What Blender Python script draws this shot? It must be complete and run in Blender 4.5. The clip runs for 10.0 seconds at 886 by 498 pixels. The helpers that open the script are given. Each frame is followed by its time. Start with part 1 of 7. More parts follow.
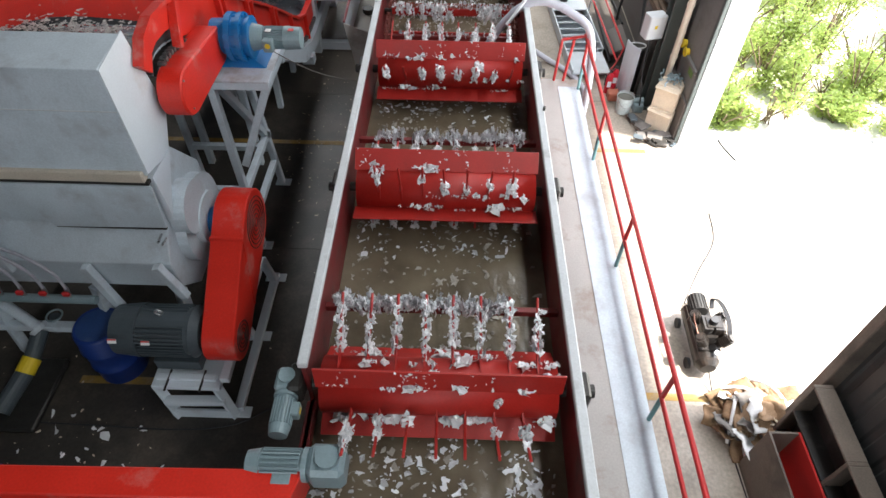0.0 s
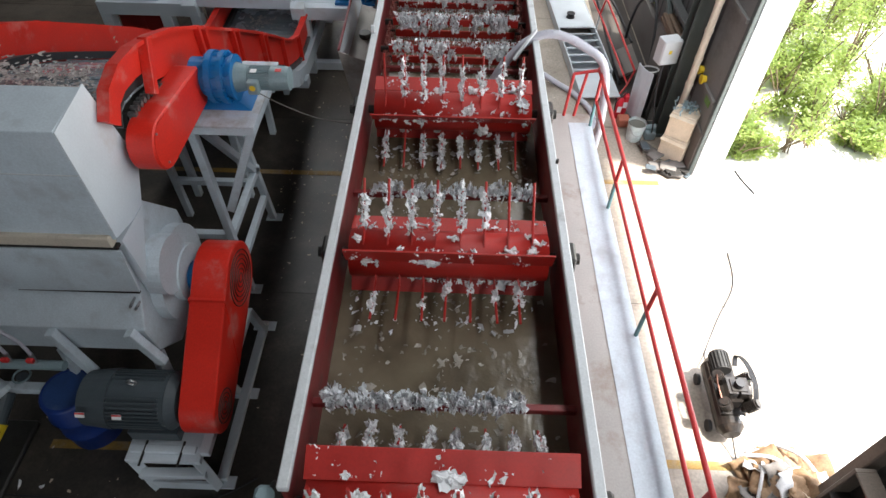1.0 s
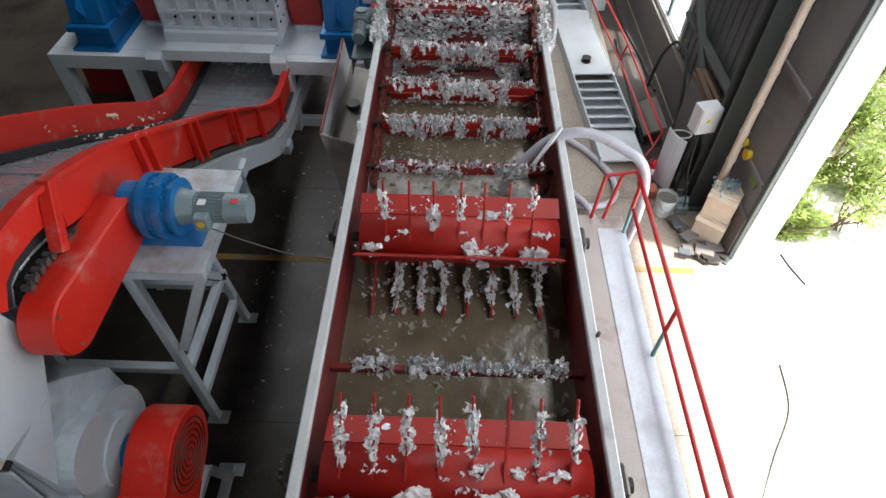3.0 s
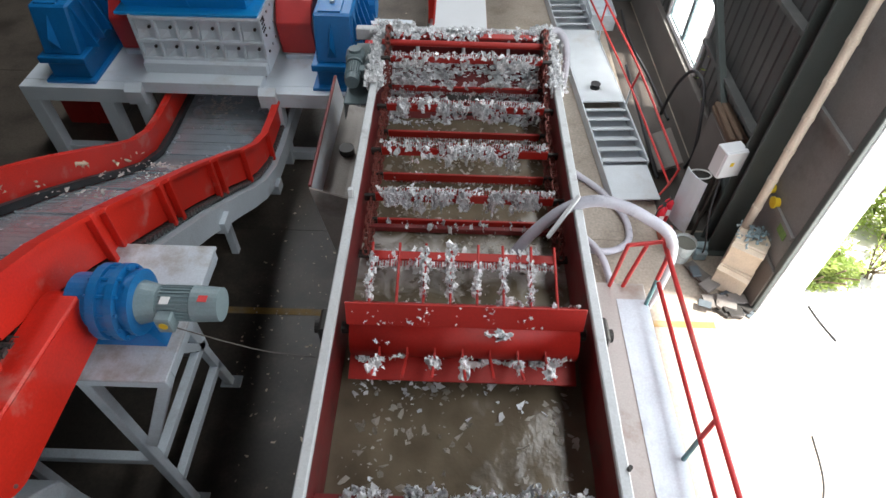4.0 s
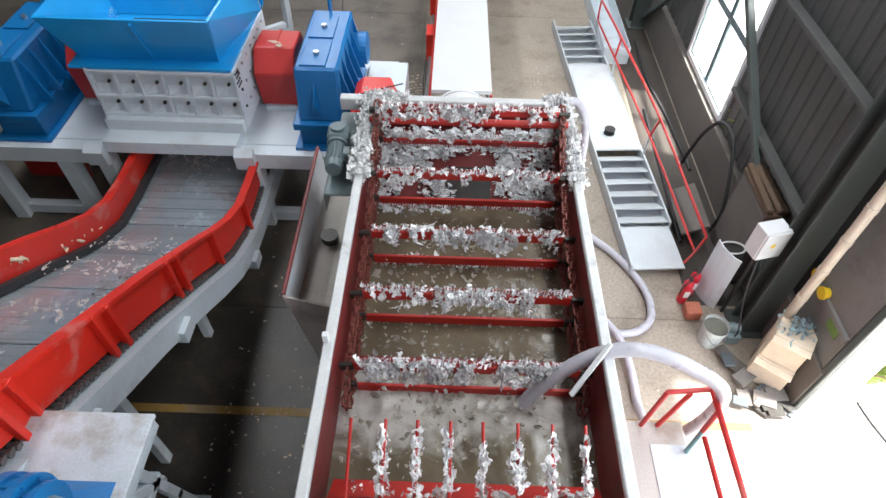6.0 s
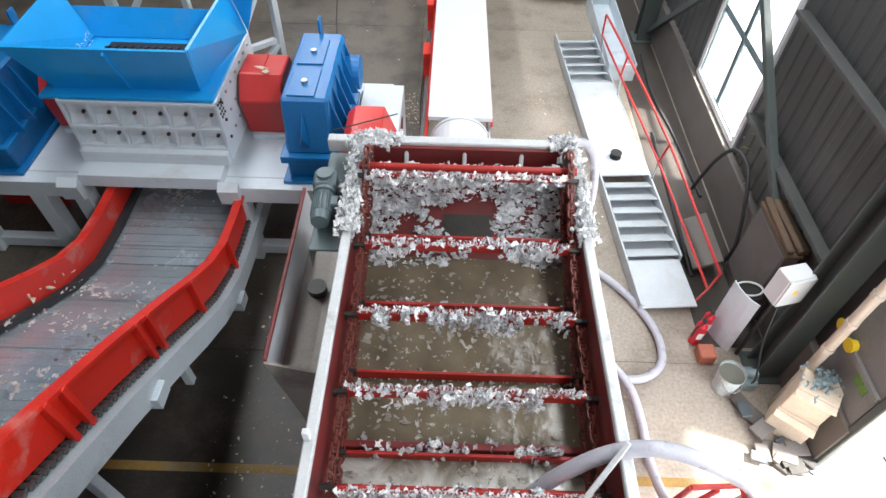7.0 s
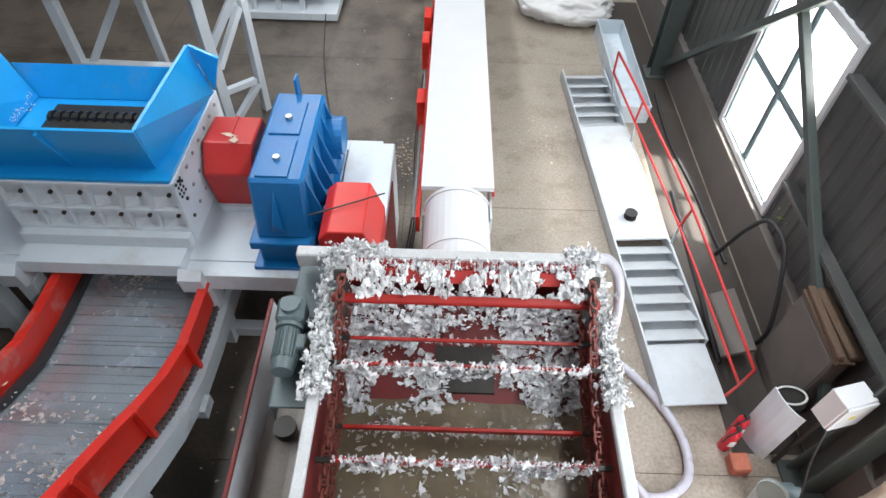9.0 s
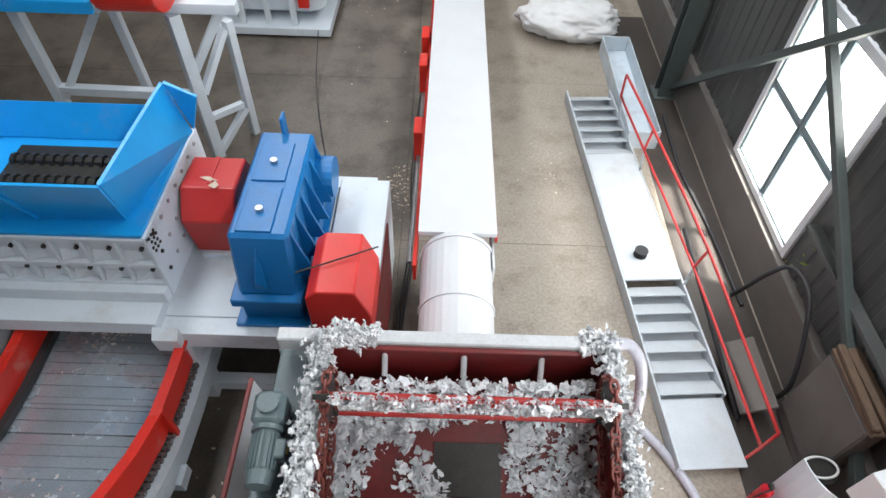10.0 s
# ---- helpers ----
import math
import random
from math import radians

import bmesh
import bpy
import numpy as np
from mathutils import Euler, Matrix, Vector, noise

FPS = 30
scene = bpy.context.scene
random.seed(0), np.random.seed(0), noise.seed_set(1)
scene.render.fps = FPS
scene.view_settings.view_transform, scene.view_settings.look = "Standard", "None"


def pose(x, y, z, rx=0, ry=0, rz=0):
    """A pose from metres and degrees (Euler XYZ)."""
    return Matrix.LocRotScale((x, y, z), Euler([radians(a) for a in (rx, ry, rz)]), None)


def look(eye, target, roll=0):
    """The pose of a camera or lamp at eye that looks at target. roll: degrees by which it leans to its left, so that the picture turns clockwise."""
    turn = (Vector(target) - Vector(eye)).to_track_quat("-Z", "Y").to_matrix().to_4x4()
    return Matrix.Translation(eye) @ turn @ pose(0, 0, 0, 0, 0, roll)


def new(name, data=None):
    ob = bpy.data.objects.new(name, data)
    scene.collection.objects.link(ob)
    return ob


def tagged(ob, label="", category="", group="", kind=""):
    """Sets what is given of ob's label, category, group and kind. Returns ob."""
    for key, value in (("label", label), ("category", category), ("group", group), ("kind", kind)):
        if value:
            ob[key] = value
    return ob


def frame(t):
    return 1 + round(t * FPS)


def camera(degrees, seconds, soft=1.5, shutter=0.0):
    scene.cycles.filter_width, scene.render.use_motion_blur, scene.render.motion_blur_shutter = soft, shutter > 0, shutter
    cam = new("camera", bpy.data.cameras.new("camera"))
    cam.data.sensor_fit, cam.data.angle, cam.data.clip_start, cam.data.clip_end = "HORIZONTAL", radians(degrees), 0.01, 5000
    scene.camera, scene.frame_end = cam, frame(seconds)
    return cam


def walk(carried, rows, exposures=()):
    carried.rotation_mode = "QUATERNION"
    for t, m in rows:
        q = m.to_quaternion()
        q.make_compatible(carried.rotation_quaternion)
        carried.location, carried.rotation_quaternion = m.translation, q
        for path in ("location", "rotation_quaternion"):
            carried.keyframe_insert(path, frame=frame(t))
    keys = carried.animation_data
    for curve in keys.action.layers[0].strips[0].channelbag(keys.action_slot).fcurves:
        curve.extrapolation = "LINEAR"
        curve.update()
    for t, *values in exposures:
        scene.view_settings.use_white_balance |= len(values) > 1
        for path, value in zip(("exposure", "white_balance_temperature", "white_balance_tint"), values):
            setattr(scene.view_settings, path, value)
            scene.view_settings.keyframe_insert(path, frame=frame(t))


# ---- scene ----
cam = camera(73.1, 10.0)
PATH = [
    (0, (0.036, -0.026, 6.58), (0.019, 1.3, 5.083), 1.1),
    (0.5, (0.016, 0.385, 6.584), (-0.001, 1.708, 5.084), 1.2),
    (1, (-0.012, 0.823, 6.565), (-0.027, 2.146, 5.065), 1.3),
    (1.5, (-0.033, 1.296, 6.557), (-0.045, 2.616, 5.055), 1.5),
    (2, (-0.045, 1.768, 6.542), (-0.057, 3.088, 5.039), 1.4),
    (2.5, (-0.07, 2.251, 6.514), (-0.082, 3.572, 5.012), 1.4),
    (3, (-0.102, 2.745, 6.496), (-0.114, 4.066, 4.994), 1.4),
    (4.5, (-0.168, 4.111, 6.467), (-0.176, 5.428, 4.961), 1.6),
    (5, (-0.177, 4.482, 6.469), (-0.184, 5.795, 4.961), 1.6),
    (5.5, (-0.174, 4.806, 6.461), (-0.185, 6.12, 4.952), 1.5),
    (7, (-0.169, 5.841, 6.435), (-0.177, 7.147, 4.92), 1.5),
    (7.5, (-0.178, 6.18, 6.419), (-0.182, 7.485, 4.903), 1.7),
    (8, (-0.176, 6.536, 6.413), (-0.18, 7.839, 4.895), 1.6),
    (8.5, (-0.15, 6.898, 6.406), (-0.158, 8.198, 4.886), 1.4),
    (9, (-0.157, 7.262, 6.405), (-0.162, 8.56, 4.883), 1.6),
    (9.5, (-0.163, 7.649, 6.402), (-0.166, 8.943, 4.876), 1.6),
    (10, (-0.194, 8.031, 6.378), (-0.189, 9.323, 4.851), 2.0),
]
walk(cam, [(t, look(eye, target, roll)) for t, eye, target, roll in PATH], exposures=[(0, 2.03), (1.0, 1.8), (2.0, 1.66), (3.0, 1.6), (4.5, 1.92), (5.5, 2.2), (7.0, 2.44), (8.5, 2.4), (10, 2.26)])

# ---- world and light ----
world = bpy.data.worlds.new("sky")
scene.world = world
world.use_nodes = True
wn = world.node_tree.nodes
sky = wn.new("ShaderNodeTexSky")
sky.sky_type = "NISHITA"
sky.sun_disc = False
sky.sun_elevation = radians(58)
sky.sun_rotation = radians(100)
sky.air_density, sky.dust_density = 1.0, 2.5
wn["Background"].inputs["Strength"].default_value = 0.15
world.node_tree.links.new(sky.outputs["Color"], wn["Background"].inputs["Color"])

sun = new("sun", bpy.data.lights.new("sun", "SUN"))
sun.data.energy, sun.data.angle, sun.data.color = 5.0, radians(3), (1.0, 0.96, 0.9)
sun.matrix_world = look((9, 4, 14), (4.6, 5.2, 0))


def area_lamp(name, eye, target, sx, sy, watts, color=(1, 1, 1)):
    lamp = new(name, bpy.data.lights.new(name, "AREA"))
    lamp.data.shape, lamp.data.size, lamp.data.size_y = "RECTANGLE", sx, sy
    lamp.data.energy, lamp.data.color = watts, color
    lamp.matrix_world = look(eye, target)
    return lamp


# sky light through the east doorway, the window and the roof light
area_lamp("doorway_daylight", (4.35, 5.9, 2.3), (0, 5.9, 1.2), 5.0, 4.2, 70, (1.0, 0.98, 0.95))
area_lamp("window_daylight", (4.25, 13.75, 2.1), (0, 13.75, 1.2), 2.0, 2.4, 28, (1.0, 0.99, 0.97))
area_lamp("roof_light_daylight", (2.75, 9.0, 8.9), (2.75, 9.0, 0), 1.0, 34, 350, (0.94, 0.97, 1.0))
# added fill for south-facing machine sides; the south wall has no opening
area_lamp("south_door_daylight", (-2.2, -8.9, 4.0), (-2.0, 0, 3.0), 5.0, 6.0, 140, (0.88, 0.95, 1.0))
# unseen second roof light, added to brighten the far left
area_lamp("far_roof_light_daylight", (-4.0, 19.5, 8.9), (-4.0, 19.5, 0), 1.0, 21, 215, (0.94, 0.97, 1.0))

# ---- materials ----


def material(name, color, rough=0.5, metal=0.0, var=0.15, scale=6.0, bump=0.05, stain=None, stain_amount=0.0, stain_scale=1.5, grain=60.0, coat=0.0):
    m = bpy.data.materials.new(name)
    m.use_nodes = True
    t = m.node_tree
    n, l = t.nodes, t.links
    b = n["Principled BSDF"]
    geo = n.new("ShaderNodeNewGeometry")
    big = n.new("ShaderNodeTexNoise")
    big.inputs["Scale"].default_value = scale
    big.inputs["Detail"].default_value = 6
    l.new(geo.outputs["Position"], big.inputs["Vector"])
    fine = n.new("ShaderNodeTexNoise")
    fine.inputs["Scale"].default_value = grain
    fine.inputs["Detail"].default_value = 4
    l.new(geo.outputs["Position"], fine.inputs["Vector"])
    add = n.new("ShaderNodeMath")
    add.operation = "ADD"
    l.new(big.outputs["Fac"], add.inputs[0])
    l.new(fine.outputs["Fac"], add.inputs[1])
    mr = n.new("ShaderNodeMapRange")
    mr.inputs["From Min"].default_value, mr.inputs["From Max"].default_value = 0.65, 1.35
    mr.inputs["To Min"].default_value, mr.inputs["To Max"].default_value = 1 - var, 1 + var
    l.new(add.outputs[0], mr.inputs["Value"])
    mul = n.new("ShaderNodeMix")
    mul.data_type, mul.blend_type = "RGBA", "MULTIPLY"
    mul.inputs["Factor"].default_value = 1.0
    mul.inputs["A"].default_value = (*color, 1)
    l.new(mr.outputs["Result"], mul.inputs["B"])
    out = mul.outputs["Result"]
    if stain:
        sn = n.new("ShaderNodeTexNoise")
        sn.inputs["Scale"].default_value = stain_scale
        sn.inputs["Detail"].default_value = 8
        sn.inputs["Roughness"].default_value = 0.65
        l.new(geo.outputs["Position"], sn.inputs["Vector"])
        sr = n.new("ShaderNodeMapRange")
        sr.inputs["From Min"].default_value = 0.62 - 0.25 * stain_amount
        sr.inputs["From Max"].default_value = 0.78 - 0.2 * stain_amount
        l.new(sn.outputs["Fac"], sr.inputs["Value"])
        mx = n.new("ShaderNodeMix")
        mx.data_type = "RGBA"
        l.new(sr.outputs["Result"], mx.inputs["Factor"])
        l.new(out, mx.inputs["A"])
        mx.inputs["B"].default_value = (*stain, 1)
        out = mx.outputs["Result"]
    l.new(out, b.inputs["Base Color"])
    rr = n.new("ShaderNodeMapRange")
    rr.inputs["To Min"].default_value, rr.inputs["To Max"].default_value = max(0.03, rough - 0.12), min(1, rough + 0.12)
    l.new(big.outputs["Fac"], rr.inputs["Value"])
    l.new(rr.outputs["Result"], b.inputs["Roughness"])
    b.inputs["Metallic"].default_value = metal
    b.inputs["Coat Weight"].default_value = coat
    if bump:
        bp = n.new("ShaderNodeBump")
        bp.inputs["Strength"].default_value = bump
        bp.inputs["Distance"].default_value = 0.01
        l.new(add.outputs[0], bp.inputs["Height"])
        l.new(bp.outputs["Normal"], b.inputs["Normal"])
    return m


RED = material("red_gloss_paint", (0.6, 0.022, 0.011), 0.42, var=0.14, scale=3, bump=0.03, stain=(0.55, 0.2, 0.17), stain_amount=0.22, stain_scale=2.4)
TANK_RED = material("tank_red_primer", (0.155, 0.013, 0.013), 0.5, var=0.2, scale=5, stain=(0.06, 0.02, 0.018), stain_amount=0.35, stain_scale=3)
DRUM_RED = material("wet_drum_red", (0.36, 0.014, 0.009), 0.5, var=0.15, scale=5, bump=0.03)
GREY = material("light_grey_machine_paint", (0.53, 0.60, 0.65), 0.42, var=0.14, scale=2.5, bump=0.04, stain=(0.4, 0.43, 0.46), stain_amount=0.4, stain_scale=2.2)
WHITE = material("white_machine_paint", (0.60, 0.66, 0.71), 0.45, var=0.06, scale=2.5, bump=0.02, stain=(0.48, 0.48, 0.47), stain_amount=0.25)
COVER_WHITE = material("white_cover_sheet", (0.62, 0.64, 0.66), 0.4, var=0.05, scale=2, bump=0.02, stain=(0.6, 0.6, 0.6), stain_amount=0.2)
RIM = material("galvanised_rim_paint", (0.52, 0.54, 0.55), 0.5, var=0.12, scale=8, bump=0.05, stain=(0.33, 0.33, 0.33), stain_amount=0.3, stain_scale=4)
BLUE = material("bright_blue_paint", (0.01, 0.31, 0.70), 0.35, var=0.1, scale=3, bump=0.02, stain=(0.12, 0.3, 0.6), stain_amount=0.12)
GEAR_BLUE = material("gearbox_blue_paint", (0.005, 0.14, 0.38), 0.36, var=0.15, scale=6, bump=0.03, stain=(0.05, 0.13, 0.26), stain_amount=0.15)
DARK_BLUE = material("blue_barrel_plastic", (0.008, 0.03, 0.16), 0.4, var=0.2, scale=5, bump=0.04)
MOTOR_GREY = material("dark_motor_paint", (0.06, 0.075, 0.085), 0.42, var=0.12, scale=8, bump=0.03)
DRIVE_GREY = material("blue_grey_drive_paint", (0.2, 0.27, 0.29), 0.4, var=0.12, scale=8, bump=0.03)
MOTOR_TEAL = material("dusty_teal_grey_paint", (0.11, 0.15, 0.16), 0.45, var=0.15, scale=8, bump=0.03)
STEEL = material("bare_wet_steel", (0.42, 0.43, 0.44), 0.35, metal=0.85, var=0.2, scale=10, bump=0.05)
BELT_STEEL = material("belt_plate_steel", (0.46, 0.52, 0.57), 0.25, metal=0.6, var=0.22, scale=3, bump=0.03, stain=(0.3, 0.2, 0.19), stain_amount=0.12)
CHAIN = material("rusty_red_chain", (0.17, 0.045, 0.035), 0.45, metal=0.3, var=0.4, scale=20, bump=0.1)
DARK = material("dark_oily_steel", (0.035, 0.033, 0.03), 0.45, metal=0.4, var=0.3, scale=10)
RUBBER = material("black_rubber", (0.02, 0.02, 0.022), 0.55, var=0.2, scale=10)
# dark tone for the shade along the foot of the east wall
WALL_SHADE = material("shade_on_concrete", (0.036, 0.029, 0.024), 0.6, var=0.35, scale=1.6, bump=0.08, stain=(0.07, 0.055, 0.044), stain_amount=0.35, stain_scale=1.1, grain=45)


def floor_material():
    """Concrete with oily dirt round the machines and dusty ground on the stair side. Tank shade and doorway light are
    also put into these colours.
    """
    m = material("worn_workshop_floor", (0.115, 0.097, 0.079), 0.47, var=0.3, scale=0.9, bump=0.08, grain=45)
    n, l = m.node_tree.nodes, m.node_tree.links
    b = n["Principled BSDF"]
    geo = n.new("ShaderNodeNewGeometry")
    warp = n.new("ShaderNodeTexNoise")
    warp.inputs["Scale"].default_value, warp.inputs["Detail"].default_value = 0.7, 5
    l.new(geo.outputs["Position"], warp.inputs["Vector"])
    add = n.new("ShaderNodeVectorMath")
    add.operation = "MULTIPLY_ADD"
    l.new(warp.outputs["Color"], add.inputs[0])
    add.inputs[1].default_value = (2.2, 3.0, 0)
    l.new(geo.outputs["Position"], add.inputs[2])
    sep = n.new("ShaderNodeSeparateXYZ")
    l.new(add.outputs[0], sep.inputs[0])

    def blend(out, lo, hi, a, c):
        r = n.new("ShaderNodeMapRange")
        r.interpolation_type = "SMOOTHSTEP"
        r.inputs["From Min"].default_value, r.inputs["From Max"].default_value = lo, hi
        l.new(out, r.inputs["Value"])
        mx = n.new("ShaderNodeMix")
        mx.data_type = "RGBA"
        l.new(r.outputs["Result"], mx.inputs["Factor"])
        for value, socket in ((a, mx.inputs["A"]), (c, mx.inputs["B"])):
            if isinstance(value, tuple):
                socket.default_value = value
            else:
                l.new(value, socket)
        return mx.outputs["Result"]

    spots = n.new("ShaderNodeTexNoise")
    spots.inputs["Scale"].default_value, spots.inputs["Detail"].default_value = 1.3, 9
    spots.inputs["Roughness"].default_value = 0.65
    l.new(geo.outputs["Position"], spots.inputs["Vector"])
    # west tone holds dirt and tank shade; stair-side tone dust and doorway light
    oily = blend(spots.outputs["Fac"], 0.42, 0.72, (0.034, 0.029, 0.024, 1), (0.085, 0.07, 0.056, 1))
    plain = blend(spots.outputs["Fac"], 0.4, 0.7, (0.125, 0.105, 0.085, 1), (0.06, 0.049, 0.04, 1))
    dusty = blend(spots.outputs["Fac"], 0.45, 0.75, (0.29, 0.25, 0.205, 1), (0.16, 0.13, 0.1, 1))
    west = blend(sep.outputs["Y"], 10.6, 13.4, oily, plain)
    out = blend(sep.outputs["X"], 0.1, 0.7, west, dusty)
    grain = n.new("ShaderNodeMix")
    grain.data_type, grain.blend_type = "RGBA", "OVERLAY"
    grain.inputs["Factor"].default_value = 0.5
    l.new(out, grain.inputs["A"])
    fine = n.new("ShaderNodeTexNoise")
    fine.inputs["Scale"].default_value, fine.inputs["Detail"].default_value = 26, 6
    l.new(geo.outputs["Position"], fine.inputs["Vector"])
    l.new(fine.outputs["Fac"], grain.inputs["B"])
    l.new(grain.outputs["Result"], b.inputs["Base Color"])
    return m


FLOOR = floor_material()
YARD = material("pale_yard_concrete", (0.62, 0.60, 0.56), 0.8, var=0.1, scale=0.8, bump=0.08, grain=40)
DECK = material("dusty_deck_plate", (0.40, 0.385, 0.36), 0.6, var=0.12, scale=2.5, bump=0.06, stain=(0.27, 0.21, 0.165), stain_amount=0.35, stain_scale=2.2)
YELLOW = material("worn_yellow_line_paint", (0.25, 0.15, 0.035), 0.7, var=0.3, scale=4, stain=(0.24, 0.19, 0.13), stain_amount=0.6, stain_scale=3)
WALL = material("grey_corrugated_sheet", (0.06, 0.062, 0.061), 0.5, var=0.12, scale=2, bump=0.03, stain=(0.09, 0.09, 0.085), stain_amount=0.3)
PLINTH = material("rendered_block_wall", (0.125, 0.114, 0.104), 0.85, var=0.2, scale=2, bump=0.15, stain=(0.11, 0.095, 0.085), stain_amount=0.4)
COLUMN = material("dark_green_steel_paint", (0.055, 0.068, 0.065), 0.5, var=0.15, scale=4, bump=0.03)
ROOF = material("roof_sheet", (0.13, 0.133, 0.133), 0.6, var=0.1)
# black of the compressor motor; also the shelf's inner shade
BLACK_AND_SHADE = material("dusty_black_paint_and_shade", (0.018, 0.017, 0.016), 0.6, var=0.3, scale=9, bump=0.04, stain=(0.06, 0.055, 0.05), stain_amount=0.3, stain_scale=6)
SHELF_BROWN = material("dirty_brown_shelf_paint", (0.13, 0.105, 0.085), 0.6, var=0.25, scale=4, bump=0.05, stain=(0.05, 0.042, 0.035), stain_amount=0.4)
GALV = material("galvanised_stair_paint", (0.46, 0.5, 0.53), 0.5, metal=0.1, var=0.1, scale=4, bump=0.03, stain=(0.4, 0.4, 0.39), stain_amount=0.25)
RAIL_RED = material("rail_red_paint", (0.5, 0.03, 0.03), 0.42, var=0.12, scale=6, stain=(0.4, 0.18, 0.16), stain_amount=0.15)
TEAL = material("teal_post_paint", (0.12, 0.27, 0.28), 0.5, var=0.2, scale=8, stain=(0.4, 0.36, 0.33), stain_amount=0.3)


def scrap_material(name, dark, light, rough, metal):
    m = material(name, light, rough, metal=metal, var=0.2, scale=30, bump=0.4, grain=140)
    t = m.node_tree
    n, l = t.nodes, t.links
    geo = n.new("ShaderNodeNewGeometry")
    ramp = n.new("ShaderNodeValToRGB")
    ramp.color_ramp.elements[0].color = (*dark, 1)
    ramp.color_ramp.elements[1].color = (*light, 1)
    ramp.color_ramp.elements[1].position = 0.75
    l.new(geo.outputs["Random Per Island"], ramp.inputs["Fac"])
    l.new(ramp.outputs["Color"], n["Principled BSDF"].inputs["Base Color"])
    return m


FOIL = scrap_material("wet_foil_scrap", (0.38, 0.39, 0.40), (0.78, 0.80, 0.82), 0.35, 0.15)
WHITE_SCRAP = scrap_material("white_plastic_scrap", (0.55, 0.56, 0.57), (0.82, 0.83, 0.84), 0.5, 0.0)
FLOAT_SCRAP = scrap_material("sodden_film_scrap", (0.14, 0.12, 0.09), (0.38, 0.35, 0.30), 0.3, 0.1)
CARD = material("brown_cardboard", (0.26, 0.17, 0.1), 0.85, var=0.2, scale=8, bump=0.05)
OILY_IRON = material("oily_cast_iron", (0.014, 0.011, 0.009), 0.38, var=0.4, scale=14, bump=0.12, stain=(0.04, 0.027, 0.019), stain_amount=0.35, stain_scale=9)
RUST_PIPE = material("brown_copper_pipe", (0.07, 0.03, 0.018), 0.4, metal=0.6, var=0.3, scale=20, bump=0.04)
WASTE_TAN = material("soiled_tan_wrapping", (0.2, 0.122, 0.064), 0.8, var=0.35, scale=5, bump=0.1, stain=(0.12, 0.07, 0.04), stain_amount=0.4, stain_scale=6)
CARTON = material("pale_carton", (0.55, 0.46, 0.35), 0.8, var=0.15, scale=8, bump=0.05)
BAG = material("white_woven_bag", (0.62, 0.62, 0.62), 0.75, var=0.1, scale=5, bump=0.3)
HOSE = material("milky_hose_plastic", (0.40, 0.40, 0.45), 0.3, var=0.08, scale=10, bump=0.02)
CREAM = material("cream_pipe", (0.5, 0.44, 0.36), 0.55, var=0.15, scale=6)
LEAF = material("leaf_green", (0.21, 0.3, 0.08), 0.5, var=0.5, scale=2.2, bump=0.0, grain=9)


def thin_leaf(m):
    """Lets sunlight through the leaves."""
    n, l = m.node_tree.nodes, m.node_tree.links
    tr = n.new("ShaderNodeBsdfTranslucent")
    tr.inputs["Color"].default_value = (0.46, 0.54, 0.17, 1)
    mix = n.new("ShaderNodeMixShader")
    mix.inputs["Fac"].default_value = 0.6
    l.new(n["Principled BSDF"].outputs["BSDF"], mix.inputs[1])
    l.new(tr.outputs["BSDF"], mix.inputs[2])
    l.new(mix.outputs["Shader"], n["Material Output"].inputs["Surface"])


thin_leaf(LEAF)
BARK = material("shrub_stem", (0.14, 0.1, 0.06), 0.85, var=0.3)
SIGN_YELLOW = material("yellow_label", (0.7, 0.5, 0.02), 0.5, var=0.05)
LABEL_WHITE = material("white_label", (0.75, 0.75, 0.75), 0.5, var=0.05)
LABEL_RED = material("red_label_band", (0.6, 0.03, 0.03), 0.5, var=0.05)
BRICK = material("terracotta_brick", (0.4, 0.13, 0.08), 0.8, var=0.2)
GUARD_RED = material("red_guard_paint", (0.45, 0.025, 0.022), 0.4, var=0.12, scale=4)
FIRE_RED = material("extinguisher_red", (0.55, 0.015, 0.03), 0.3, var=0.05)


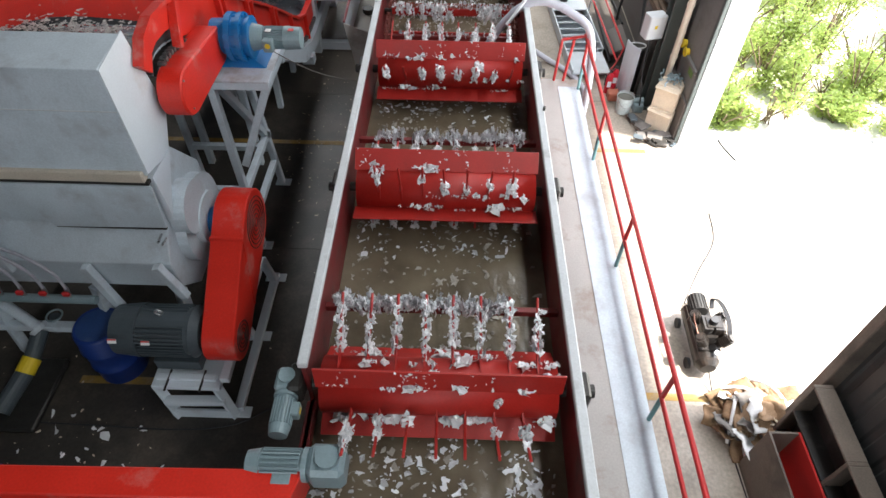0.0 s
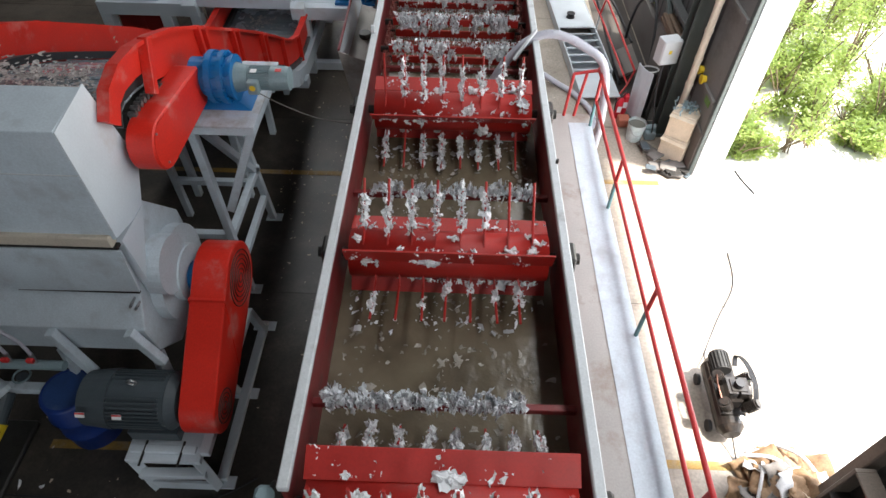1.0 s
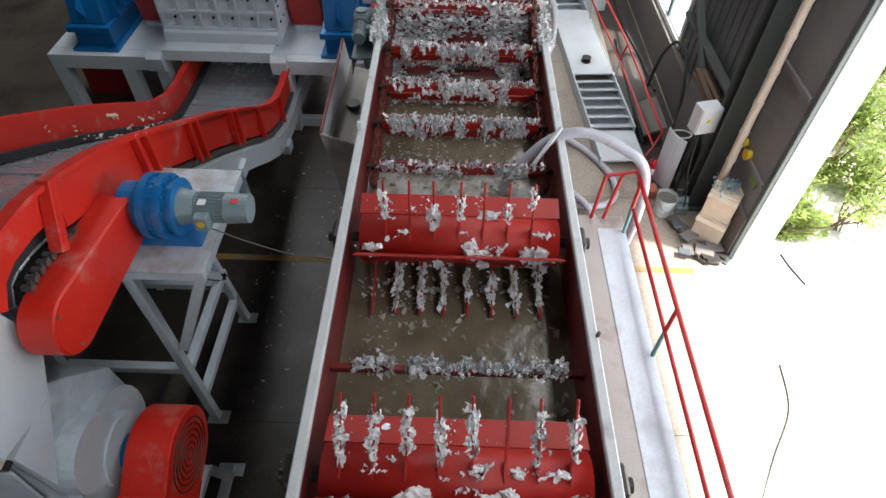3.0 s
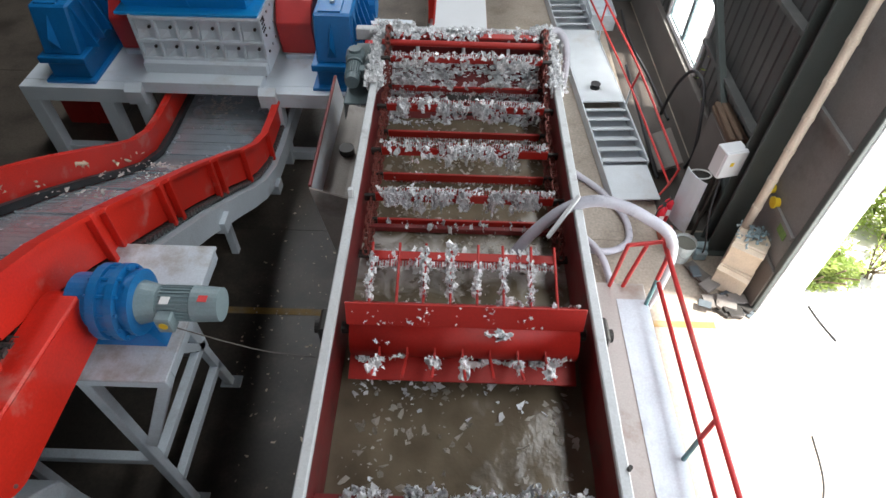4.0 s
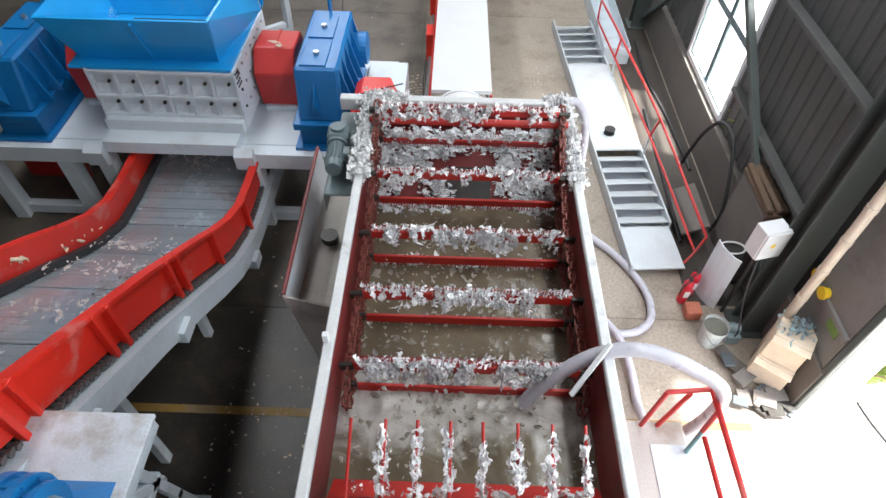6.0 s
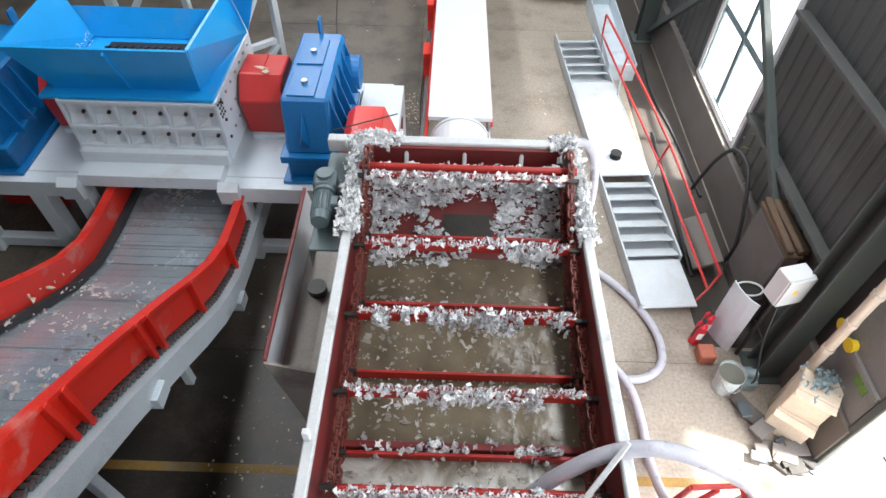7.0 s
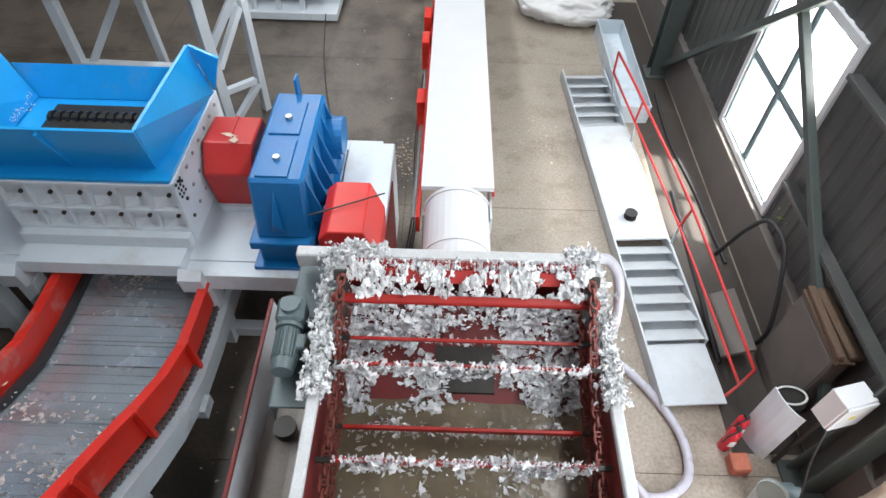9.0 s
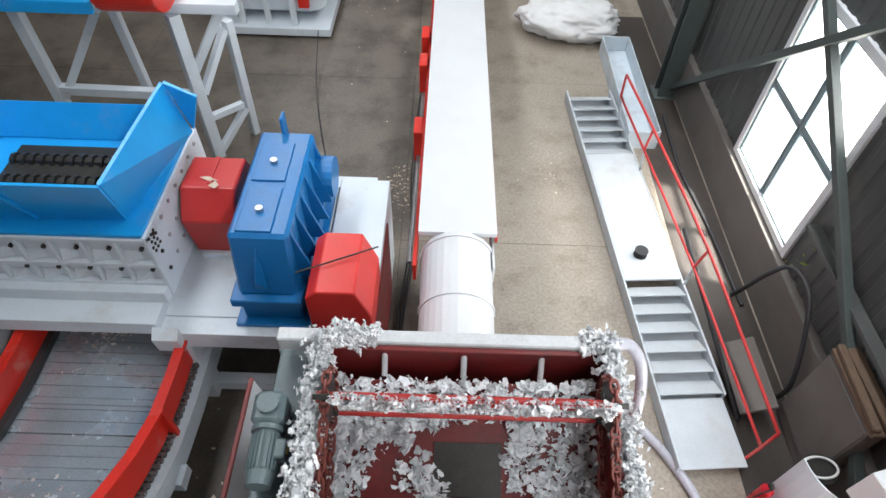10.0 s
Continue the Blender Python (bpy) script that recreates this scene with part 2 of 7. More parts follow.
def water_material():
    m = bpy.data.materials.new("murky_wash_water")
    m.use_nodes = True
    t = m.node_tree
    n, l = t.nodes, t.links
    b = n["Principled BSDF"]
    geo = n.new("ShaderNodeNewGeometry")
    ns = n.new("ShaderNodeTexNoise")
    ns.inputs["Scale"].default_value, ns.inputs["Detail"].default_value = 3.0, 6
    l.new(geo.outputs["Position"], ns.inputs["Vector"])
    ramp = n.new("ShaderNodeValToRGB")
    ramp.color_ramp.elements[0].position, ramp.color_ramp.elements[0].color = 0.3, (0.095, 0.075, 0.05, 1)
    ramp.color_ramp.elements[1].position, ramp.color_ramp.elements[1].color = 0.75, (0.19, 0.155, 0.105, 1)
    l.new(ns.outputs["Fac"], ramp.inputs["Fac"])
    l.new(ramp.outputs["Color"], b.inputs["Base Color"])
    # foam churned up where the hose runs in
    sep = n.new("ShaderNodeSeparateXYZ")
    l.new(geo.outputs["Position"], sep.inputs[0])
    far = n.new("ShaderNodeMath")
    far.operation = "SUBTRACT"
    l.new(sep.outputs["Y"], far.inputs[0])
    far.inputs[1].default_value = 7.12
    gap = n.new("ShaderNodeMath")
    gap.operation = "ABSOLUTE"
    l.new(far.outputs[0], gap.inputs[0])
    near = n.new("ShaderNodeMapRange")
    near.inputs["From Min"].default_value, near.inputs["From Max"].default_value = 0.12, 0.62
    near.inputs["To Min"].default_value, near.inputs["To Max"].default_value = 0.28, -0.3
    l.new(gap.outputs[0], near.inputs["Value"])
    swirl = n.new("ShaderNodeTexNoise")
    swirl.inputs["Scale"].default_value, swirl.inputs["Detail"].default_value, swirl.inputs["Distortion"].default_value = 4.0, 8, 1.2
    l.new(geo.outputs["Position"], swirl.inputs["Vector"])
    both = n.new("ShaderNodeMath")
    both.operation = "ADD"
    l.new(swirl.outputs["Fac"], both.inputs[0])
    l.new(near.outputs["Result"], both.inputs[1])
    foam = n.new("ShaderNodeMapRange")
    foam.inputs["From Min"].default_value, foam.inputs["From Max"].default_value = 0.52, 0.85
    foam.inputs["To Max"].default_value = 0.9
    l.new(both.outputs[0], foam.inputs["Value"])
    mx = n.new("ShaderNodeMix")
    mx.data_type = "RGBA"
    l.new(foam.outputs["Result"], mx.inputs["Factor"])
    l.new(ramp.outputs["Color"], mx.inputs["A"])
    mx.inputs["B"].default_value = (0.52, 0.5, 0.47, 1)
    l.new(mx.outputs["Result"], b.inputs["Base Color"])
    b.inputs["Roughness"].default_value = 0.22
    rip = n.new("ShaderNodeTexNoise")
    rip.inputs["Scale"].default_value, rip.inputs["Detail"].default_value = 9.0, 4
    l.new(geo.outputs["Position"], rip.inputs["Vector"])
    bp = n.new("ShaderNodeBump")
    bp.inputs["Strength"].default_value, bp.inputs["Distance"].default_value = 0.35, 0.03
    l.new(rip.outputs["Fac"], bp.inputs["Height"])
    l.new(bp.outputs["Normal"], b.inputs["Normal"])
    return m


WATER = water_material()


def glass_material():
    m = bpy.data.materials.new("dusty_window_glass")
    m.use_nodes = True
    b = m.node_tree.nodes["Principled BSDF"]
    b.inputs["Base Color"].default_value = (0.9, 0.92, 0.92, 1)
    b.inputs["Roughness"].default_value = 0.3
    b.inputs["Transmission Weight"].default_value = 1.0
    return m


GLASS = glass_material()

# passes almost no light; the lamps below it light the hall
SUN_BLOCK = bpy.data.materials.new("sun_blocking_roof_sheet")
SUN_BLOCK.use_nodes = True
fn, fl = SUN_BLOCK.node_tree.nodes, SUN_BLOCK.node_tree.links
ftr = fn.new("ShaderNodeBsdfTranslucent")
ftr.inputs["Color"].default_value = (0.05, 0.05, 0.05, 1)
fl.new(ftr.outputs["BSDF"], fn["Material Output"].inputs["Surface"])

# ---- building helpers ----
ORIGIN = {}
rnd = random.Random(7)


def thing(name, label, category, at=(0, 0, 0), group="", kind=""):
    ob = new(name)
    ob.location = at
    ob.empty_display_size = 0.1
    ORIGIN[ob] = Vector(at)
    return tagged(ob, label, category, group, kind)


def mesh_of(name, bm, material, smooth=False):
    me = bpy.data.meshes.new(name)
    bm.normal_update()
    bm.to_mesh(me)
    bm.free()
    for mt in material if isinstance(material, (list, tuple)) else (material,):
        me.materials.append(mt)
    if smooth:
        for p in me.polygons:
            p.use_smooth = True
    return me


def part(name, bm, material, parent, label="", smooth=False, kind=""):
    """One mesh under a thing or a part; its geometry is given in the thing's world place."""
    o = ORIGIN[parent]
    bmesh.ops.translate(bm, verts=bm.verts, vec=-o)
    ob = new(name, mesh_of(name, bm, material, smooth))
    ob.parent = parent
    ORIGIN[ob] = o
    return tagged(ob, label, kind=kind)


def solo(name, bm, material, label, category="", group="", kind="", smooth=False):
    ob = new(name, mesh_of(name, bm, material, smooth))
    ORIGIN[ob] = Vector((0, 0, 0))
    return tagged(ob, label, category, group, kind)


def box(x0, x1, y0, y1, z0, z1, bm=None, bevel=0.006, m=None):
    own = bmesh.new()
    bmesh.ops.create_cube(own, size=1)
    bmesh.ops.scale(own, verts=own.verts, vec=(abs(x1 - x0), abs(y1 - y0), abs(z1 - z0)))
    if bevel and bevel < 0.45 * min(abs(x1 - x0), abs(y1 - y0), abs(z1 - z0)):
        bmesh.ops.bevel(own, geom=own.edges[:], offset=bevel, segments=1, affect="EDGES")
    bmesh.ops.translate(own, verts=own.verts, vec=((x0 + x1) / 2, (y0 + y1) / 2, (z0 + z1) / 2))
    if m is not None:
        bmesh.ops.transform(own, matrix=m, verts=own.verts)
    return merge(bm, own)


def merge(bm, own):
    if bm is None:
        return own
    me = bpy.data.meshes.new("tmp")
    own.to_mesh(me)
    own.free()
    bm.from_mesh(me)
    bpy.data.meshes.remove(me)
    return bm


def prism(points, axis, a, b, bm=None, bevel=0.0):
    """A profile of (u, v) pushed along an axis from a to b. axis x: (y, z); y: (x, z); z: (x, y)."""
    own = bmesh.new()

    def p(u, v, w):
        return {"x": (w, u, v), "y": (u, w, v), "z": (u, v, w)}[axis]

    lo = [own.verts.new(p(u, v, a)) for u, v in points]
    hi = [own.verts.new(p(u, v, b)) for u, v in points]
    own.faces.new(lo)
    own.faces.new(hi[::-1])
    k = len(points)
    for i in range(k):
        own.faces.new((lo[i], hi[i], hi[(i + 1) % k], lo[(i + 1) % k]))
    bmesh.ops.recalc_face_normals(own, faces=own.faces)
    if bevel:
        bmesh.ops.bevel(own, geom=own.edges[:], offset=bevel, segments=1, affect="EDGES")
    return merge(bm, own)


def hull(points, bm=None, bevel=0.0):
    own = bmesh.new()
    for p in points:
        own.verts.new(p)
    r = bmesh.ops.convex_hull(own, input=own.verts)
    bmesh.ops.dissolve_limit(own, angle_limit=radians(2), verts=own.verts, edges=own.edges)
    if bevel:
        bmesh.ops.bevel(own, geom=own.edges[:], offset=bevel, segments=1, affect="EDGES")
    return merge(bm, own)


def rod(p0, p1, r, bm=None, seg=12, r2=None, caps=True):
    p0, p1 = Vector(p0), Vector(p1)
    own = bmesh.new()
    d = p1 - p0
    bmesh.ops.create_cone(own, cap_ends=caps, segments=seg, radius1=r, radius2=r if r2 is None else r2, depth=d.length)
    m = Matrix.Translation((p0 + p1) / 2) @ d.to_track_quat("Z", "Y").to_matrix().to_4x4()
    bmesh.ops.transform(own, matrix=m, verts=own.verts)
    return merge(bm, own)


def beam(p0, p1, w, h, bm=None, up=(0, 0, 1), bevel=0.006):
    """A square tube from p0 to p1, w across and h high."""
    p0, p1 = Vector(p0), Vector(p1)
    d = (p1 - p0)
    z = d.normalized()
    x = z.cross(Vector(up))
    if x.length < 0.01:
        x = z.cross(Vector((0, 1, 0)))
    x.normalize()
    y = x.cross(z)
    m = Matrix((x, y, z)).transposed().to_4x4()
    m.translation = (p0 + p1) / 2
    return box(-w / 2, w / 2, -h / 2, h / 2, -d.length / 2, d.length / 2, bm, bevel, m)


def spline(points, steps=8):
    pts = [Vector(p) for p in points]
    out = []
    for i in range(len(pts) - 1):
        p0, p1, p2, p3 = pts[max(i - 1, 0)], pts[i], pts[i + 1], pts[min(i + 2, len(pts) - 1)]
        for k in range(steps):
            t = k / steps
            out.append(0.5 * ((2 * p1) + (p2 - p0) * t + (2 * p0 - 5 * p1 + 4 * p2 - p3) * t * t + (3 * p1 - p0 - 3 * p2 + p3) * t ** 3))
    out.append(pts[-1])
    return out


def tube(points, r, bm=None, seg=10, steps=8, ribs=0.0):
    pts = spline(points, steps) if steps else [Vector(p) for p in points]
    own = bmesh.new()
    rings = []
    side = None
    for i, p in enumerate(pts):
        d = (pts[min(i + 1, len(pts) - 1)] - pts[max(i - 1, 0)]).normalized()
        if side is None:
            side = d.cross(Vector((0, 0, 1)))
            if side.length < 0.05:
                side = d.cross(Vector((0, 1, 0)))
        side = (side - d * side.dot(d)).normalized()
        up = d.cross(side)
        rr = r * (1 + ribs * (i % 2))
        rings.append([own.verts.new(p + rr * (math.cos(2 * math.pi * k / seg) * side + math.sin(2 * math.pi * k / seg) * up)) for k in range(seg)])
    for a, b in zip(rings, rings[1:]):
        for k in range(seg):
            own.faces.new((a[k], a[(k + 1) % seg], b[(k + 1) % seg], b[k]))
    own.faces.new(rings[0][::-1])
    own.faces.new(rings[-1])
    bmesh.ops.recalc_face_normals(own, faces=own.faces)
    return merge(bm, own)


def flake(verts, faces, c, s, flat=False, rg=rnd):
    """One crumpled scrap: a torn, folded sheet of uneven outline."""
    c = Vector(c)
    if flat:
        u = Vector((math.cos(a := rg.uniform(0, 6.28)), math.sin(a), rg.uniform(-0.15, 0.15)))
        w = Vector((-u.y, u.x, rg.uniform(-0.15, 0.15)))
    else:
        u = Vector((rg.gauss(0, 1), rg.gauss(0, 1), rg.gauss(0, 1))).normalized()
        w = u.orthogonal().normalized()
        w = (w + u.cross(w) * rg.uniform(-1.5, 1.5)).normalized()
    nrm = u.cross(w)
    k = len(verts)
    n = rg.choice((6, 7, 8))
    lift = 0.16 if flat else 0.5
    squeeze = rg.uniform(0.35, 0.9)
    verts.append(tuple(c + nrm * s * rg.uniform(-lift, lift)))
    for i in range(n):
        a = 2 * math.pi * (i + rg.uniform(-0.35, 0.35)) / n
        r = s * rg.choice((0.45, 0.7, 0.9, 1.25)) * rg.uniform(0.8, 1.15)
        verts.append(tuple(c + r * (math.cos(a) * u + squeeze * math.sin(a) * w) + nrm * s * rg.uniform(-lift, lift)))
    for i in range(n):
        faces.append((k, k + 1 + i, k + 1 + (i + 1) % n))


def ico_base():
    bm = bmesh.new()
    bmesh.ops.create_icosphere(bm, subdivisions=2, radius=1)
    bm.verts.index_update()
    out = [v.co.copy() for v in bm.verts], [tuple(v.index for v in f.verts) for f in bm.faces]
    bm.free()
    return out


ICO = ico_base()


def lump(verts, faces, c, s, rg, stretch=(1, 1, 1)):
    """One wad of wet film: a crumpled ball with torn folds."""
    c, k = Vector(c), len(verts)
    o = Vector((rg.uniform(0, 90), rg.uniform(0, 90), rg.uniform(0, 90)))
    turn = Euler((rg.uniform(0, 6), rg.uniform(0, 6), rg.uniform(0, 6))).to_matrix()
    for p in ICO[0]:
        q = turn @ p
        r = 0.45 + 0.8 * noise.noise(p * 1.3 + o) + 0.9 * abs(noise.noise(p * 3.1 + o)) + 0.6 * abs(noise.noise(p * 6.3 + o))
        verts.append(tuple(c + Vector((q.x * stretch[0], q.y * stretch[1], q.z * stretch[2])) * s * r))
    faces.extend((a + k, b + k, d + k) for a, b, d in ICO[1])


def crumple(verts, faces, c, s, rg, stretch=(1, 1, 1)):
    """One torn piece of wet film, folded and crumpled."""
    c, k = Vector(c), len(verts)
    o = Vector((rg.uniform(0, 90), rg.uniform(0, 90), rg.uniform(0, 90)))
    turn = Euler((rg.uniform(0, 6), rg.uniform(0, 6), rg.uniform(0, 6))).to_matrix()
    a, b, ph = rg.uniform(0.7, 1.3), rg.uniform(0.45, 1.0), rg.uniform(0, 6)
    for i in range(6):
        for j in range(6):
            u, v = -1 + 0.4 * i, -1 + 0.4 * j
            edge = 1 + 0.45 * noise.noise(Vector((u, v, 0)) * 1.7 + o)
            p = Vector((u * a * edge, v * b * edge, 0.45 * abs(math.sin(1.9 * u + ph)) + 0.25 * math.sin(2.6 * v + 2 * ph)))
            p += 0.55 * noise.noise_vector(p * 1.6 + o)
            q = turn @ p
            verts.append(tuple(c + Vector((q.x * stretch[0], q.y * stretch[1], q.z * stretch[2])) * s))
    for i in range(5):
        for j in range(5):
            f = k + 6 * i + j
            faces.append((f, f + 1, f + 7))
            faces.append((f, f + 7, f + 6))


def wads(name, items, parent, label, material, rg):
    """Many wads as one mesh: items of (place, size, stretch)."""
    verts, faces = [], []
    for c, s, st_ in items:
        if rg.random() < 0.75:
            crumple(verts, faces, c, 1.15 * s, rg, st_)
        else:
            lump(verts, faces, c, s, rg, st_)
    me = bpy.data.meshes.new(name)
    o = ORIGIN[parent]
    me.from_pydata([tuple(Vector(v) - o) for v in verts], [], faces)
    me.materials.append(material)
    ob = new(name, me)
    ob.parent = parent
    ORIGIN[ob] = o
    return tagged(ob, label, kind="stuff")


def scraps(name, centres, parent, label="", material=None, flat=False, smin=0.012, smax=0.035, kind="stuff", rg=rnd):
    verts, faces = [], []
    for c in centres:
        flake(verts, faces, c, smin + (smax - smin) * rg.random() ** 2.2, flat, rg)
    me = bpy.data.meshes.new(name)
    o = ORIGIN[parent] if parent else Vector((0, 0, 0))
    me.from_pydata([tuple(Vector(v) - o) for v in verts], [], faces)
    me.materials.append(material or FOIL)
    ob = new(name, me)
    if parent:
        ob.parent = parent
        ORIGIN[ob] = o
    return tagged(ob, label, kind=kind)

# ---- structure ----
WALL_X = 4.0
floor = solo("floor", box(-16, WALL_X + 0.3, -9, 34, -0.2, -0.02, bevel=0), DARK, "stained brown concrete workshop floor in cast slabs", "floor", kind="structure")
for i in range(4):
    for j in range(11):
        x0, y0 = -16 + 5.075 * i, -9.95 + 3.92 * j
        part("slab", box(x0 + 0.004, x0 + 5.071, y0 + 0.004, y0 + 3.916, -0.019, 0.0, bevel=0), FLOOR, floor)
# thin dark sheet: the shade between stair unit and wall as colour
solo("wall_dirt", box(3.08, WALL_X - 0.12, 9.9, 20, 0.001, 0.004, bevel=0), WALL_SHADE, "dark sheet along the foot of the wall with its shade as colour", "floor dirt", kind="structure")
solo("ground", box(-120, 140, -120, 140, -0.5, -0.21, bevel=0), YARD, "pale concrete ground outside the hall", "ground", kind="structure")
solo("yard_pavement", box(WALL_X + 0.305, 20, -9, 8.62, -0.2, -0.004, bevel=0), YARD, "sunlit pale concrete yard outside the doorway", "pavement", kind="structure")
solo("planting_bed", box(WALL_X + 0.305, 40, 8.63, 34, -0.2, 0.02, bevel=0), YARD, "pale bare ground between the shrubs", "ground", kind="structure")
solo("yellow_floor_line", box(-9, 3.4, 8.14, 8.24, 0.001, 0.004, bevel=0), YELLOW, "worn yellow line painted across the floor", "floor line", kind="structure")
solo("yellow_floor_line", box(1.8, 3.6, 3.46, 3.56, 0.001, 0.004, bevel=0), YELLOW, "worn yellow line painted across the floor", "floor line", kind="structure")
solo("yellow_floor_line", box(-4.4, -3.35, 3.46, 3.56, 0.001, 0.004, bevel=0), YELLOW, "worn yellow line painted across the floor", "floor line", kind="structure")


def corrugated(x, y0, y1, z0, z1, pitch=0.25, depth=0.016):
    bm = bmesh.new()
    prof = []
    y = y0
    while y < y1 - 1e-6:
        for f, dx in ((0, 0), (0.55, 0), (0.65, depth), (0.9, depth)):
            if y + f * pitch < y1:
                prof.append((x + dx, y + f * pitch))
        y += pitch
    prof.append((x, y1))
    prof += [(x + 0.12, y1), (x + 0.12, y0)]
    return prism(prof, "z", z0, z1, bm)


# east wall: block plinth, sheet above, doorway 3.12..8.45, window 12.75..14.8
WIN = (12.75, 14.8, 0.82, 3.3)
DOOR = (3.12, 8.45, 4.6)
bm = box(WALL_X - 0.1, WALL_X + 0.14, 8.45, 34, 0, 0.8, bevel=0.01)
solo("wall_plinth_east", bm, PLINTH, "low rendered block plinth under the sheet wall", "wall", kind="structure")
solo("wall_plinth_east", box(WALL_X - 0.1, WALL_X + 0.14, -9, DOOR[0], 0, 0.8, bevel=0.01), PLINTH, "low rendered block plinth under the sheet wall", "wall", kind="structure")
for k, (y0, y1, z0, z1) in enumerate(((8.45, WIN[0], 0.8, 9), (WIN[1], 34, 0.8, 9), (WIN[0], WIN[1], WIN[3], 9), (-9, DOOR[0], 0.8, 9), (DOOR[0], 8.45, DOOR[2], 9))):
    solo("wall_east", corrugated(WALL_X, y0, y1, z0, z1), WALL, "grey corrugated steel sheet wall of the hall", "wall", kind="structure")
solo("wall_west", box(-16.2, -16, -9, 34, 0, 9, bevel=0), WALL, "grey sheet wall of the hall", "wall", kind="structure")
solo("wall_north", box(-16.2, WALL_X + 0.1, 34, 34.2, 0, 9, bevel=0), WALL, "grey sheet wall of the hall", "wall", kind="structure")
solo("wall_south", box(-16.2, WALL_X + 0.1, -9.2, -9, 0, 9, bevel=0), WALL, "grey sheet wall of the hall", "wall", kind="structure")
bm = bmesh.new()
for x0, x1 in ((-16.2, -4.5), (-3.5, 2.2), (3.3, 4.2)):
    box(x0, x1, -9.2, 34.2, 9, 9.15, bm, bevel=0)
box(-4.5, -3.5, -9.2, 8, 9, 9.15, bm, bevel=0)
box(-4.5, -3.5, 30, 34.2, 9, 9.15, bm, bevel=0)
box(2.2, 3.3, -9.2, -8.0, 9, 9.15, bm, bevel=0)
box(2.2, 3.3, 26, 34.2, 9, 9.15, bm, bevel=0)
# unseen sheets added over both roof openings to keep direct sun out
solo("roof_light", box(2.2, 3.3, -8.0, 26, 9.02, 9.06, bevel=0), SUN_BLOCK, "unseen near-opaque sheet over the roof opening, keeping direct sun out", "roof light", kind="structure")
solo("roof_light", box(-4.5, -3.5, 7.9, 30.1, 9.16, 9.2, bevel=0), SUN_BLOCK, "unseen near-opaque sheet over the roof opening, keeping direct sun out", "roof light", kind="structure")
solo("ceiling", bm, ROOF, "sheet roof with one long roof light", "ceiling", kind="structure")

# door jambs
bm = box(WALL_X - 0.08, WALL_X - 0.02, 8.41, 8.5, 0, DOOR[2], bevel=0.01)
solo("door_1_jamb", bm, COLUMN, "dark steel edge post of the big doorway", "door frame", kind="structure")
bm = box(WALL_X - 0.16, WALL_X + 0.2, DOOR[0] - 0.08, DOOR[0] + 0.04, 0, DOOR[2], bevel=0.01)
solo("door_1_jamb", bm, SHELF_BROWN, "dirty brown edge post of the big doorway", "door frame", kind="structure")
solo("door_1_reveal", box(WALL_X + 0.0, WALL_X + 0.42, 8.42, 8.56, 0, 5.2, bevel=0.01), COVER_WHITE, "sunlit white outer reveal of the big doorway", "door frame", kind="structure")
# grey sheet panels inside, beside the doorway
bm = box(WALL_X - 0.06, WALL_X - 0.01, 8.52, 9.35, 0.05, 4.2, bevel=0.004)
for z in (1.3, 2.6):
    box(WALL_X - 0.1, WALL_X - 0.055, 8.52, 9.35, z, z + 0.06, bm, 0.003)
solo("wall_panel", bm, material("pale_grey_wall_panel", (0.17, 0.17, 0.165), 0.6, var=0.15, scale=3, bump=0.04, stain=(0.11, 0.105, 0.1), stain_amount=0.4), "grey sheet panel with ribs beside the doorway", "wall", kind="structure")


def girt(z):
    bm = box(WALL_X - 0.16, WALL_X - 0.02, 9.6, 12.6, z, z + 0.06, bevel=0.004)
    solo("wall_trim", bm, WALL, "steel girt across the sheet wall", "trim", kind="structure")


for z in (1.55, 3.0):
    girt(z)


def h_column(y, label):
    t = thing("steel_column", label, "column", (3.75, y, 0), kind="structure")
    bm = box(3.6, 3.9, y - 0.14, y - 0.115, 0.0, 8.9, bevel=0.003)
    box(3.6, 3.9, y + 0.115, y + 0.14, 0.0, 8.9, bm, 0.003)
    box(3.74, 3.765, y - 0.116, y + 0.116, 0.0, 8.9, bm, 0.0)
    part("column_body", bm, COLUMN, t)
    part("base_plate", box(3.52, 3.98, y - 0.22, y + 0.22, 0.0, 0.03), COLUMN, t)
    return t


h_column(9.62, "dark green steel building column by the doorway")
h_column(17.3, "dark green steel building column by the window wall")
h_column(1.6, "dark green steel building column before the doorway")
for p0, p1 in (((3.84, 9.75, 0.45), (3.84, 17.1, 5.15)), ((3.8, 17.15, 0.25), (3.8, 9.75, 6.6))):
    solo("steel_brace", beam(p0, p1, 0.1, 0.1), COLUMN, "dark steel diagonal wall brace between columns", "brace", kind="structure")
bm = tube([(3.72, 9.12, 0.0), (3.72, 9.12, 2), (3.72, 9.12, 5), (3.72, 9.12, 8.9)], 0.055, steps=1)
pipe = thing("downpipe", "cream plastic downpipe strapped to the steel column", "pipe", (3.72, 9.12, 0))
part("pipe", bm, CREAM, pipe, smooth=True)
for k in range(10):
    part("strap", rod((3.72, 9.12, 0.8 + 0.45 * k), (3.72, 9.12, 0.86 + 0.45 * k), 0.062), CREAM, pipe)

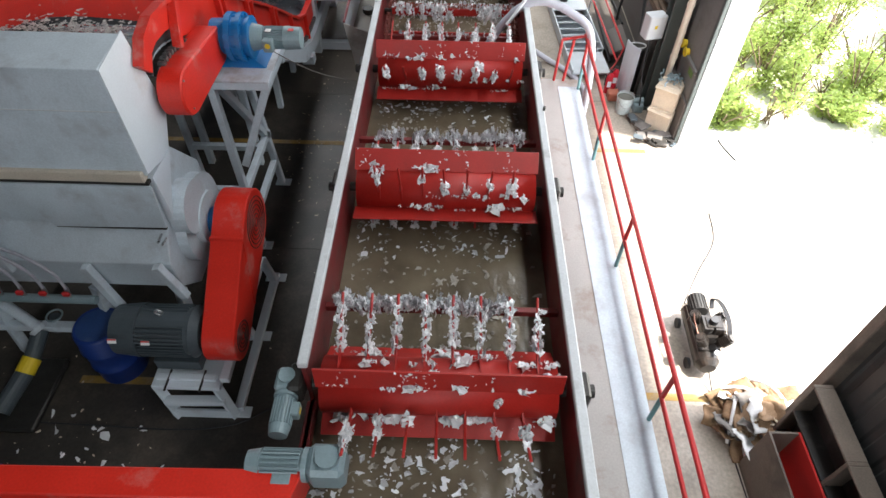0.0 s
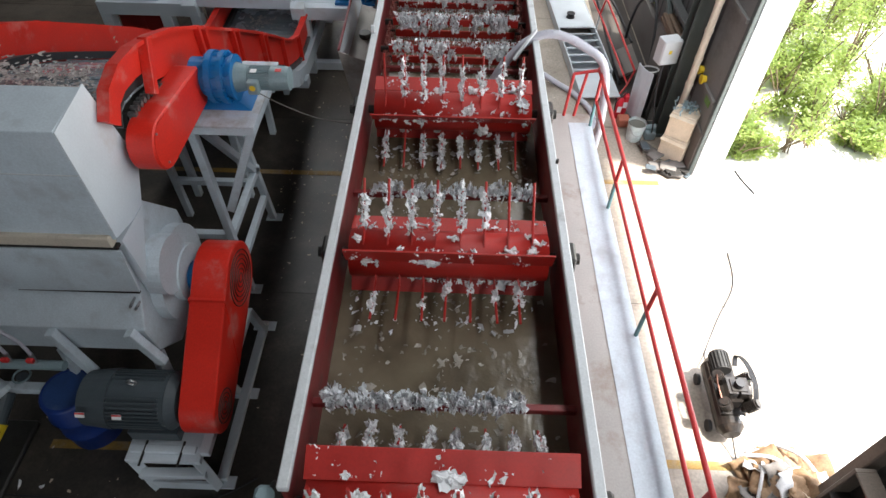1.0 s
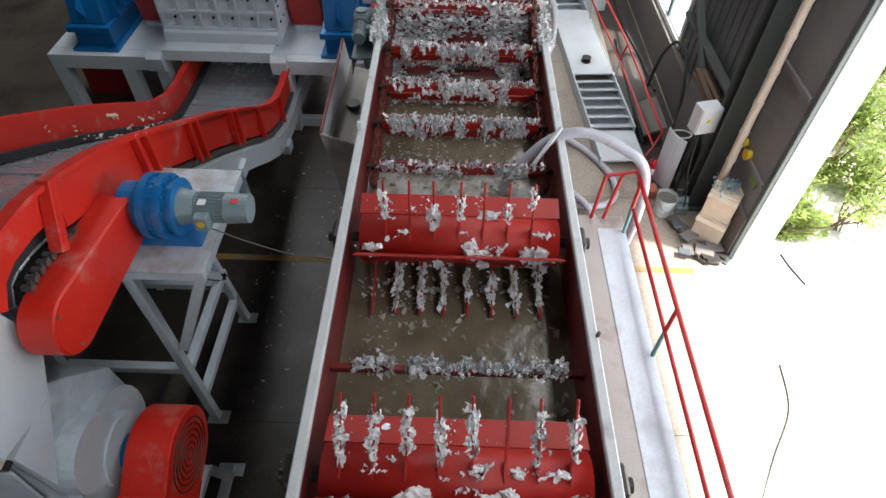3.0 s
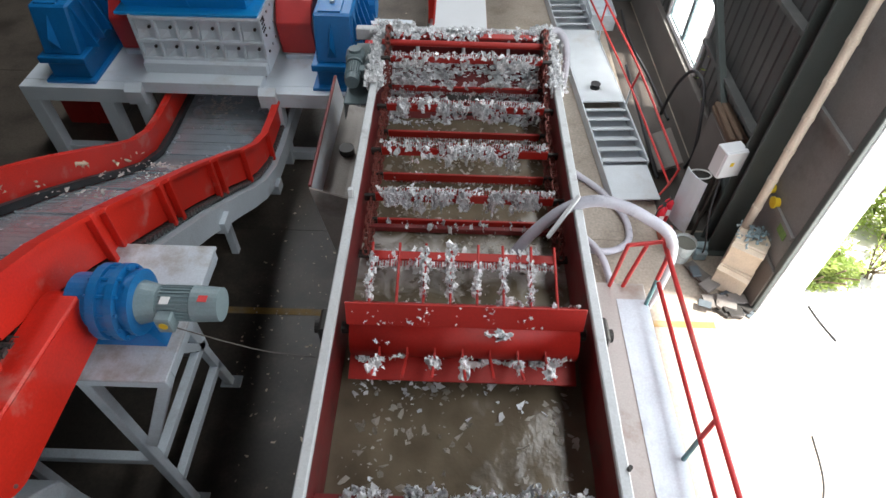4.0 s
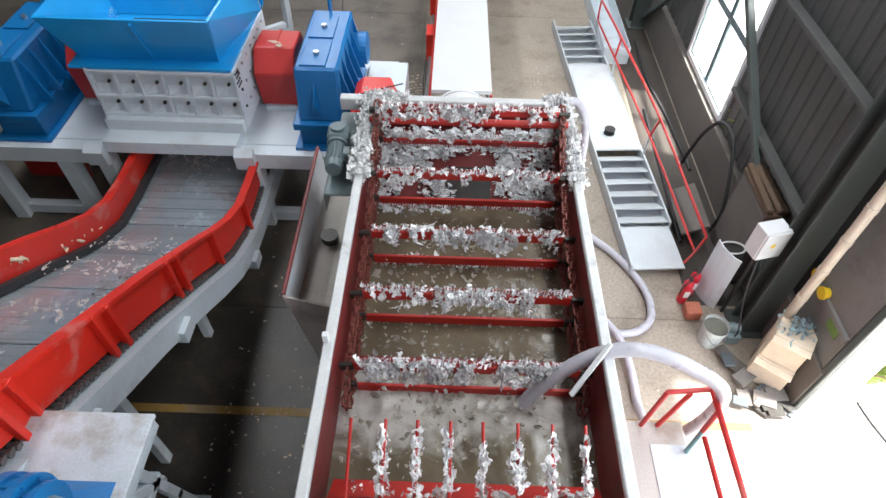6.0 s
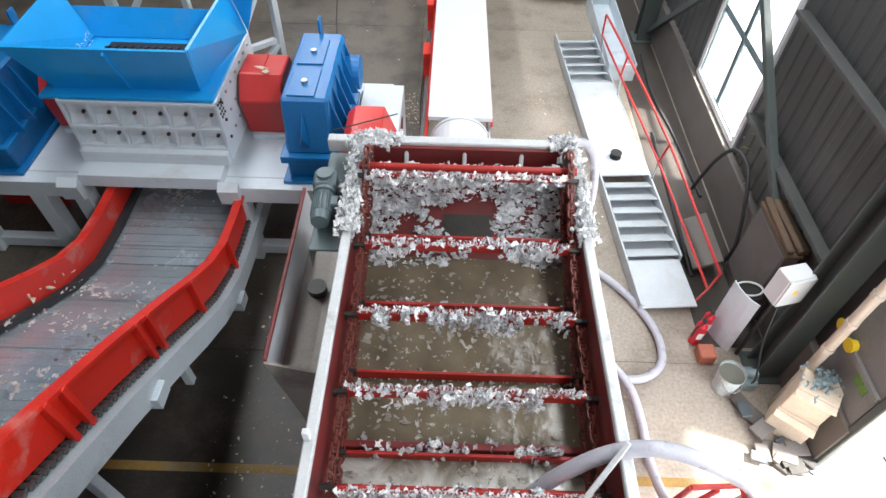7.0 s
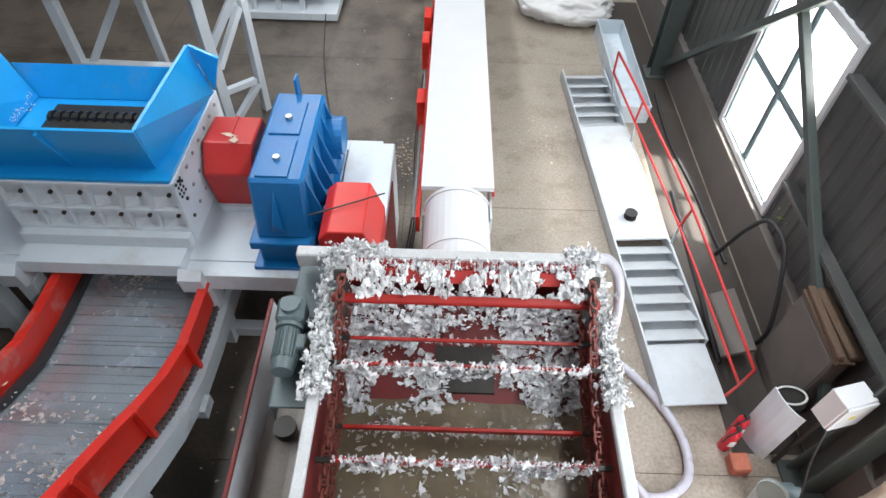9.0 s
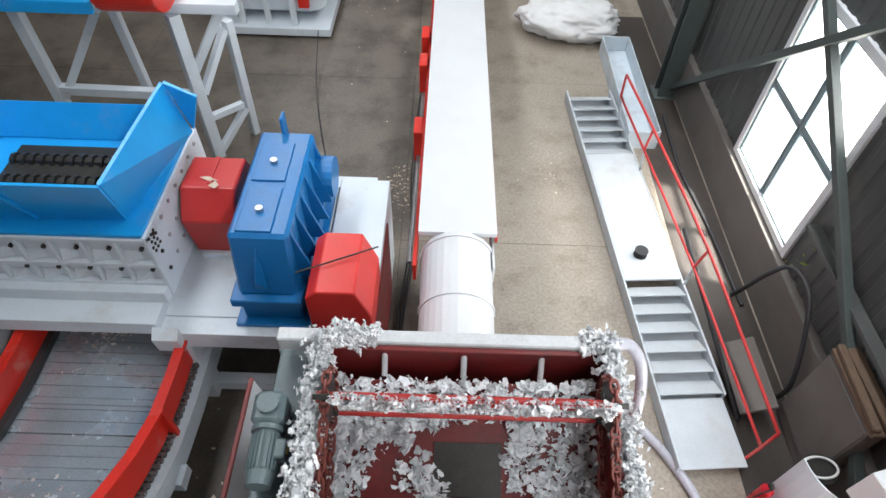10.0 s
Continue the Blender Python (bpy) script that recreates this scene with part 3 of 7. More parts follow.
# window
win = thing("window_1", "large white-framed window with bright daylight behind", "window", (WALL_X, WIN[0], WIN[2]), kind="structure")
for name, b in (("window_frame", (WIN[0], WIN[0] + 0.1, WIN[2], WIN[3])), ("window_frame", (WIN[1] - 0.1, WIN[1], WIN[2], WIN[3])), ("window_frame", (WIN[0] + 0.1, WIN[1] - 0.1, WIN[3] - 0.1, WIN[3])), ("window_sill", (WIN[0] + 0.1, WIN[1] - 0.1, WIN[2], WIN[2] + 0.1))):
    part(name, box(WALL_X - 0.04, WALL_X + 0.1, *b), COVER_WHITE, win)
mid = (WIN[0] + WIN[1]) / 2
part("mullion", box(WALL_X, WALL_X + 0.06, mid - 0.03, mid + 0.03, WIN[2] + 0.1, WIN[3] - 0.1), DRIVE_GREY, win)
for y0, y1 in ((WIN[0] + 0.1, mid - 0.03), (mid + 0.03, WIN[1] - 0.1)):
    part("mullion", box(WALL_X, WALL_X + 0.06, y0, y1, 2.0, 2.05), DRIVE_GREY, win)
    for z0, z1 in ((WIN[2] + 0.1, 2.0), (2.05, WIN[3] - 0.1)):
        pane = part("pane", box(WALL_X + 0.025, WALL_X + 0.033, y0, y1, z0, z1, bevel=0), GLASS, win)
        pane.visible_shadow = False
        for a in ((y0, y1, z0, z0 + 0.035), (y0, y1, z1 - 0.035, z1), (y0, y0 + 0.035, z0 + 0.036, z1 - 0.036), (y1 - 0.035, y1, z0 + 0.036, z1 - 0.036)):
            part("sash_bar", box(WALL_X - 0.012, WALL_X + 0.024, *a, bevel=0.003), DRIVE_GREY, win)

# ---- washing tank ----
RIM_Z, WATER_Z = 3.0, 2.36
T0, T1 = -0.6, 10.1
tank = thing("washing_tank", "long red steel sink-float washing tank with grey rims", "tank", (0, 4, 0))
bm = box(-0.955, -0.92, 2.06, T1, 0.35, RIM_Z - 0.06, bevel=0.003)
box(-0.955, -0.92, T0, 2.06, 0.35, 2.5, bm, 0.003)
part("side_wall", bm, TANK_RED, tank)
part("side_wall", box(0.92, 0.955, T0, T1, 0.35, RIM_Z - 0.06, bevel=0.003), TANK_RED, tank)
part("rim", box(-0.977, -0.907, 2.06, T1, RIM_Z - 0.06, RIM_Z, bevel=0.008), RIM, tank, "grey painted channel rim")
part("rim", box(0.898, 0.970, T0, T1, RIM_Z - 0.06, RIM_Z, bevel=0.008), RIM, tank, "grey painted channel rim")
part("rim", box(-0.977, -0.907, T0, 2.05, 2.44, 2.5, bevel=0.008), TANK_RED, tank)
part("end_plate", box(-0.919, 0.919, T0, T0 + 0.04, 0.35, RIM_Z - 0.1), TANK_RED, tank)
part("end_plate", box(-0.919, 0.919, T1 - 0.04, T1, 0.35, 2.93), TANK_RED, tank)
part("tank_floor", box(-0.919, 0.919, T0 + 0.041, T1 - 0.041, 0.8, 0.84), TANK_RED, tank)
# sloping discharge chute plate at the far end
bm = prism([(8.9, 2.18), (9.95, 2.72), (9.97, 2.69), (8.92, 2.15)], "x", -0.918, 0.918)
part("chute_plate", bm, TANK_RED, tank, "dark red sloping discharge plate")
part("outlet_duct", hull([(-0.2, 9.3, 2.41), (0.24, 9.3, 2.41), (-0.2, 9.6, 2.56), (0.24, 9.6, 2.56), (-0.2, 9.3, 2.36), (0.24, 9.3, 2.36), (-0.2, 9.6, 2.5), (0.24, 9.6, 2.5)]), DARK, tank, "black discharge slot")
part("end_beam", box(-1.27, 1.0, 10.1, 10.2, 2.82, 2.96, bevel=0.01), RIM, tank, "grey galvanised cross beam")
for x in (-0.55, -0.02, 0.5):
    part("spray_nozzle", rod((x, 10.09, 2.9), (x, 9.98, 2.74), 0.02), RIM, tank)
for y in (0.5, 3.0, 5.5, 8.0, 9.9):
    for x in (-0.85, 0.85):
        part("leg", box(x - 0.05, x + 0.05, y - 0.05, y + 0.05, 0, 0.349), RIM, tank)
for y, z in ((2.76, 2.72), (4.95, 2.66), (7.5, 2.42)):
    part("cross_bar", box(-0.919, 0.919, y - 0.025, y + 0.025, z - 0.04, z + 0.02, bevel=0.004), TANK_RED, tank)
for y, s in ((7.29, -1),):
    part("rim_lug", box(-0.975, -0.935, y - 0.02, y + 0.02, RIM_Z, RIM_Z + 0.09, bevel=0.004), COVER_WHITE, tank)
part("rim_bolt", rod((0.965, 5.06, RIM_Z), (0.965, 5.06, RIM_Z + 0.04), 0.014), DARK, tank)

# water
def water_sheet(y0, y1, nx=36, step=0.05):
    ny = int((y1 - y0) / step)
    bm = bmesh.new()
    grid = []
    for j in range(ny + 1):
        y = y0 + (y1 - y0) * j / ny
        row = []
        for i in range(nx + 1):
            x = -0.919 + 1.838 * i / nx
            churn = 0.012 + 0.02 * math.exp(-((y - 7.15) / 0.35) ** 2)
            row.append(bm.verts.new((x, y, WATER_Z + churn * (noise.noise((x * 3, y * 3, 0)) + 0.5 * noise.noise((x * 9, y * 9, 3))))))
        grid.append(row)
    for a, b in zip(grid, grid[1:]):
        for i in range(nx):
            bm.faces.new((a[i], a[i + 1], b[i + 1], b[i]))
    return bm


solo("wash_water", water_sheet(T0 + 0.05, 9.3), WATER, "murky brown wash water with floating scraps", "water", kind="structure", smooth=True)

rg = random.Random(11)
floats = []
for _ in range(2300):
    y = rg.uniform(1.2, 8.9)
    x = rg.uniform(-0.85, 0.85)
    if noise.noise((x * 2.2, y * 2.2, 5)) + rg.uniform(-0.4, 0.4) > -0.05:
        floats.append((x, y, WATER_Z + 0.008))
scraps("floating_scraps", floats, None, "pale foil and film scraps floating on the wash water", FLOAT_SCRAP, True, 0.007, 0.05, rg=rg)["category"] = "scraps"
rg2 = random.Random(12)
settling = [(rg2.uniform(-0.82, 0.82), rg2.uniform(7.35, 9.1), WATER_Z + 0.007) for _ in range(420)]
scraps("settling_scraps", settling, None, "sodden brownish film scraps drifting towards the scraper", FLOAT_SCRAP, True, 0.014, 0.036, rg=rg2)["category"] = "scraps"
foam = [(max(-0.84, min(0.84, rg.gauss(0.05, 0.45))), rg.gauss(7.12, 0.14), WATER_Z + 0.02 + rg.uniform(0, 0.02)) for _ in range(260)]
scraps("foam_and_scraps", foam, None, "white foam and scraps churned up under the hose", FLOAT_SCRAP, True, 0.006, 0.034, rg=rg)["category"] = "foam"
rafts = []
for cy, n, sy in ((1.5, 620, 0.25), (3.72, 160, 0.1), (5.9, 190, 0.12), (8.75, 60, 0.1)):
    for _ in range(n):
        p = (rg.uniform(-0.85, 0.85), rg.gauss(cy, sy), WATER_Z + 0.015 + rg.uniform(0, 0.02))
        if noise.noise((p[0] * 4, p[1] * 4, 2)) + rg.uniform(-0.25, 0.25) > 0.02:
            rafts.append(p)
scraps("floating_foil", rafts, None, "silvery foil scraps drifting on the wash water", FOIL, True, 0.01, 0.05, rg=rg)["category"] = "scraps"
for y, z, n, lo, hi in ((2.76, 2.76, 1500, -0.84, 0.55), (4.95, 2.70, 800, -0.75, 0.8), (7.5, 2.45, 60, -0.7, 0.7)):
    c = []
    for _ in range(n):
        x = rg.uniform(lo, hi)
        if y == 4.95 and -0.46 < x < -0.36:
            continue
        c.append((x, y + rg.gauss(0, 0.03), z + abs(rg.gauss(0, 0.045)) - 0.03))
    scraps("caught_foil", c[::2], tank, "silvery foil scraps caught on the bar", FOIL, False, 0.01, 0.04, rg=rg)
    wads("foil_wad", [((x, yy, zz), rg.uniform(0.016, 0.038), (0.7, 0.7, 1.5)) for x, yy, zz in c[::5]], tank, "wet film wads caught on the bar", FOIL, rg)
for y0, y1, n in ((8.9, 9.95, 4200),):
    c = []
    for _ in range(n):
        y = rg.uniform(y0, y1)
        x = rg.uniform(-0.86, 0.86)
        if noise.noise((x * 2.6, y * 3.2, 9)) * 0.6 + abs(x + 0.06) * 1.1 + max(0, y - 9.55) * 1.2 - 0.33 + rg.uniform(-0.1, 0.1) > 0:
            c.append((x, y, 2.2 + (y - 8.9) * 0.514 + rg.uniform(0, 0.03)))
    wads("chute_wad", [(q, rg.uniform(0.02, 0.05), (1, 1, 0.6)) for q in c[::5]], tank, "wads of wet foil heaped on the sloping plate", FOIL, rg)
    scraps("chute_scrap", c, tank, "wet silvery scraps on the sloping plate", FOIL, True, 0.008, 0.045, rg=rg)

# ---- paddle drums ----
ROWS3 = 3


def paddle_drum(seed, heavy):
    g = random.Random(seed)
    d = thing("paddle_drum", "red rotating paddle drum with tines and caught foil", "paddle drum", (0, 0, 0), "paddle drums in the tank")
    bm = rod((-0.82, 0, 0), (0.82, 0, 0), 0.2, seg=40)
    part("drum", bm, DRUM_RED, d, smooth=False)
    for f in d.children[0].data.polygons:
        f.use_smooth = len(f.vertices) == 4
    part("shaft", rod((-0.9, 0, 0), (0.9, 0, 0), 0.045, seg=14), DARK, d)
    for k in range(ROWS3):
        m = Matrix.Rotation(radians(120 * k - 29), 4, "X") @ Matrix.Translation((0, 0.2, 0)) @ Matrix.Rotation(radians(-40), 4, "X")
        bm = box(-0.84, 0.84, 0.0, 0.2, -0.008, 0.008, bevel=0.003, m=m)
        part("fin", bm, DRUM_RED, d)
    pts, more, clumps = [], [], []
    for k in range(ROWS3):
        a = radians(120 * k)
        m = Matrix.Rotation(a, 4, "X")
        n = 8 if k != 1 else 7
        for i in range(n):
            x = -0.7 + 1.46 * (i + (0.5 if n == 7 else 0)) / 7.4
            bm = bmesh.new()
            lean = g.uniform(-0.012, 0.012)

            def on_tine(f, off=0.0):
                # the tine stands aslant on the drum and leans ahead
                return m @ Vector((x + lean * f, 0.152 + 0.495 * f, 0.118 - 0.03 * f - 0.02 * f * f + off))

            tube([on_tine(f) for f in (0, 0.3, 0.65, 1)], 0.0105, bm, 7, 3)
            hull([m @ Vector((x + u, v, w)) for u in (-0.006, 0.006) for v, w in ((0.12, 0.17), (0.19, 0.06), (0.25, 0.11))], bm)
            part("tine", bm, DRUM_RED, d)
            load = g.random()
            if load < (0.95 if k in heavy else 0.75):
                lo, hi = g.uniform(0.08, 0.3), g.uniform(0.7, 1.0)
                if k not in heavy:
                    lo = g.uniform(0.1, 0.6)
                    hi = min(1, lo + g.uniform(0.12, 0.5))
                fat = g.uniform(0.012, 0.026)
                f = lo
                while f < hi:
                    s = g.uniform(0.018, 0.03) + fat * 0.5
                    clumps.append((on_tine(f) + Vector((g.gauss(0, 0.012), g.gauss(0, 0.008), g.gauss(0, 0.008))), s, (0.75, 1.0, 1.0)))
                    f += s * 1.3
                for _ in range(int(55 * (hi - lo))):
                    pts.append(on_tine(g.uniform(lo, hi)) + Vector((g.gauss(0, fat), g.gauss(0, fat), g.gauss(0, fat))))
        for _ in range(20):
            x = g.uniform(-0.8, 0.8)
            b = radians(120 * k + g.choice((-38, 38, g.uniform(-40, 70), 66)) + g.gauss(0, 3))
            size = g.uniform(0.012, 0.03) * g.choice((0.6, 1, 1.5, 1.9))
            w = g.uniform(0.01, 0.05)
            for _ in range(int(4 + size * 260)):
                q = Vector((x + g.gauss(0, w), 0, 0)) + Matrix.Rotation(b + g.gauss(0, 0.05), 4, "X") @ Vector((0, 0.222 + g.uniform(0, 0.01), 0))
                more.append(q)
                if g.random() < 0.22:
                    clumps.append((q, size * g.uniform(0.7, 1.2), (1.1, 0.9, 0.9)))
        for _ in range(8):
            x = g.uniform(-0.8, 0.8)
            for _ in range(g.randint(2, 7)):
                more.append(Matrix.Rotation(radians(120 * k - 29), 4, "X") @ Matrix.Translation((0, 0.2, 0)) @ Matrix.Rotation(radians(-40), 4, "X") @ Vector((x + g.gauss(0, 0.03), g.uniform(0.02, 0.2), 0.012)))
    scraps("caught_foil", pts, d, "crumpled silvery foil wrapped on the tines", FOIL, False, 0.008, 0.032, rg=g)
    wads("foil_wad", clumps, d, "wads of wet white film wrapped on the tines", WHITE_SCRAP, g)
    scraps("stuck_scrap", more, d, "white scraps stuck to the drum", WHITE_SCRAP, False, 0.01, 0.026, rg=g)
    return d


DRUM_Z, DRUM_TURN = 2.74, 61.3
DRUMS = [(paddle_drum(21, (0, 2)), 2.065, 34.0), (paddle_drum(33, (0, 2)), 4.133, -3.6), (paddle_drum(45, (0, 2)), 6.161, 139.9)]
for d, y, a0 in DRUMS:
    for s in (-1, 1):
        bm = box(s * 0.957, s * 1.06, y - 0.11, y + 0.11, DRUM_Z - 0.1, DRUM_Z + 0.1, bevel=0.02)
        rod((s * 0.957, y, DRUM_Z), (s * 1.1, y, DRUM_Z), 0.05, bm)
        part("bearing_block", bm, DARK, tank)

# ---- chain scraper at the far end ----
LOOP = [(7.2, 2.685), (8.5, 2.75), (9.1, 2.89), (9.5, 3.12), (9.57, 3.19), (9.66, 3.22), (9.75, 3.19), (9.81, 3.1), (9.8, 2.98), (9.7, 2.88), (9.3, 2.66), (8.6, 2.47), (7.2, 2.41), (7.1, 2.44), (7.05, 2.52), (7.07, 2.61), (7.12, 2.66)]
LENS = [0.0]
for a, b in zip(LOOP, LOOP[1:] + LOOP[:1]):
    LENS.append(LENS[-1] + math.hypot(b[0] - a[0], b[1] - a[1]))
TOTAL = LENS[-1]


def on_loop(s):
    """Place and slope on the chain's loop, s metres along the upper run from its near end."""
    s %= TOTAL
    for i in range(len(LOOP)):
        if s <= LENS[i + 1]:
            (y0, z0), (y1, z1) = LOOP[i], LOOP[(i + 1) % len(LOOP)]
            f = (s - LENS[i]) / (LENS[i + 1] - LENS[i])
            break
    return y0 + f * (y1 - y0), z0 + f * (z1 - z0)


def loop_pose(s, half):
    (ya, za), (yb, zb) = on_loop(s - half), on_loop(s + half)
    y, z = on_loop(s)
    return (0, y, z, math.degrees(math.atan2(zb - za, yb - ya)), 0, 0)


scraper = thing("chain_scraper", "red chain scraper with toothed flights full of foil", "scraper conveyor", (0, 0, 0))
SPEED = -0.155
NF = 10
FLIGHTS, LINKS = [], []
for k in range(NF):
    g = random.Random(100 + k)
    clean = 6 < k < 9.5
    bar = part("flight", box(-0.80, 0.80, -0.012, 0.012, -0.03, 0.065, bevel=0.004), DRUM_RED, scraper)
    for s in (-1, 1):
        part("end_plate", box(s * 0.802, s * 0.90, -0.016, 0.016, -0.03, 0.045, bevel=0.004), DARK, bar)
    bm = bmesh.new()
    for i in range(64):
        x = -0.77 + 1.54 * i / 63
        rod((x, 0, 0.065), (x, 0, 0.135), 0.0055, bm, 5)
    part("comb", bm, DRUM_RED, bar, kind="stuff")
    pts, clumps = [], []
    for _ in range(4 if clean else g.randint(12, 17)):
        cx, w, m = g.uniform(-0.76, 0.76), g.uniform(0.015, 0.08), g.randint(3, 6) if clean else g.randint(8, 24)
        drop = g.uniform(0.02, 0.06) if clean else g.uniform(0.05, 0.2)
        for _ in range(m):
            clumps.append(((max(-0.82, min(0.82, g.gauss(cx, w))), g.gauss(-0.025, 0.018), g.uniform(0.06 - drop, 0.11)), g.uniform(0.014, 0.036), (0.9, 0.7, 1.35)))
    for _ in range(260):
        pts.append((g.uniform(-0.79, 0.79), g.gauss(-0.004, 0.012), g.uniform(0.075, 0.15)))
    wads("film_wad", clumps, bar, "white wet film wads hanging on the flight", FOIL if k % 2 else WHITE_SCRAP, g)
    scraps("foil", pts, bar, "silvery foil scraps hanging on the flight", WHITE_SCRAP if k % 2 else FOIL, False, 0.01, 0.04, rg=g)
    FLIGHTS.append((bar, 2.83 + (k - 4) * TOTAL / NF))


def chain_piece():
    bm = bmesh.new()
    for i in range(3):
        c = Vector((0, -0.055 + 0.055 * i, 0.0))
        pts = []
        for q in range(10):
            a = 2 * math.pi * q / 10
            u, v = 0.044 * math.cos(a), 0.024 * math.sin(a)
            pts.append(c + (Vector((0, u, v)) if i % 2 else Vector((v, u, 0))))
        pts.append(pts[0])
        tube(pts, 0.0095, bm, 6, 0)
    return bm


NL = int(round(TOTAL / 0.165))
link_mesh = mesh_of("chain_piece", chain_piece(), CHAIN)
for k in range(NL):
    for x in (-0.84, 0.84):
        ob = new("chain_piece", link_mesh)
        ob.parent = scraper
        ORIGIN[ob] = Vector((0, 0, 0))
        LINKS.append((ob, k * TOTAL / NL, x))
for y, z in ((9.65, 3.06), (7.18, 2.27)):
    part("sprocket_shaft", rod((-0.915, y, z), (0.915, y, z), 0.034 if y > 8 else 0.028, seg=16), DRUM_RED if y > 8 else DARK, scraper)
    for x in (-0.84, 0.84):
        bm = rod((x - 0.012, y, z), (x + 0.012, y, z), 0.15 if y > 8 else 0.085, seg=12)
        part("sprocket", bm, DARK, scraper)

g = random.Random(5)
for s, n in ((-1, 3000), (1, 1800)):
    c = []
    for _ in range(n):
        y = g.uniform(8.95, 10.15)
        c.append((s * (0.945 + g.gauss(0, 0.04)), y, RIM_Z + g.uniform(-0.1, 0.05) + 0.06 * noise.noise((y * 4, s, 0))))
    scraps("rim_scrap", c[::2], tank, "white scraps piled on the rim", FOIL, False, 0.008, 0.034, rg=g)
    wads("wet_film", [(q, g.uniform(0.012, 0.027), (0.8, 1, 1)) for q in c[::3]], tank, "heaped wads of white wet film on the rim", WHITE_SCRAP, g)
c = [(g.uniform(-0.9, -0.6), g.gauss(10.15, 0.05), 2.93 + abs(g.gauss(0, 0.035))) for _ in range(320)] + [(g.uniform(0.75, 0.98), g.gauss(10.12, 0.06), 2.93 + abs(g.gauss(0, 0.035))) for _ in range(220)]
wads("wet_film", [(q, g.uniform(0.014, 0.032), (1, 1, 1)) for q in c[::2]], tank, "heaped wads of white wet film on the rim", WHITE_SCRAP, g)


def gear_motor(name, at, yaw, label, paint=DRIVE_GREY, size=1.0):
    """A helical gear motor lying along its own x: foot box, flange, finned motor and fan cover."""
    t = thing(name, label, "gear motor", at)
    m = Matrix.Translation(at) @ Matrix.Rotation(radians(yaw), 4, "Z") @ Matrix.Scale(size, 4)

    def place(bm):
        bmesh.ops.transform(bm, matrix=m, verts=bm.verts)
        return bm

    bm = box(-0.2, 0.02, -0.1, 0.1, -0.12, 0.1, bevel=0.03)
    rod((-0.1, 0, -0.14), (-0.1, 0, 0.13), 0.07, bm)
    part("gear_case", place(bm), paint, t)
    part("flange", place(rod((0.02, 0, 0), (0.05, 0, 0), 0.1, seg=20)), paint, t)
    bm = rod((0.05, 0, 0), (0.3, 0, 0), 0.075, seg=20)
    for k in range(20):
        a = 2 * math.pi * k / 20
        part("cooling_fin", place(box(0.07, 0.29, -0.004, 0.004, 0.074, 0.092, None, 0, Matrix.Rotation(a, 4, "X"))), paint, t)
    part("motor", place(bm), paint, t)
    part("fan_cover", place(rod((0.3, 0, 0), (0.38, 0, 0), 0.09, seg=20, r2=0.075)), paint, t)
    bm = box(0.1, 0.22, 0.06, 0.14, -0.05, 0.05, bevel=0.01)
    tb = part("terminal_box", place(bm), paint, t)
    part("warning_label", place(box(0.135, 0.185, 0.1395, 0.1425, -0.02, 0.02, bevel=0)), SIGN_YELLOW, tb)
    return t


gear_motor("gear_motor", (-1.07, 1.98, 2.74), -90, "blue-grey geared motor on the near end of the tank", size=0.84)
gear_motor("gear_motor", (-0.8, 1.47, 2.75), 180, "blue-grey geared motor across the tank", size=1.1)
gear_motor("gear_motor", (-1.22, 9.55, 2.85), -88, "grey geared motor driving the scraper chain", MOTOR_TEAL, 0.98)

# settling box left of the tank
sb = thing("settling_box", "grey sheet settling box with a red edge beside the tank", "tank", (-1.3, 9, 0))
part("outer_panel", hull([(-1.6, 8.27, 2.19), (-1.575, 8.27, 2.19), (-1.6, 10.15, 2.28), (-1.575, 10.15, 2.28), (-1.28, 8.27, 0.25), (-1.255, 8.27, 0.25), (-1.28, 10.15, 0.25), (-1.255, 10.15, 0.25)]), WHITE, sb, "sloping pale side sheet")
part("edge", beam((-1.59, 8.25, 2.2), (-1.59, 10.16, 2.29), 0.035, 0.03), TANK_RED, sb, "dark red edge strip")
DUSTY_SHEET = material("dusty_grey_sheet", (0.36, 0.335, 0.305), 0.6, var=0.15, scale=3, bump=0.05, stain=(0.2, 0.18, 0.16), stain_amount=0.35, stain_scale=2)
part("inner_floor", prism([(-1.555, 1.93), (-1.3, 1.84), (-0.958, 1.84), (-0.958, 1.82), (-1.3, 1.82), (-1.55, 1.9)], "y", 8.3, 10.15), DUSTY_SHEET, sb, "dirty inner floor of the box")
part("end_panel", hull([(x, y, z) for y in (8.24, 8.262) for x, z in ((-1.6, 2.18), (-0.958, 1.95), (-0.958, 0.25), (-1.27, 0.25))]), DUSTY_SHEET, sb, "tapering grey end sheet")
part("motor_plate", box(-1.28, -0.98, 9.0, 10.22, 2.69, 2.715, bevel=0.004), MOTOR_TEAL, sb, "galvanised plate carrying the motor")
part("plate_fold", box(-1.286, -1.282, 9.0, 10.22, 2.5, 2.714, bevel=0.0), MOTOR_TEAL, sb)
part("port", rod((-1.36, 9.2, 1.87), (-1.36, 9.2, 1.95), 0.09, seg=18), DARK, sb, "open black pipe port")

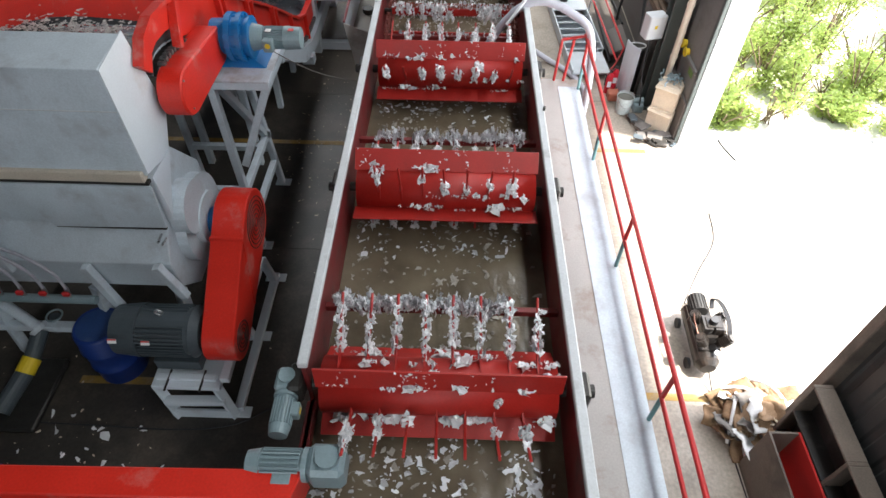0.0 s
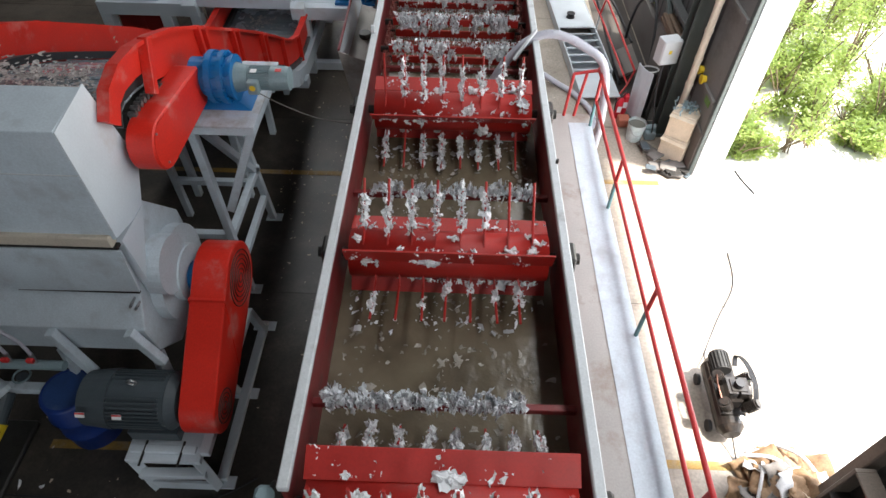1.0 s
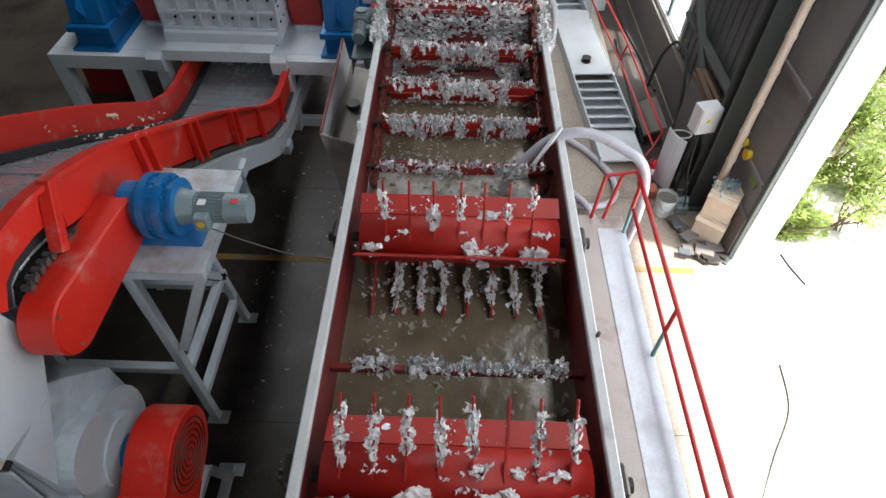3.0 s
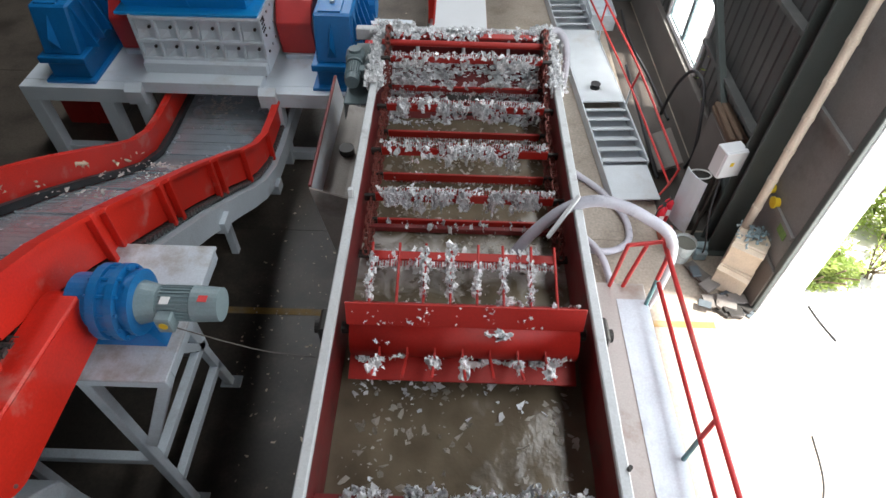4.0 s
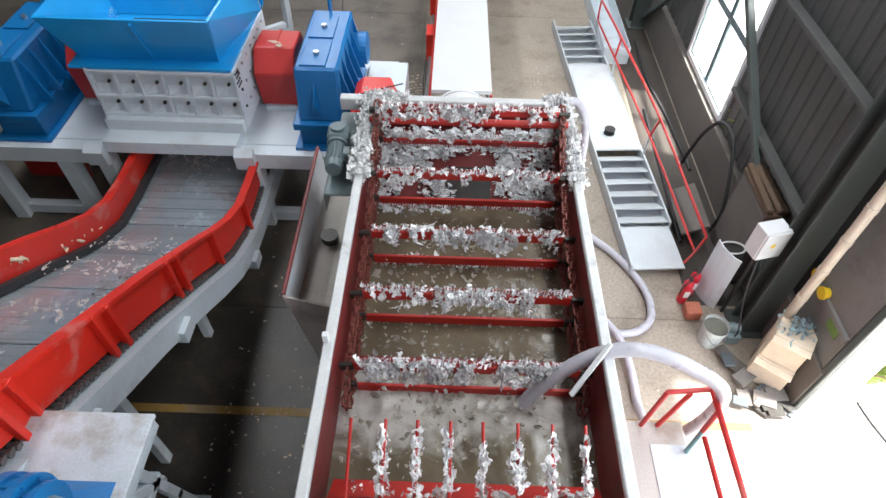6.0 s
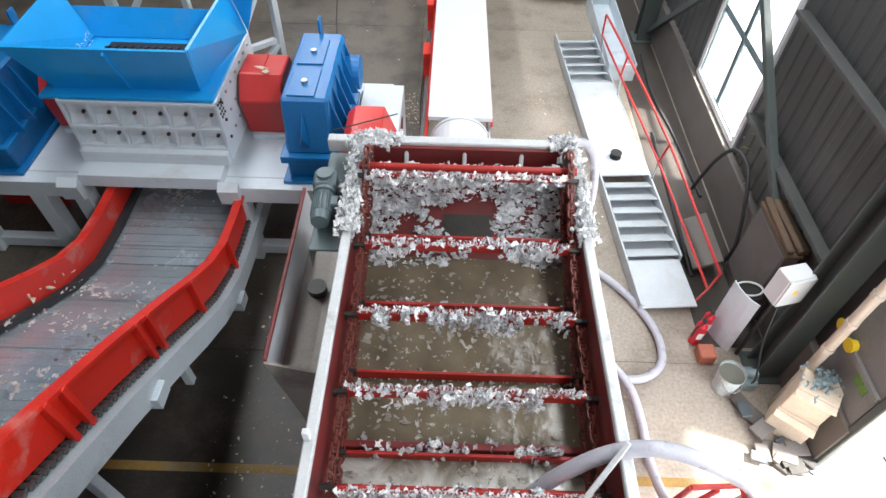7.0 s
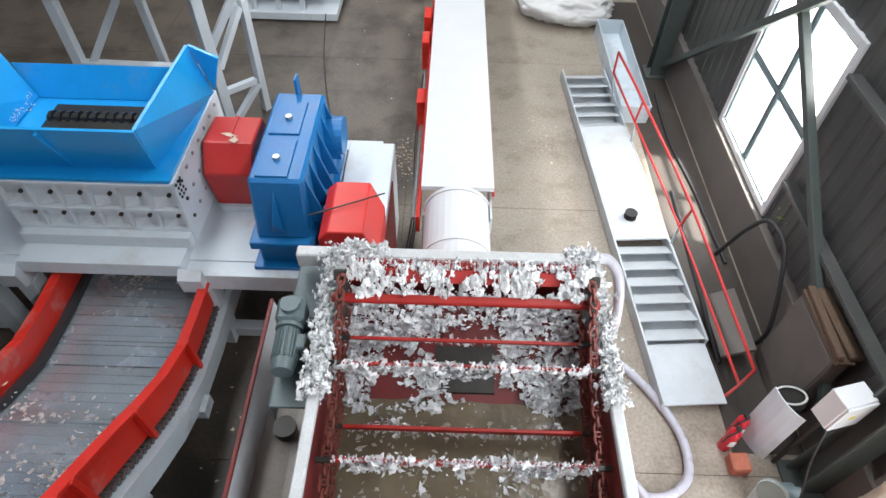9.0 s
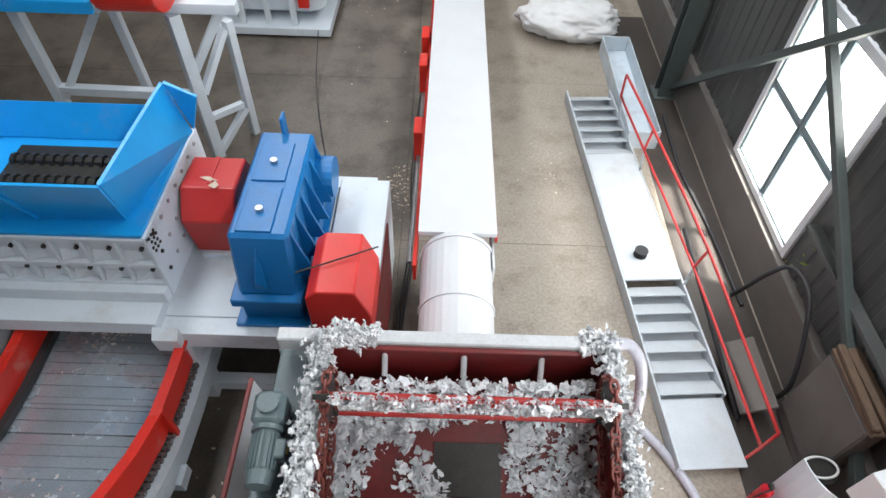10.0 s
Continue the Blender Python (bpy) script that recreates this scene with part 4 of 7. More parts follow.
# ---- walkway, rail ----
wk = thing("walkway", "dusty pale walkway platform along the tank", "walkway", (1.35, 3, 0))
part("deck", box(0.975, 1.765, -1.0, 7.3, 1.88, 1.95, bevel=0.01), DECK, wk)
part("edge_plate", box(1.47, 1.762, -1.0, 7.1, 1.951, 1.956, bevel=0.001), GREY, wk, "pale grey painted outer deck plate")
part("edge_beam", box(1.69, 1.765, -1.0, 7.15, 1.76, 1.879), RIM, wk)
for y in (-0.5, 2.0, 4.5, 7.0):
    part("leg", box(1.66, 1.74, y - 0.04, y + 0.04, 0, 1.759), RIM, wk)
rail = thing("guard_rail", "red tubular guard rail with teal post feet on the walkway", "railing", (1.75, 3, 1.95))
part("top_bar", tube([(1.745, -1.0, 2.66), (1.745, 3, 2.66), (1.745, 7.25, 2.64)], 0.021, steps=2), RAIL_RED, rail, smooth=True)
part("mid_bar", tube([(1.735, -1.0, 2.34), (1.735, 3, 2.34), (1.735, 7.0, 2.34)], 0.019, steps=2), RAIL_RED, rail, smooth=True)
for y in (0.55, 2.25, 3.91, 5.57, 7.05):
    part("post", rod((1.74, y, 2.33), (1.745, y, 2.65), 0.02), RAIL_RED, rail)
    part("post_foot", rod((1.74, y, 1.951), (1.74, y, 2.33), 0.02), TEAL, rail, "teal painted post foot")
part("end_bar", tube([(1.745, 7.22, 2.64), (1.45, 7.22, 2.58)], 0.019, steps=0), RAIL_RED, rail)
part("end_post", rod((1.45, 7.22, 2.58), (1.43, 7.26, 1.951), 0.019), RAIL_RED, rail)
part("end_post", rod((1.6, 7.2, 2.6), (1.56, 7.26, 1.951), 0.019), RAIL_RED, rail)

# ---- hoses ----
hose = thing("water_hose", "thick milky plastic hose feeding water over the tank rim", "hose", (1.7, 7.2, 0))
part("hose_pipe", tube([(0.42, 7.2, 2.34), (0.6, 7.24, 2.68), (0.86, 7.27, 2.97), (1.15, 7.26, 3.06), (1.5, 7.2, 2.95), (1.78, 7.15, 2.7), (1.95, 7.35, 1.8), (2.02, 7.7, 0.7), (2.1, 8.3, 0.12), (2.1, 8.8, 0.1), (2.03, 9.2, 0.15), (1.85, 9.5, 0.17), (1.5, 9.9, 0.1), (1.1, 10.2, 0.1)], 0.05, steps=14, seg=12, ribs=0.03), HOSE, hose, smooth=True)
part("hose_clamp", beam((0.68, 7.02, 2.86), (0.93, 7.28, 3.1), 0.035, 0.035), RIM, hose, "white pipe bracket holding the hose")
hose2 = thing("floor_hose", "pale suction hose looped on the floor beside the tank", "hose", (2.2, 9.8, 0))
part("hose_pipe", tube([(1.1, 11.0, 0.5), (1.6, 11.1, 0.22), (1.98, 10.95, 0.06), (2.28, 10.6, 0.055), (2.52, 10.1, 0.055), (2.52, 9.65, 0.055), (2.3, 9.42, 0.055), (2.0, 9.38, 0.055), (1.6, 9.5, 0.055), (1.1, 9.55, 0.2)], 0.05, steps=14, seg=12, ribs=0.03), HOSE, hose2, smooth=True)
hose3 = thing("drain_hose", "white flexible hose bent down the end of the tank", "hose", (1.1, 10, 0))
part("hose_pipe", tube([(0.92, 10.1, 2.98), (1.06, 10.12, 2.99), (1.16, 10.02, 2.86), (1.17, 9.85, 2.55), (1.08, 9.7, 2.2), (1.02, 9.6, 1.6), (1.02, 9.6, 0.1)], 0.04, steps=12, seg=12, ribs=0.04), HOSE, hose3, smooth=True)

# ---- plate-belt conveyor from the shredder to the crusher hopper ----
TOP = [(12.3, 1.25), (10.7, 1.22), (10.3, 1.25), (9.9, 1.40), (9.5, 1.64), (9.1, 1.91), (8.25, 2.45), (7.3, 3.0), (6.6, 3.4), (6.1, 3.65), (5.65, 3.82), (5.3, 3.91), (5.0, 3.93), (4.75, 3.86), (4.58, 3.68)]


def top_z(y):
    for (y0, z0), (y1, z1) in zip(TOP, TOP[1:]):
        if y1 <= y <= y0:
            return z0 + (z1 - z0) * (y0 - y) / (y0 - y1)
    return TOP[-1][1]


def normals(points):
    out = []
    for i in range(len(points)):
        a, b = points[max(i - 1, 0)], points[min(i + 1, len(points) - 1)]
        d = Vector((b[0] - a[0], b[1] - a[1])).normalized()
        out.append((d.y, -d.x))
    return out


NRM = normals(TOP)


def offset(depth):
    """The conveyor's side line, moved in by so many metres at right angles."""
    out = []
    for (y, z), (ny, nz) in zip(TOP, NRM):
        s = 1 if nz < 0 else -1
        out.append((y + s * ny * depth, z + s * nz * depth))
    return out


def band(d0, d1, x0, x1, bm=None, lo=0, hi=None):
    a, b = offset(d0)[lo:hi], offset(d1)[lo:hi]
    own = bmesh.new()
    for (p, q), (r, s) in zip(zip(a, a[1:]), zip(b, b[1:])):
        prism([p, q, s, r], "x", x0, x1, own)
    bmesh.ops.remove_doubles(own, verts=own.verts, dist=0.001)
    inner = [f for f in own.faces if sum(len([g for g in e.link_faces]) > 2 for e in f.edges) >= 3]
    return merge(bm, own)


XL, XR = -4.30, -2.78
conv = thing("plate_conveyor", "bright red plate-belt conveyor rising to the crusher hopper", "conveyor", (-3.5, 8.5, 0))
part("side_wall", band(0, 0.40, XR, XR + 0.045, hi=11), RED, conv)
part("side_wall", band(0, 0.27, XR, XR + 0.045, lo=10), RED, conv)
part("side_wall", band(0, 0.40, XL - 0.045, XL), RED, conv)
part("top_flange", band(-0.005, 0.03, XR + 0.046, XR + 0.1), RED, conv)
part("top_flange", band(-0.005, 0.03, XL - 0.1, XL - 0.046), RED, conv)
part("skirt", band(0.30, 0.38, XR - 0.075, XR - 0.004), RUBBER, conv, "black rubber skirt")
part("skirt", band(0.30, 0.38, XL + 0.004, XL + 0.075), RUBBER, conv, "black rubber skirt")
part("under_frame", band(0.50, 0.76, XR - 0.05, XR + 0.16), GREY, conv, "light grey frame channel")
part("under_frame", band(0.50, 0.76, XL - 0.16, XL + 0.05), GREY, conv, "light grey frame channel")
part("bed", band(0.46, 0.49, XL, XR), DARK, conv)


def along(s, depth):
    a = offset(depth)
    acc = 0
    for (p, q) in zip(a, a[1:]):
        d = math.hypot(q[0] - p[0], q[1] - p[1])
        if acc + d >= s:
            f = (s - acc) / d
            return p[0] + f * (q[0] - p[0]), p[1] + f * (q[1] - p[1]), math.atan2(q[1] - p[1], q[0] - p[0])
        acc += d
    return None


k = 0
plate_mesh = mesh_of("belt_plate", box(XL + 0.02, XR - 0.02, -0.062, 0.062, -0.012, 0.012, bevel=0.004), BELT_STEEL)
strip_mesh = mesh_of("belt_cleat", box(XL + 0.08, XR - 0.08, -0.02, 0.02, 0.0125, 0.03, box(XL + 0.02, XR - 0.02, -0.062, 0.062, -0.012, 0.012, bevel=0.004), 0.005), BELT_STEEL)
while True:
    p = along(0.06 + 0.128 * k, 0.41)
    if p is None:
        break
    ob = new("belt_cleat" if k % 9 == 4 else "belt_plate", strip_mesh if k % 9 == 4 else plate_mesh)
    ob.matrix_basis = Matrix.Translation(Vector((0, p[0], p[1])) - ORIGIN[conv]) @ Matrix.Rotation(p[2] - math.pi, 4, "X")
    ob.parent = conv
    k += 1
bm = bmesh.new()
k = 0
while True:
    p = along(0.05 + 0.07 * k, 0.45)
    if p is None:
        break
    rod((XR + 0.02, p[0], p[1]), (XR + 0.09, p[0], p[1]), 0.027, bm, 8)
    if k % 2:
        box(XR + 0.06, XR + 0.075, -0.045, 0.045, -0.02, 0.02, bm, 0, Matrix.Translation((0, p[0], p[1])) @ Matrix.Rotation(p[2], 4, "X"))
    k += 1
part("roller_chain", bm, material("oily_grey_chain_steel", (0.16, 0.16, 0.16), 0.4, metal=0.7, var=0.4, scale=25), conv, "oily grey roller chain")
for y, n in ((10.35, 1), (9.4, 1), (8.5, 2), (7.5, 2), (6.6, 2)):
    for q in range(n):
        yy = y + 0.16 * q
        z = top_z(yy)
        part("rib", box(XR + 0.046, XR + 0.11, yy - 0.025, yy + 0.025, z - 0.52, z + 0.0, bevel=0.004), RED, conv)
        part("rib", box(XL - 0.11, XL - 0.046, yy - 0.025, yy + 0.025, z - 0.52, z + 0.0, bevel=0.004), RED, conv)
part("brace_arm", beam((XR + 0.08, 5.55, 3.86), (XR + 0.1, 5.3, 3.45), 0.09, 0.09), RED, conv)
for y in (10.4, 9.2, 7.6):
    z = top_z(y) - 0.72
    for x in (XL + 0.35, XR - 0.35):
        part("leg", box(x - 0.05, x + 0.05, y - 0.05, y + 0.05, 0, z), GREY, conv)
for y in (10.0, 8.2, 6.9):
    z = top_z(y) - 0.8
    part("foot_bracket", box(XR + 0.0, XR + 0.22, y - 0.1, y + 0.1, z - 0.1, z + 0.06), GREY, conv)
g = random.Random(8)
c = []
for cy, n, sx in ((11.4, 110, 0.12), (9.6, 60, 0.3), (8.9, 70, 0.4), (8.0, 90, 0.4), (5.4, 500, 0.45), (5.1, 300, 0.45), (4.9, 300, 0.4)):
    cx = -3.5 + g.uniform(-0.3, 0.3) if cy > 6 else -3.7
    for _ in range(n):
        y = g.gauss(cy, 0.12)
        c.append((max(XL + 0.1, min(XR - 0.1, g.gauss(cx, sx))), y, top_z(max(4.6, y)) - 0.36 + abs(g.gauss(0, 0.02 if cy > 6 else 0.07))))
scraps("scrap_material", c, None, "torn film and foil scraps lying on the conveyor belt", material("dirty_mixed_scrap", (0.42, 0.38, 0.36), 0.5, var=0.7, scale=14, grain=40), True, 0.015, 0.045, rg=g)["category"] = "scraps"
PILE = scrap_material("mixed_coloured_scrap", (0.1, 0.08, 0.07), (0.62, 0.58, 0.55), 0.5, 0.0)
heap = []
for cy, n in ((9.35, 90), (8.85, 200), (8.3, 120)):
    for _ in range(n):
        y = g.gauss(cy, 0.16)
        heap.append((min(XR - 0.1, XR - 0.1 - abs(g.gauss(0, 0.16))), y, top_z(y) - 0.37 + abs(g.gauss(0, 0.025))))
scraps("belt_scrap", heap, None, "mixed dirty scraps heaped against the side of the belt", PILE, False, 0.012, 0.04, rg=g)["category"] = "scraps"
c = [(XL + 0.03 + g.uniform(0, 0.03), y, top_z(y) - g.uniform(0.15, 0.3)) for y in [g.uniform(7.5, 9.9) for _ in range(16)]]
scraps("stuck_paper", c, conv, "tan paper scraps stuck to the side wall", CARTON, False, 0.02, 0.075, rg=g)

# conveyor drive: table, gearbox, motor, chain guard
TZ = 2.9
tb = thing("drive_table", "light grey welded steel drive table on splayed legs", "machine stand", (-2.3, 6.1, 0))
part("table_plate", box(-2.75, -1.97, 5.58, 6.78, TZ - 0.03, TZ), material("dusty_table_paint", (0.5, 0.55, 0.6), 0.5, var=0.15, scale=4, bump=0.04, stain=(0.3, 0.26, 0.23), stain_amount=0.5, stain_scale=2.6), tb)
part("table_frame", box(-2.74, -1.98, 5.6, 5.68, TZ - 0.13, TZ - 0.031), GREY, tb)
part("table_frame", box(-2.06, -1.98, 5.681, 6.76, TZ - 0.13, TZ - 0.031), GREY, tb)
part("table_frame", box(-2.74, -2.66, 5.681, 6.76, TZ - 0.13, TZ - 0.031), GREY, tb)
for p0, p1 in (((-2.68, 5.72, TZ - 0.13), (-2.68, 5.77, 0)), ((-2.04, 5.72, TZ - 0.13), (-2.55, 5.72, 1.6)), ((-2.68, 6.7, TZ - 0.13), (-2.68, 7.15, 0)), ((-2.04, 6.7, TZ - 0.13), (-2.6, 6.9, 1.7)), ((-2.68, 5.77, 1.1), (-2.68, 7.05, 1.1)), ((-2.68, 5.77, 0.55), (-2.68, 7.1, 0.55)), ((-3.9, 5.77, 1.1), (-2.74, 5.77, 1.1)), ((-3.9, 7.1, 0.75), (-2.74, 7.1, 0.75)), ((-3.95, 5.72, 2.7), (-3.95, 5.77, 0)), ((-3.95, 7.1, 2.3), (-3.95, 7.15, 0)), ((-2.68, 6.95, 1.1), (-2.68, 5.85, TZ - 0.2))):
    part("leg", beam(p0, p1, 0.09, 0.09), GREY, tb)
for y in (5.77, 7.15):
    part("foot", box(-2.78, -2.54, y - 0.08, y + 0.08, 0, 0.015), GREY, tb)

gx = thing("conveyor_gearbox", "blue cycloidal gearbox with grey electric motor on the table", "gearbox", (-2.3, 6.05, TZ))
ax = (6.02, TZ + 0.28)
part("input_drum", rod((-2.6, *ax), (-2.42, *ax), 0.19, seg=28), GEAR_BLUE, gx)
for x0, x1, r in ((-2.42, -2.36, 0.26), (-2.36, -2.3, 0.235), (-2.3, -2.25, 0.26), (-2.25, -2.2, 0.2), (-2.2, -2.17, 0.225)):
    part("case_ring", rod((x0, *ax), (x1, *ax), r, seg=32), GEAR_BLUE, gx)
for q in range(12):
    a = 2 * math.pi * q / 12
    part("case_bolt", rod((-2.44, ax[0] + 0.235 * math.cos(a), ax[1] + 0.235 * math.sin(a)), (-2.23, ax[0] + 0.235 * math.cos(a), ax[1] + 0.235 * math.sin(a)), 0.014, None, 6), GEAR_BLUE, gx)
part("adapter", rod((-2.17, *ax), (-2.05, *ax), 0.15, seg=24, r2=0.12), DRIVE_GREY, gx)
part("foot_plate", hull([(-2.6, 5.85, TZ), (-2.05, 5.85, TZ), (-2.6, 6.35, TZ), (-2.05, 6.35, TZ), (-2.55, 5.95, TZ + 0.1), (-2.25, 5.95, TZ + 0.1), (-2.55, 6.25, TZ + 0.1), (-2.25, 6.25, TZ + 0.1)]), GEAR_BLUE, gx)
bm = rod((-2.05, *ax), (-1.82, *ax), 0.108, seg=24)
for q in range(26):
    a = 2 * math.pi * q / 26
    part("cooling_fin", box(-2.03, -1.83, -0.004, 0.004, 0.107, 0.122, None, 0, Matrix.Translation((0, *ax)) @ Matrix.Rotation(a, 4, "X")), DRIVE_GREY, gx)
mo = part("motor", bm, DRIVE_GREY, gx, "grey finned electric motor")
part("fan_cover", rod((-1.82, *ax), (-1.64, *ax), 0.126, seg=24, r2=0.115), DRIVE_GREY, mo)
part("terminal_box", box(-2.03, -1.92, ax[0] - 0.19, ax[0] - 0.1, ax[1] - 0.08, ax[1] + 0.06, bevel=0.01), DRIVE_GREY, mo)
part("nameplate", box(-2.0, -1.94, ax[0] - 0.1, ax[0] - 0.04, ax[1] + 0.12, ax[1] + 0.124, bevel=0), LABEL_WHITE, mo)
part("warning_label", box(-1.76, -1.7, ax[0] - 0.07, ax[0] - 0.02, ax[1] + 0.118, ax[1] + 0.122, bevel=0), LABEL_RED, mo)
part("earth_label", rod((-1.975, ax[0] - 0.195, ax[1]), (-1.975, ax[0] - 0.19, ax[1]), 0.03), SIGN_YELLOW, mo)


def stadium(c0, r0, c1, r1, n=14):
    pts = []
    for (cy, cz), r in ((c0, r0), (c1, r1)):
        for i in range(2 * n):
            a = 2 * math.pi * i / (2 * n)
            pts.append((cy + r * math.cos(a), cz + r * math.sin(a)))
    return pts


def stadium_case(c0, r0, c1, r1, x0, x1, bevel=0.012):
    pts = stadium(c0, r0, c1, r1)
    return hull([(x0, y, z) for y, z in pts] + [(x1, y, z) for y, z in pts], bevel=bevel)


cg = thing("chain_guard", "bright red rounded chain guard on the conveyor drive", "machine guard", (-2.6, 5.4, 2.9))
part("case", stadium_case((5.86, 3.16), 0.2, (4.92, 3.22), 0.24, -2.74, -2.5), RED, cg)
part("face_plate", stadium_case((5.86, 3.16), 0.185, (4.92, 3.22), 0.225, -2.5, -2.492, bevel=0), RED, cg)
for y, z in ((5.98, 3.24), (5.95, 3.05), (4.8, 3.4), (4.82, 3.08)):
    part("bolt", rod((-2.492, y, z), (-2.48, y, z), 0.012, seg=6), STEEL, cg)

# ---- crusher ----
cr = thing("crusher", "large light grey crusher with tall sheet hopper", "crusher", (-4, 4.4, 0))
CX0, CX1 = -7.5, -2.8
hop = part("hopper", prism([(4.12, 3.93), (4.62, 3.97), (4.85, 3.07), (4.6, 2.72), (4.13, 2.8)], "x", CX0, CX1, bevel=0.006), GREY, cr)
part("side_panel", prism([(4.12, 3.925), (4.64, 3.985), (4.86, 3.07), (4.6, 2.70), (4.13, 2.82)], "x", CX1 + 0.001, CX1 + 0.012), WHITE, cr)
part("lip", box(CX0, CX1 - 0.03, 4.085, 4.18, 2.74, 2.86, bevel=0.012), CREAM, cr, "cream sealing lip")
part("seal_gap", box(CX0, CX1 - 0.01, 4.1, 4.2, 2.705, 2.738, bevel=0), DARK, cr)
part("seam", box(CX0, CX1 - 0.003, 4.117, 4.13, 3.52, 3.527, bevel=0), RIM, cr)
bm = prism([(4.16, 2.73), (4.7, 2.73), (5.2, 2.1), (5.25, 1.5), (4.9, 1.05), (4.3, 1.0), (3.95, 1.35), (3.92, 1.75), (4.15, 2.12)], "x", CX0, CX1 - 0.06, bevel=0.01)
part("body", bm, GREY, cr)
part("cheek_plate", hull([(CX1 - 0.05, 4.16, 2.74), (CX1 - 0.05, 4.62, 2.72), (CX1 - 0.05, 4.2, 2.1), (CX1 + 0.02, 4.2, 2.2), (CX1 + 0.02, 4.16, 2.76), (CX1 + 0.02, 4.62, 2.74)]), WHITE, cr)
bm = rod((CX1 - 0.07, 4.68, 1.72), (CX1 + 0.06, 4.68, 1.72), 0.5, seg=30)
rod((CX1 + 0.06, 4.68, 1.72), (CX1 + 0.14, 4.68, 1.72), 0.3, bm, 30)
rod((CX1 - 0.05, 4.5, 2.05), (CX1 + 0.12, 4.5, 2.05), 0.3, bm, 24)
part("end_casing", bm, GREY, cr)
part("bearing", rod((CX1 + 0.14, 4.68, 1.65), (CX1 + 0.3, 4.68, 1.65), 0.16, seg=22), GEAR_BLUE, cr, "blue bearing housing")
for x in (-2.95, -3.9, -5.2):
    part("leg", beam((x, 4.0, 1.25), (x - 0.05, 3.9, 0), 0.11, 0.11), GREY, cr)
    part("leg", beam((x, 5.1, 1.25), (x - 0.05, 5.2, 0), 0.11, 0.11), GREY, cr)
part("base_rail", box(-7.4, -2.85, 3.85, 3.95, 0.5, 0.6), GREY, cr)
apron = hull([(x, y, z) for y in (4.085, 4.105) for x, z in ((-4.25, 2.70), (-2.79, 2.70), (-2.83, 2.14), (-3.97, 2.12))])
part("apron", apron, GREY, cr, "folded sheet apron")
part("apron_seam", box(-3.97, -2.84, 4.09, 4.12, 2.104, 2.116, bevel=0), DARK, cr)
for x0, z0, x1, z1 in ((-3.75, 1.75, -3.62, 1.03), (-2.99, 1.78, -2.82, 1.28)):
    part("brace", beam((x0, 3.87, z0), (x1, 3.86, z1), 0.09, 0.09), GREY, cr)
for x, z in ((-2.95, 1.98), (-2.91, 1.95), (-2.88, 1.99), (-2.92, 2.03)):
    part("bolt", rod((x, 4.1, z), (x + 0.01, 4.0, z + 0.02), 0.012, seg=8), STEEL, cr)
part("hatch", box(-6.5, -4.55, 3.86, 3.93, 1.6, 2.25, bevel=0.02), WHITE, cr)
mf = thing("spray_manifold", "grey water pipe with red-handled valves on the crusher", "pipe", (-4.5, 3.85, 1.3))
part("pipe", rod((-6.5, 3.78, 1.28), (-3.78, 3.78, 1.28), 0.05), DRIVE_GREY, mf, smooth=False)
for x in (-4.05, -4.3, -4.55, -4.8):
    vv = part("valve", rod((x, 3.78, 1.33), (x, 3.8, 1.45), 0.022), STEEL, mf)
    part("handle", box(x - 0.02, x + 0.05, 3.72, 3.76, 1.4, 1.45), LABEL_RED, vv, "red valve handle")
    part("supply_hose", tube([(x, 3.8, 1.45), (x - 0.06, 3.82, 1.7), (x - 0.35, 3.86, 1.95), (x - 0.9, 3.9, 2.1)], 0.018, steps=6, seg=8), HOSE, mf)

bg = thing("belt_guard", "tall bright red belt guard with spiral vent grille", "machine guard", (-2.35, 4.2, 0.5))
gc = part("case", stadium_case((4.68, 1.64), 0.39, (3.52, 1.06), 0.27, -2.52, -2.17), RED, bg)
for (cy, cz), rr in (((4.68, 1.64), 0.3), ((3.52, 1.06), 0.17)):
    n = 6 if rr > 0.2 else 4
    for q in range(n):
        r = rr * (1 - q / n)
        pts = [(-2.166, cy + r * math.cos(a), cz + r * math.sin(a)) for a in [2 * math.pi * i / 28 for i in range(29)]]
        part("vent_ring", tube(pts, 0.006, steps=0, seg=5), DARK, bg)
part("seam", prism([(4.23, 1.84), (4.26, 1.84), (4.03, 0.99), (4.0, 0.99)], "x", -2.525, -2.163), RED, bg)
bs = thing("crusher_motor_stand", "white welded steel motor stand bolted to the floor", "machine stand", (-2.8, 3.8, 0))
part("top_plate", box(-3.18, -2.42, 3.1, 3.95, 0.58, 0.64), WHITE, bs)
part("slide_rail", box(-3.14, -2.48, 3.18, 3.26, 0.64, 0.679), WHITE, bs)
part("front_panel", box(-3.12, -2.4, 3.06, 3.1, 0.0, 0.16), WHITE, bs)
for p0, p1 in (((-3.15, 3.15, 0.58), (-3.05, 3.08, 0)), ((-2.48, 3.15, 0.58), (-2.4, 3.1, 0)), ((-2.48, 4.1, 0.58), (-2.46, 4.2, 0)), ((-3.15, 4.1, 0.58), (-3.1, 4.2, 0)), ((-3.1, 3.08, 0.36), (-2.42, 3.1, 0.36)), ((-2.36, 3.15, 0.05), (-2.36, 5.2, 0.05)), ((-2.36, 3.15, 0.72), (-2.36, 4.9, 0.72)), ((-2.36, 4.9, 0.72), (-2.36, 5.1, 0.0))):
    part("stand_beam", beam(p0, p1, 0.1, 0.08), WHITE, bs)
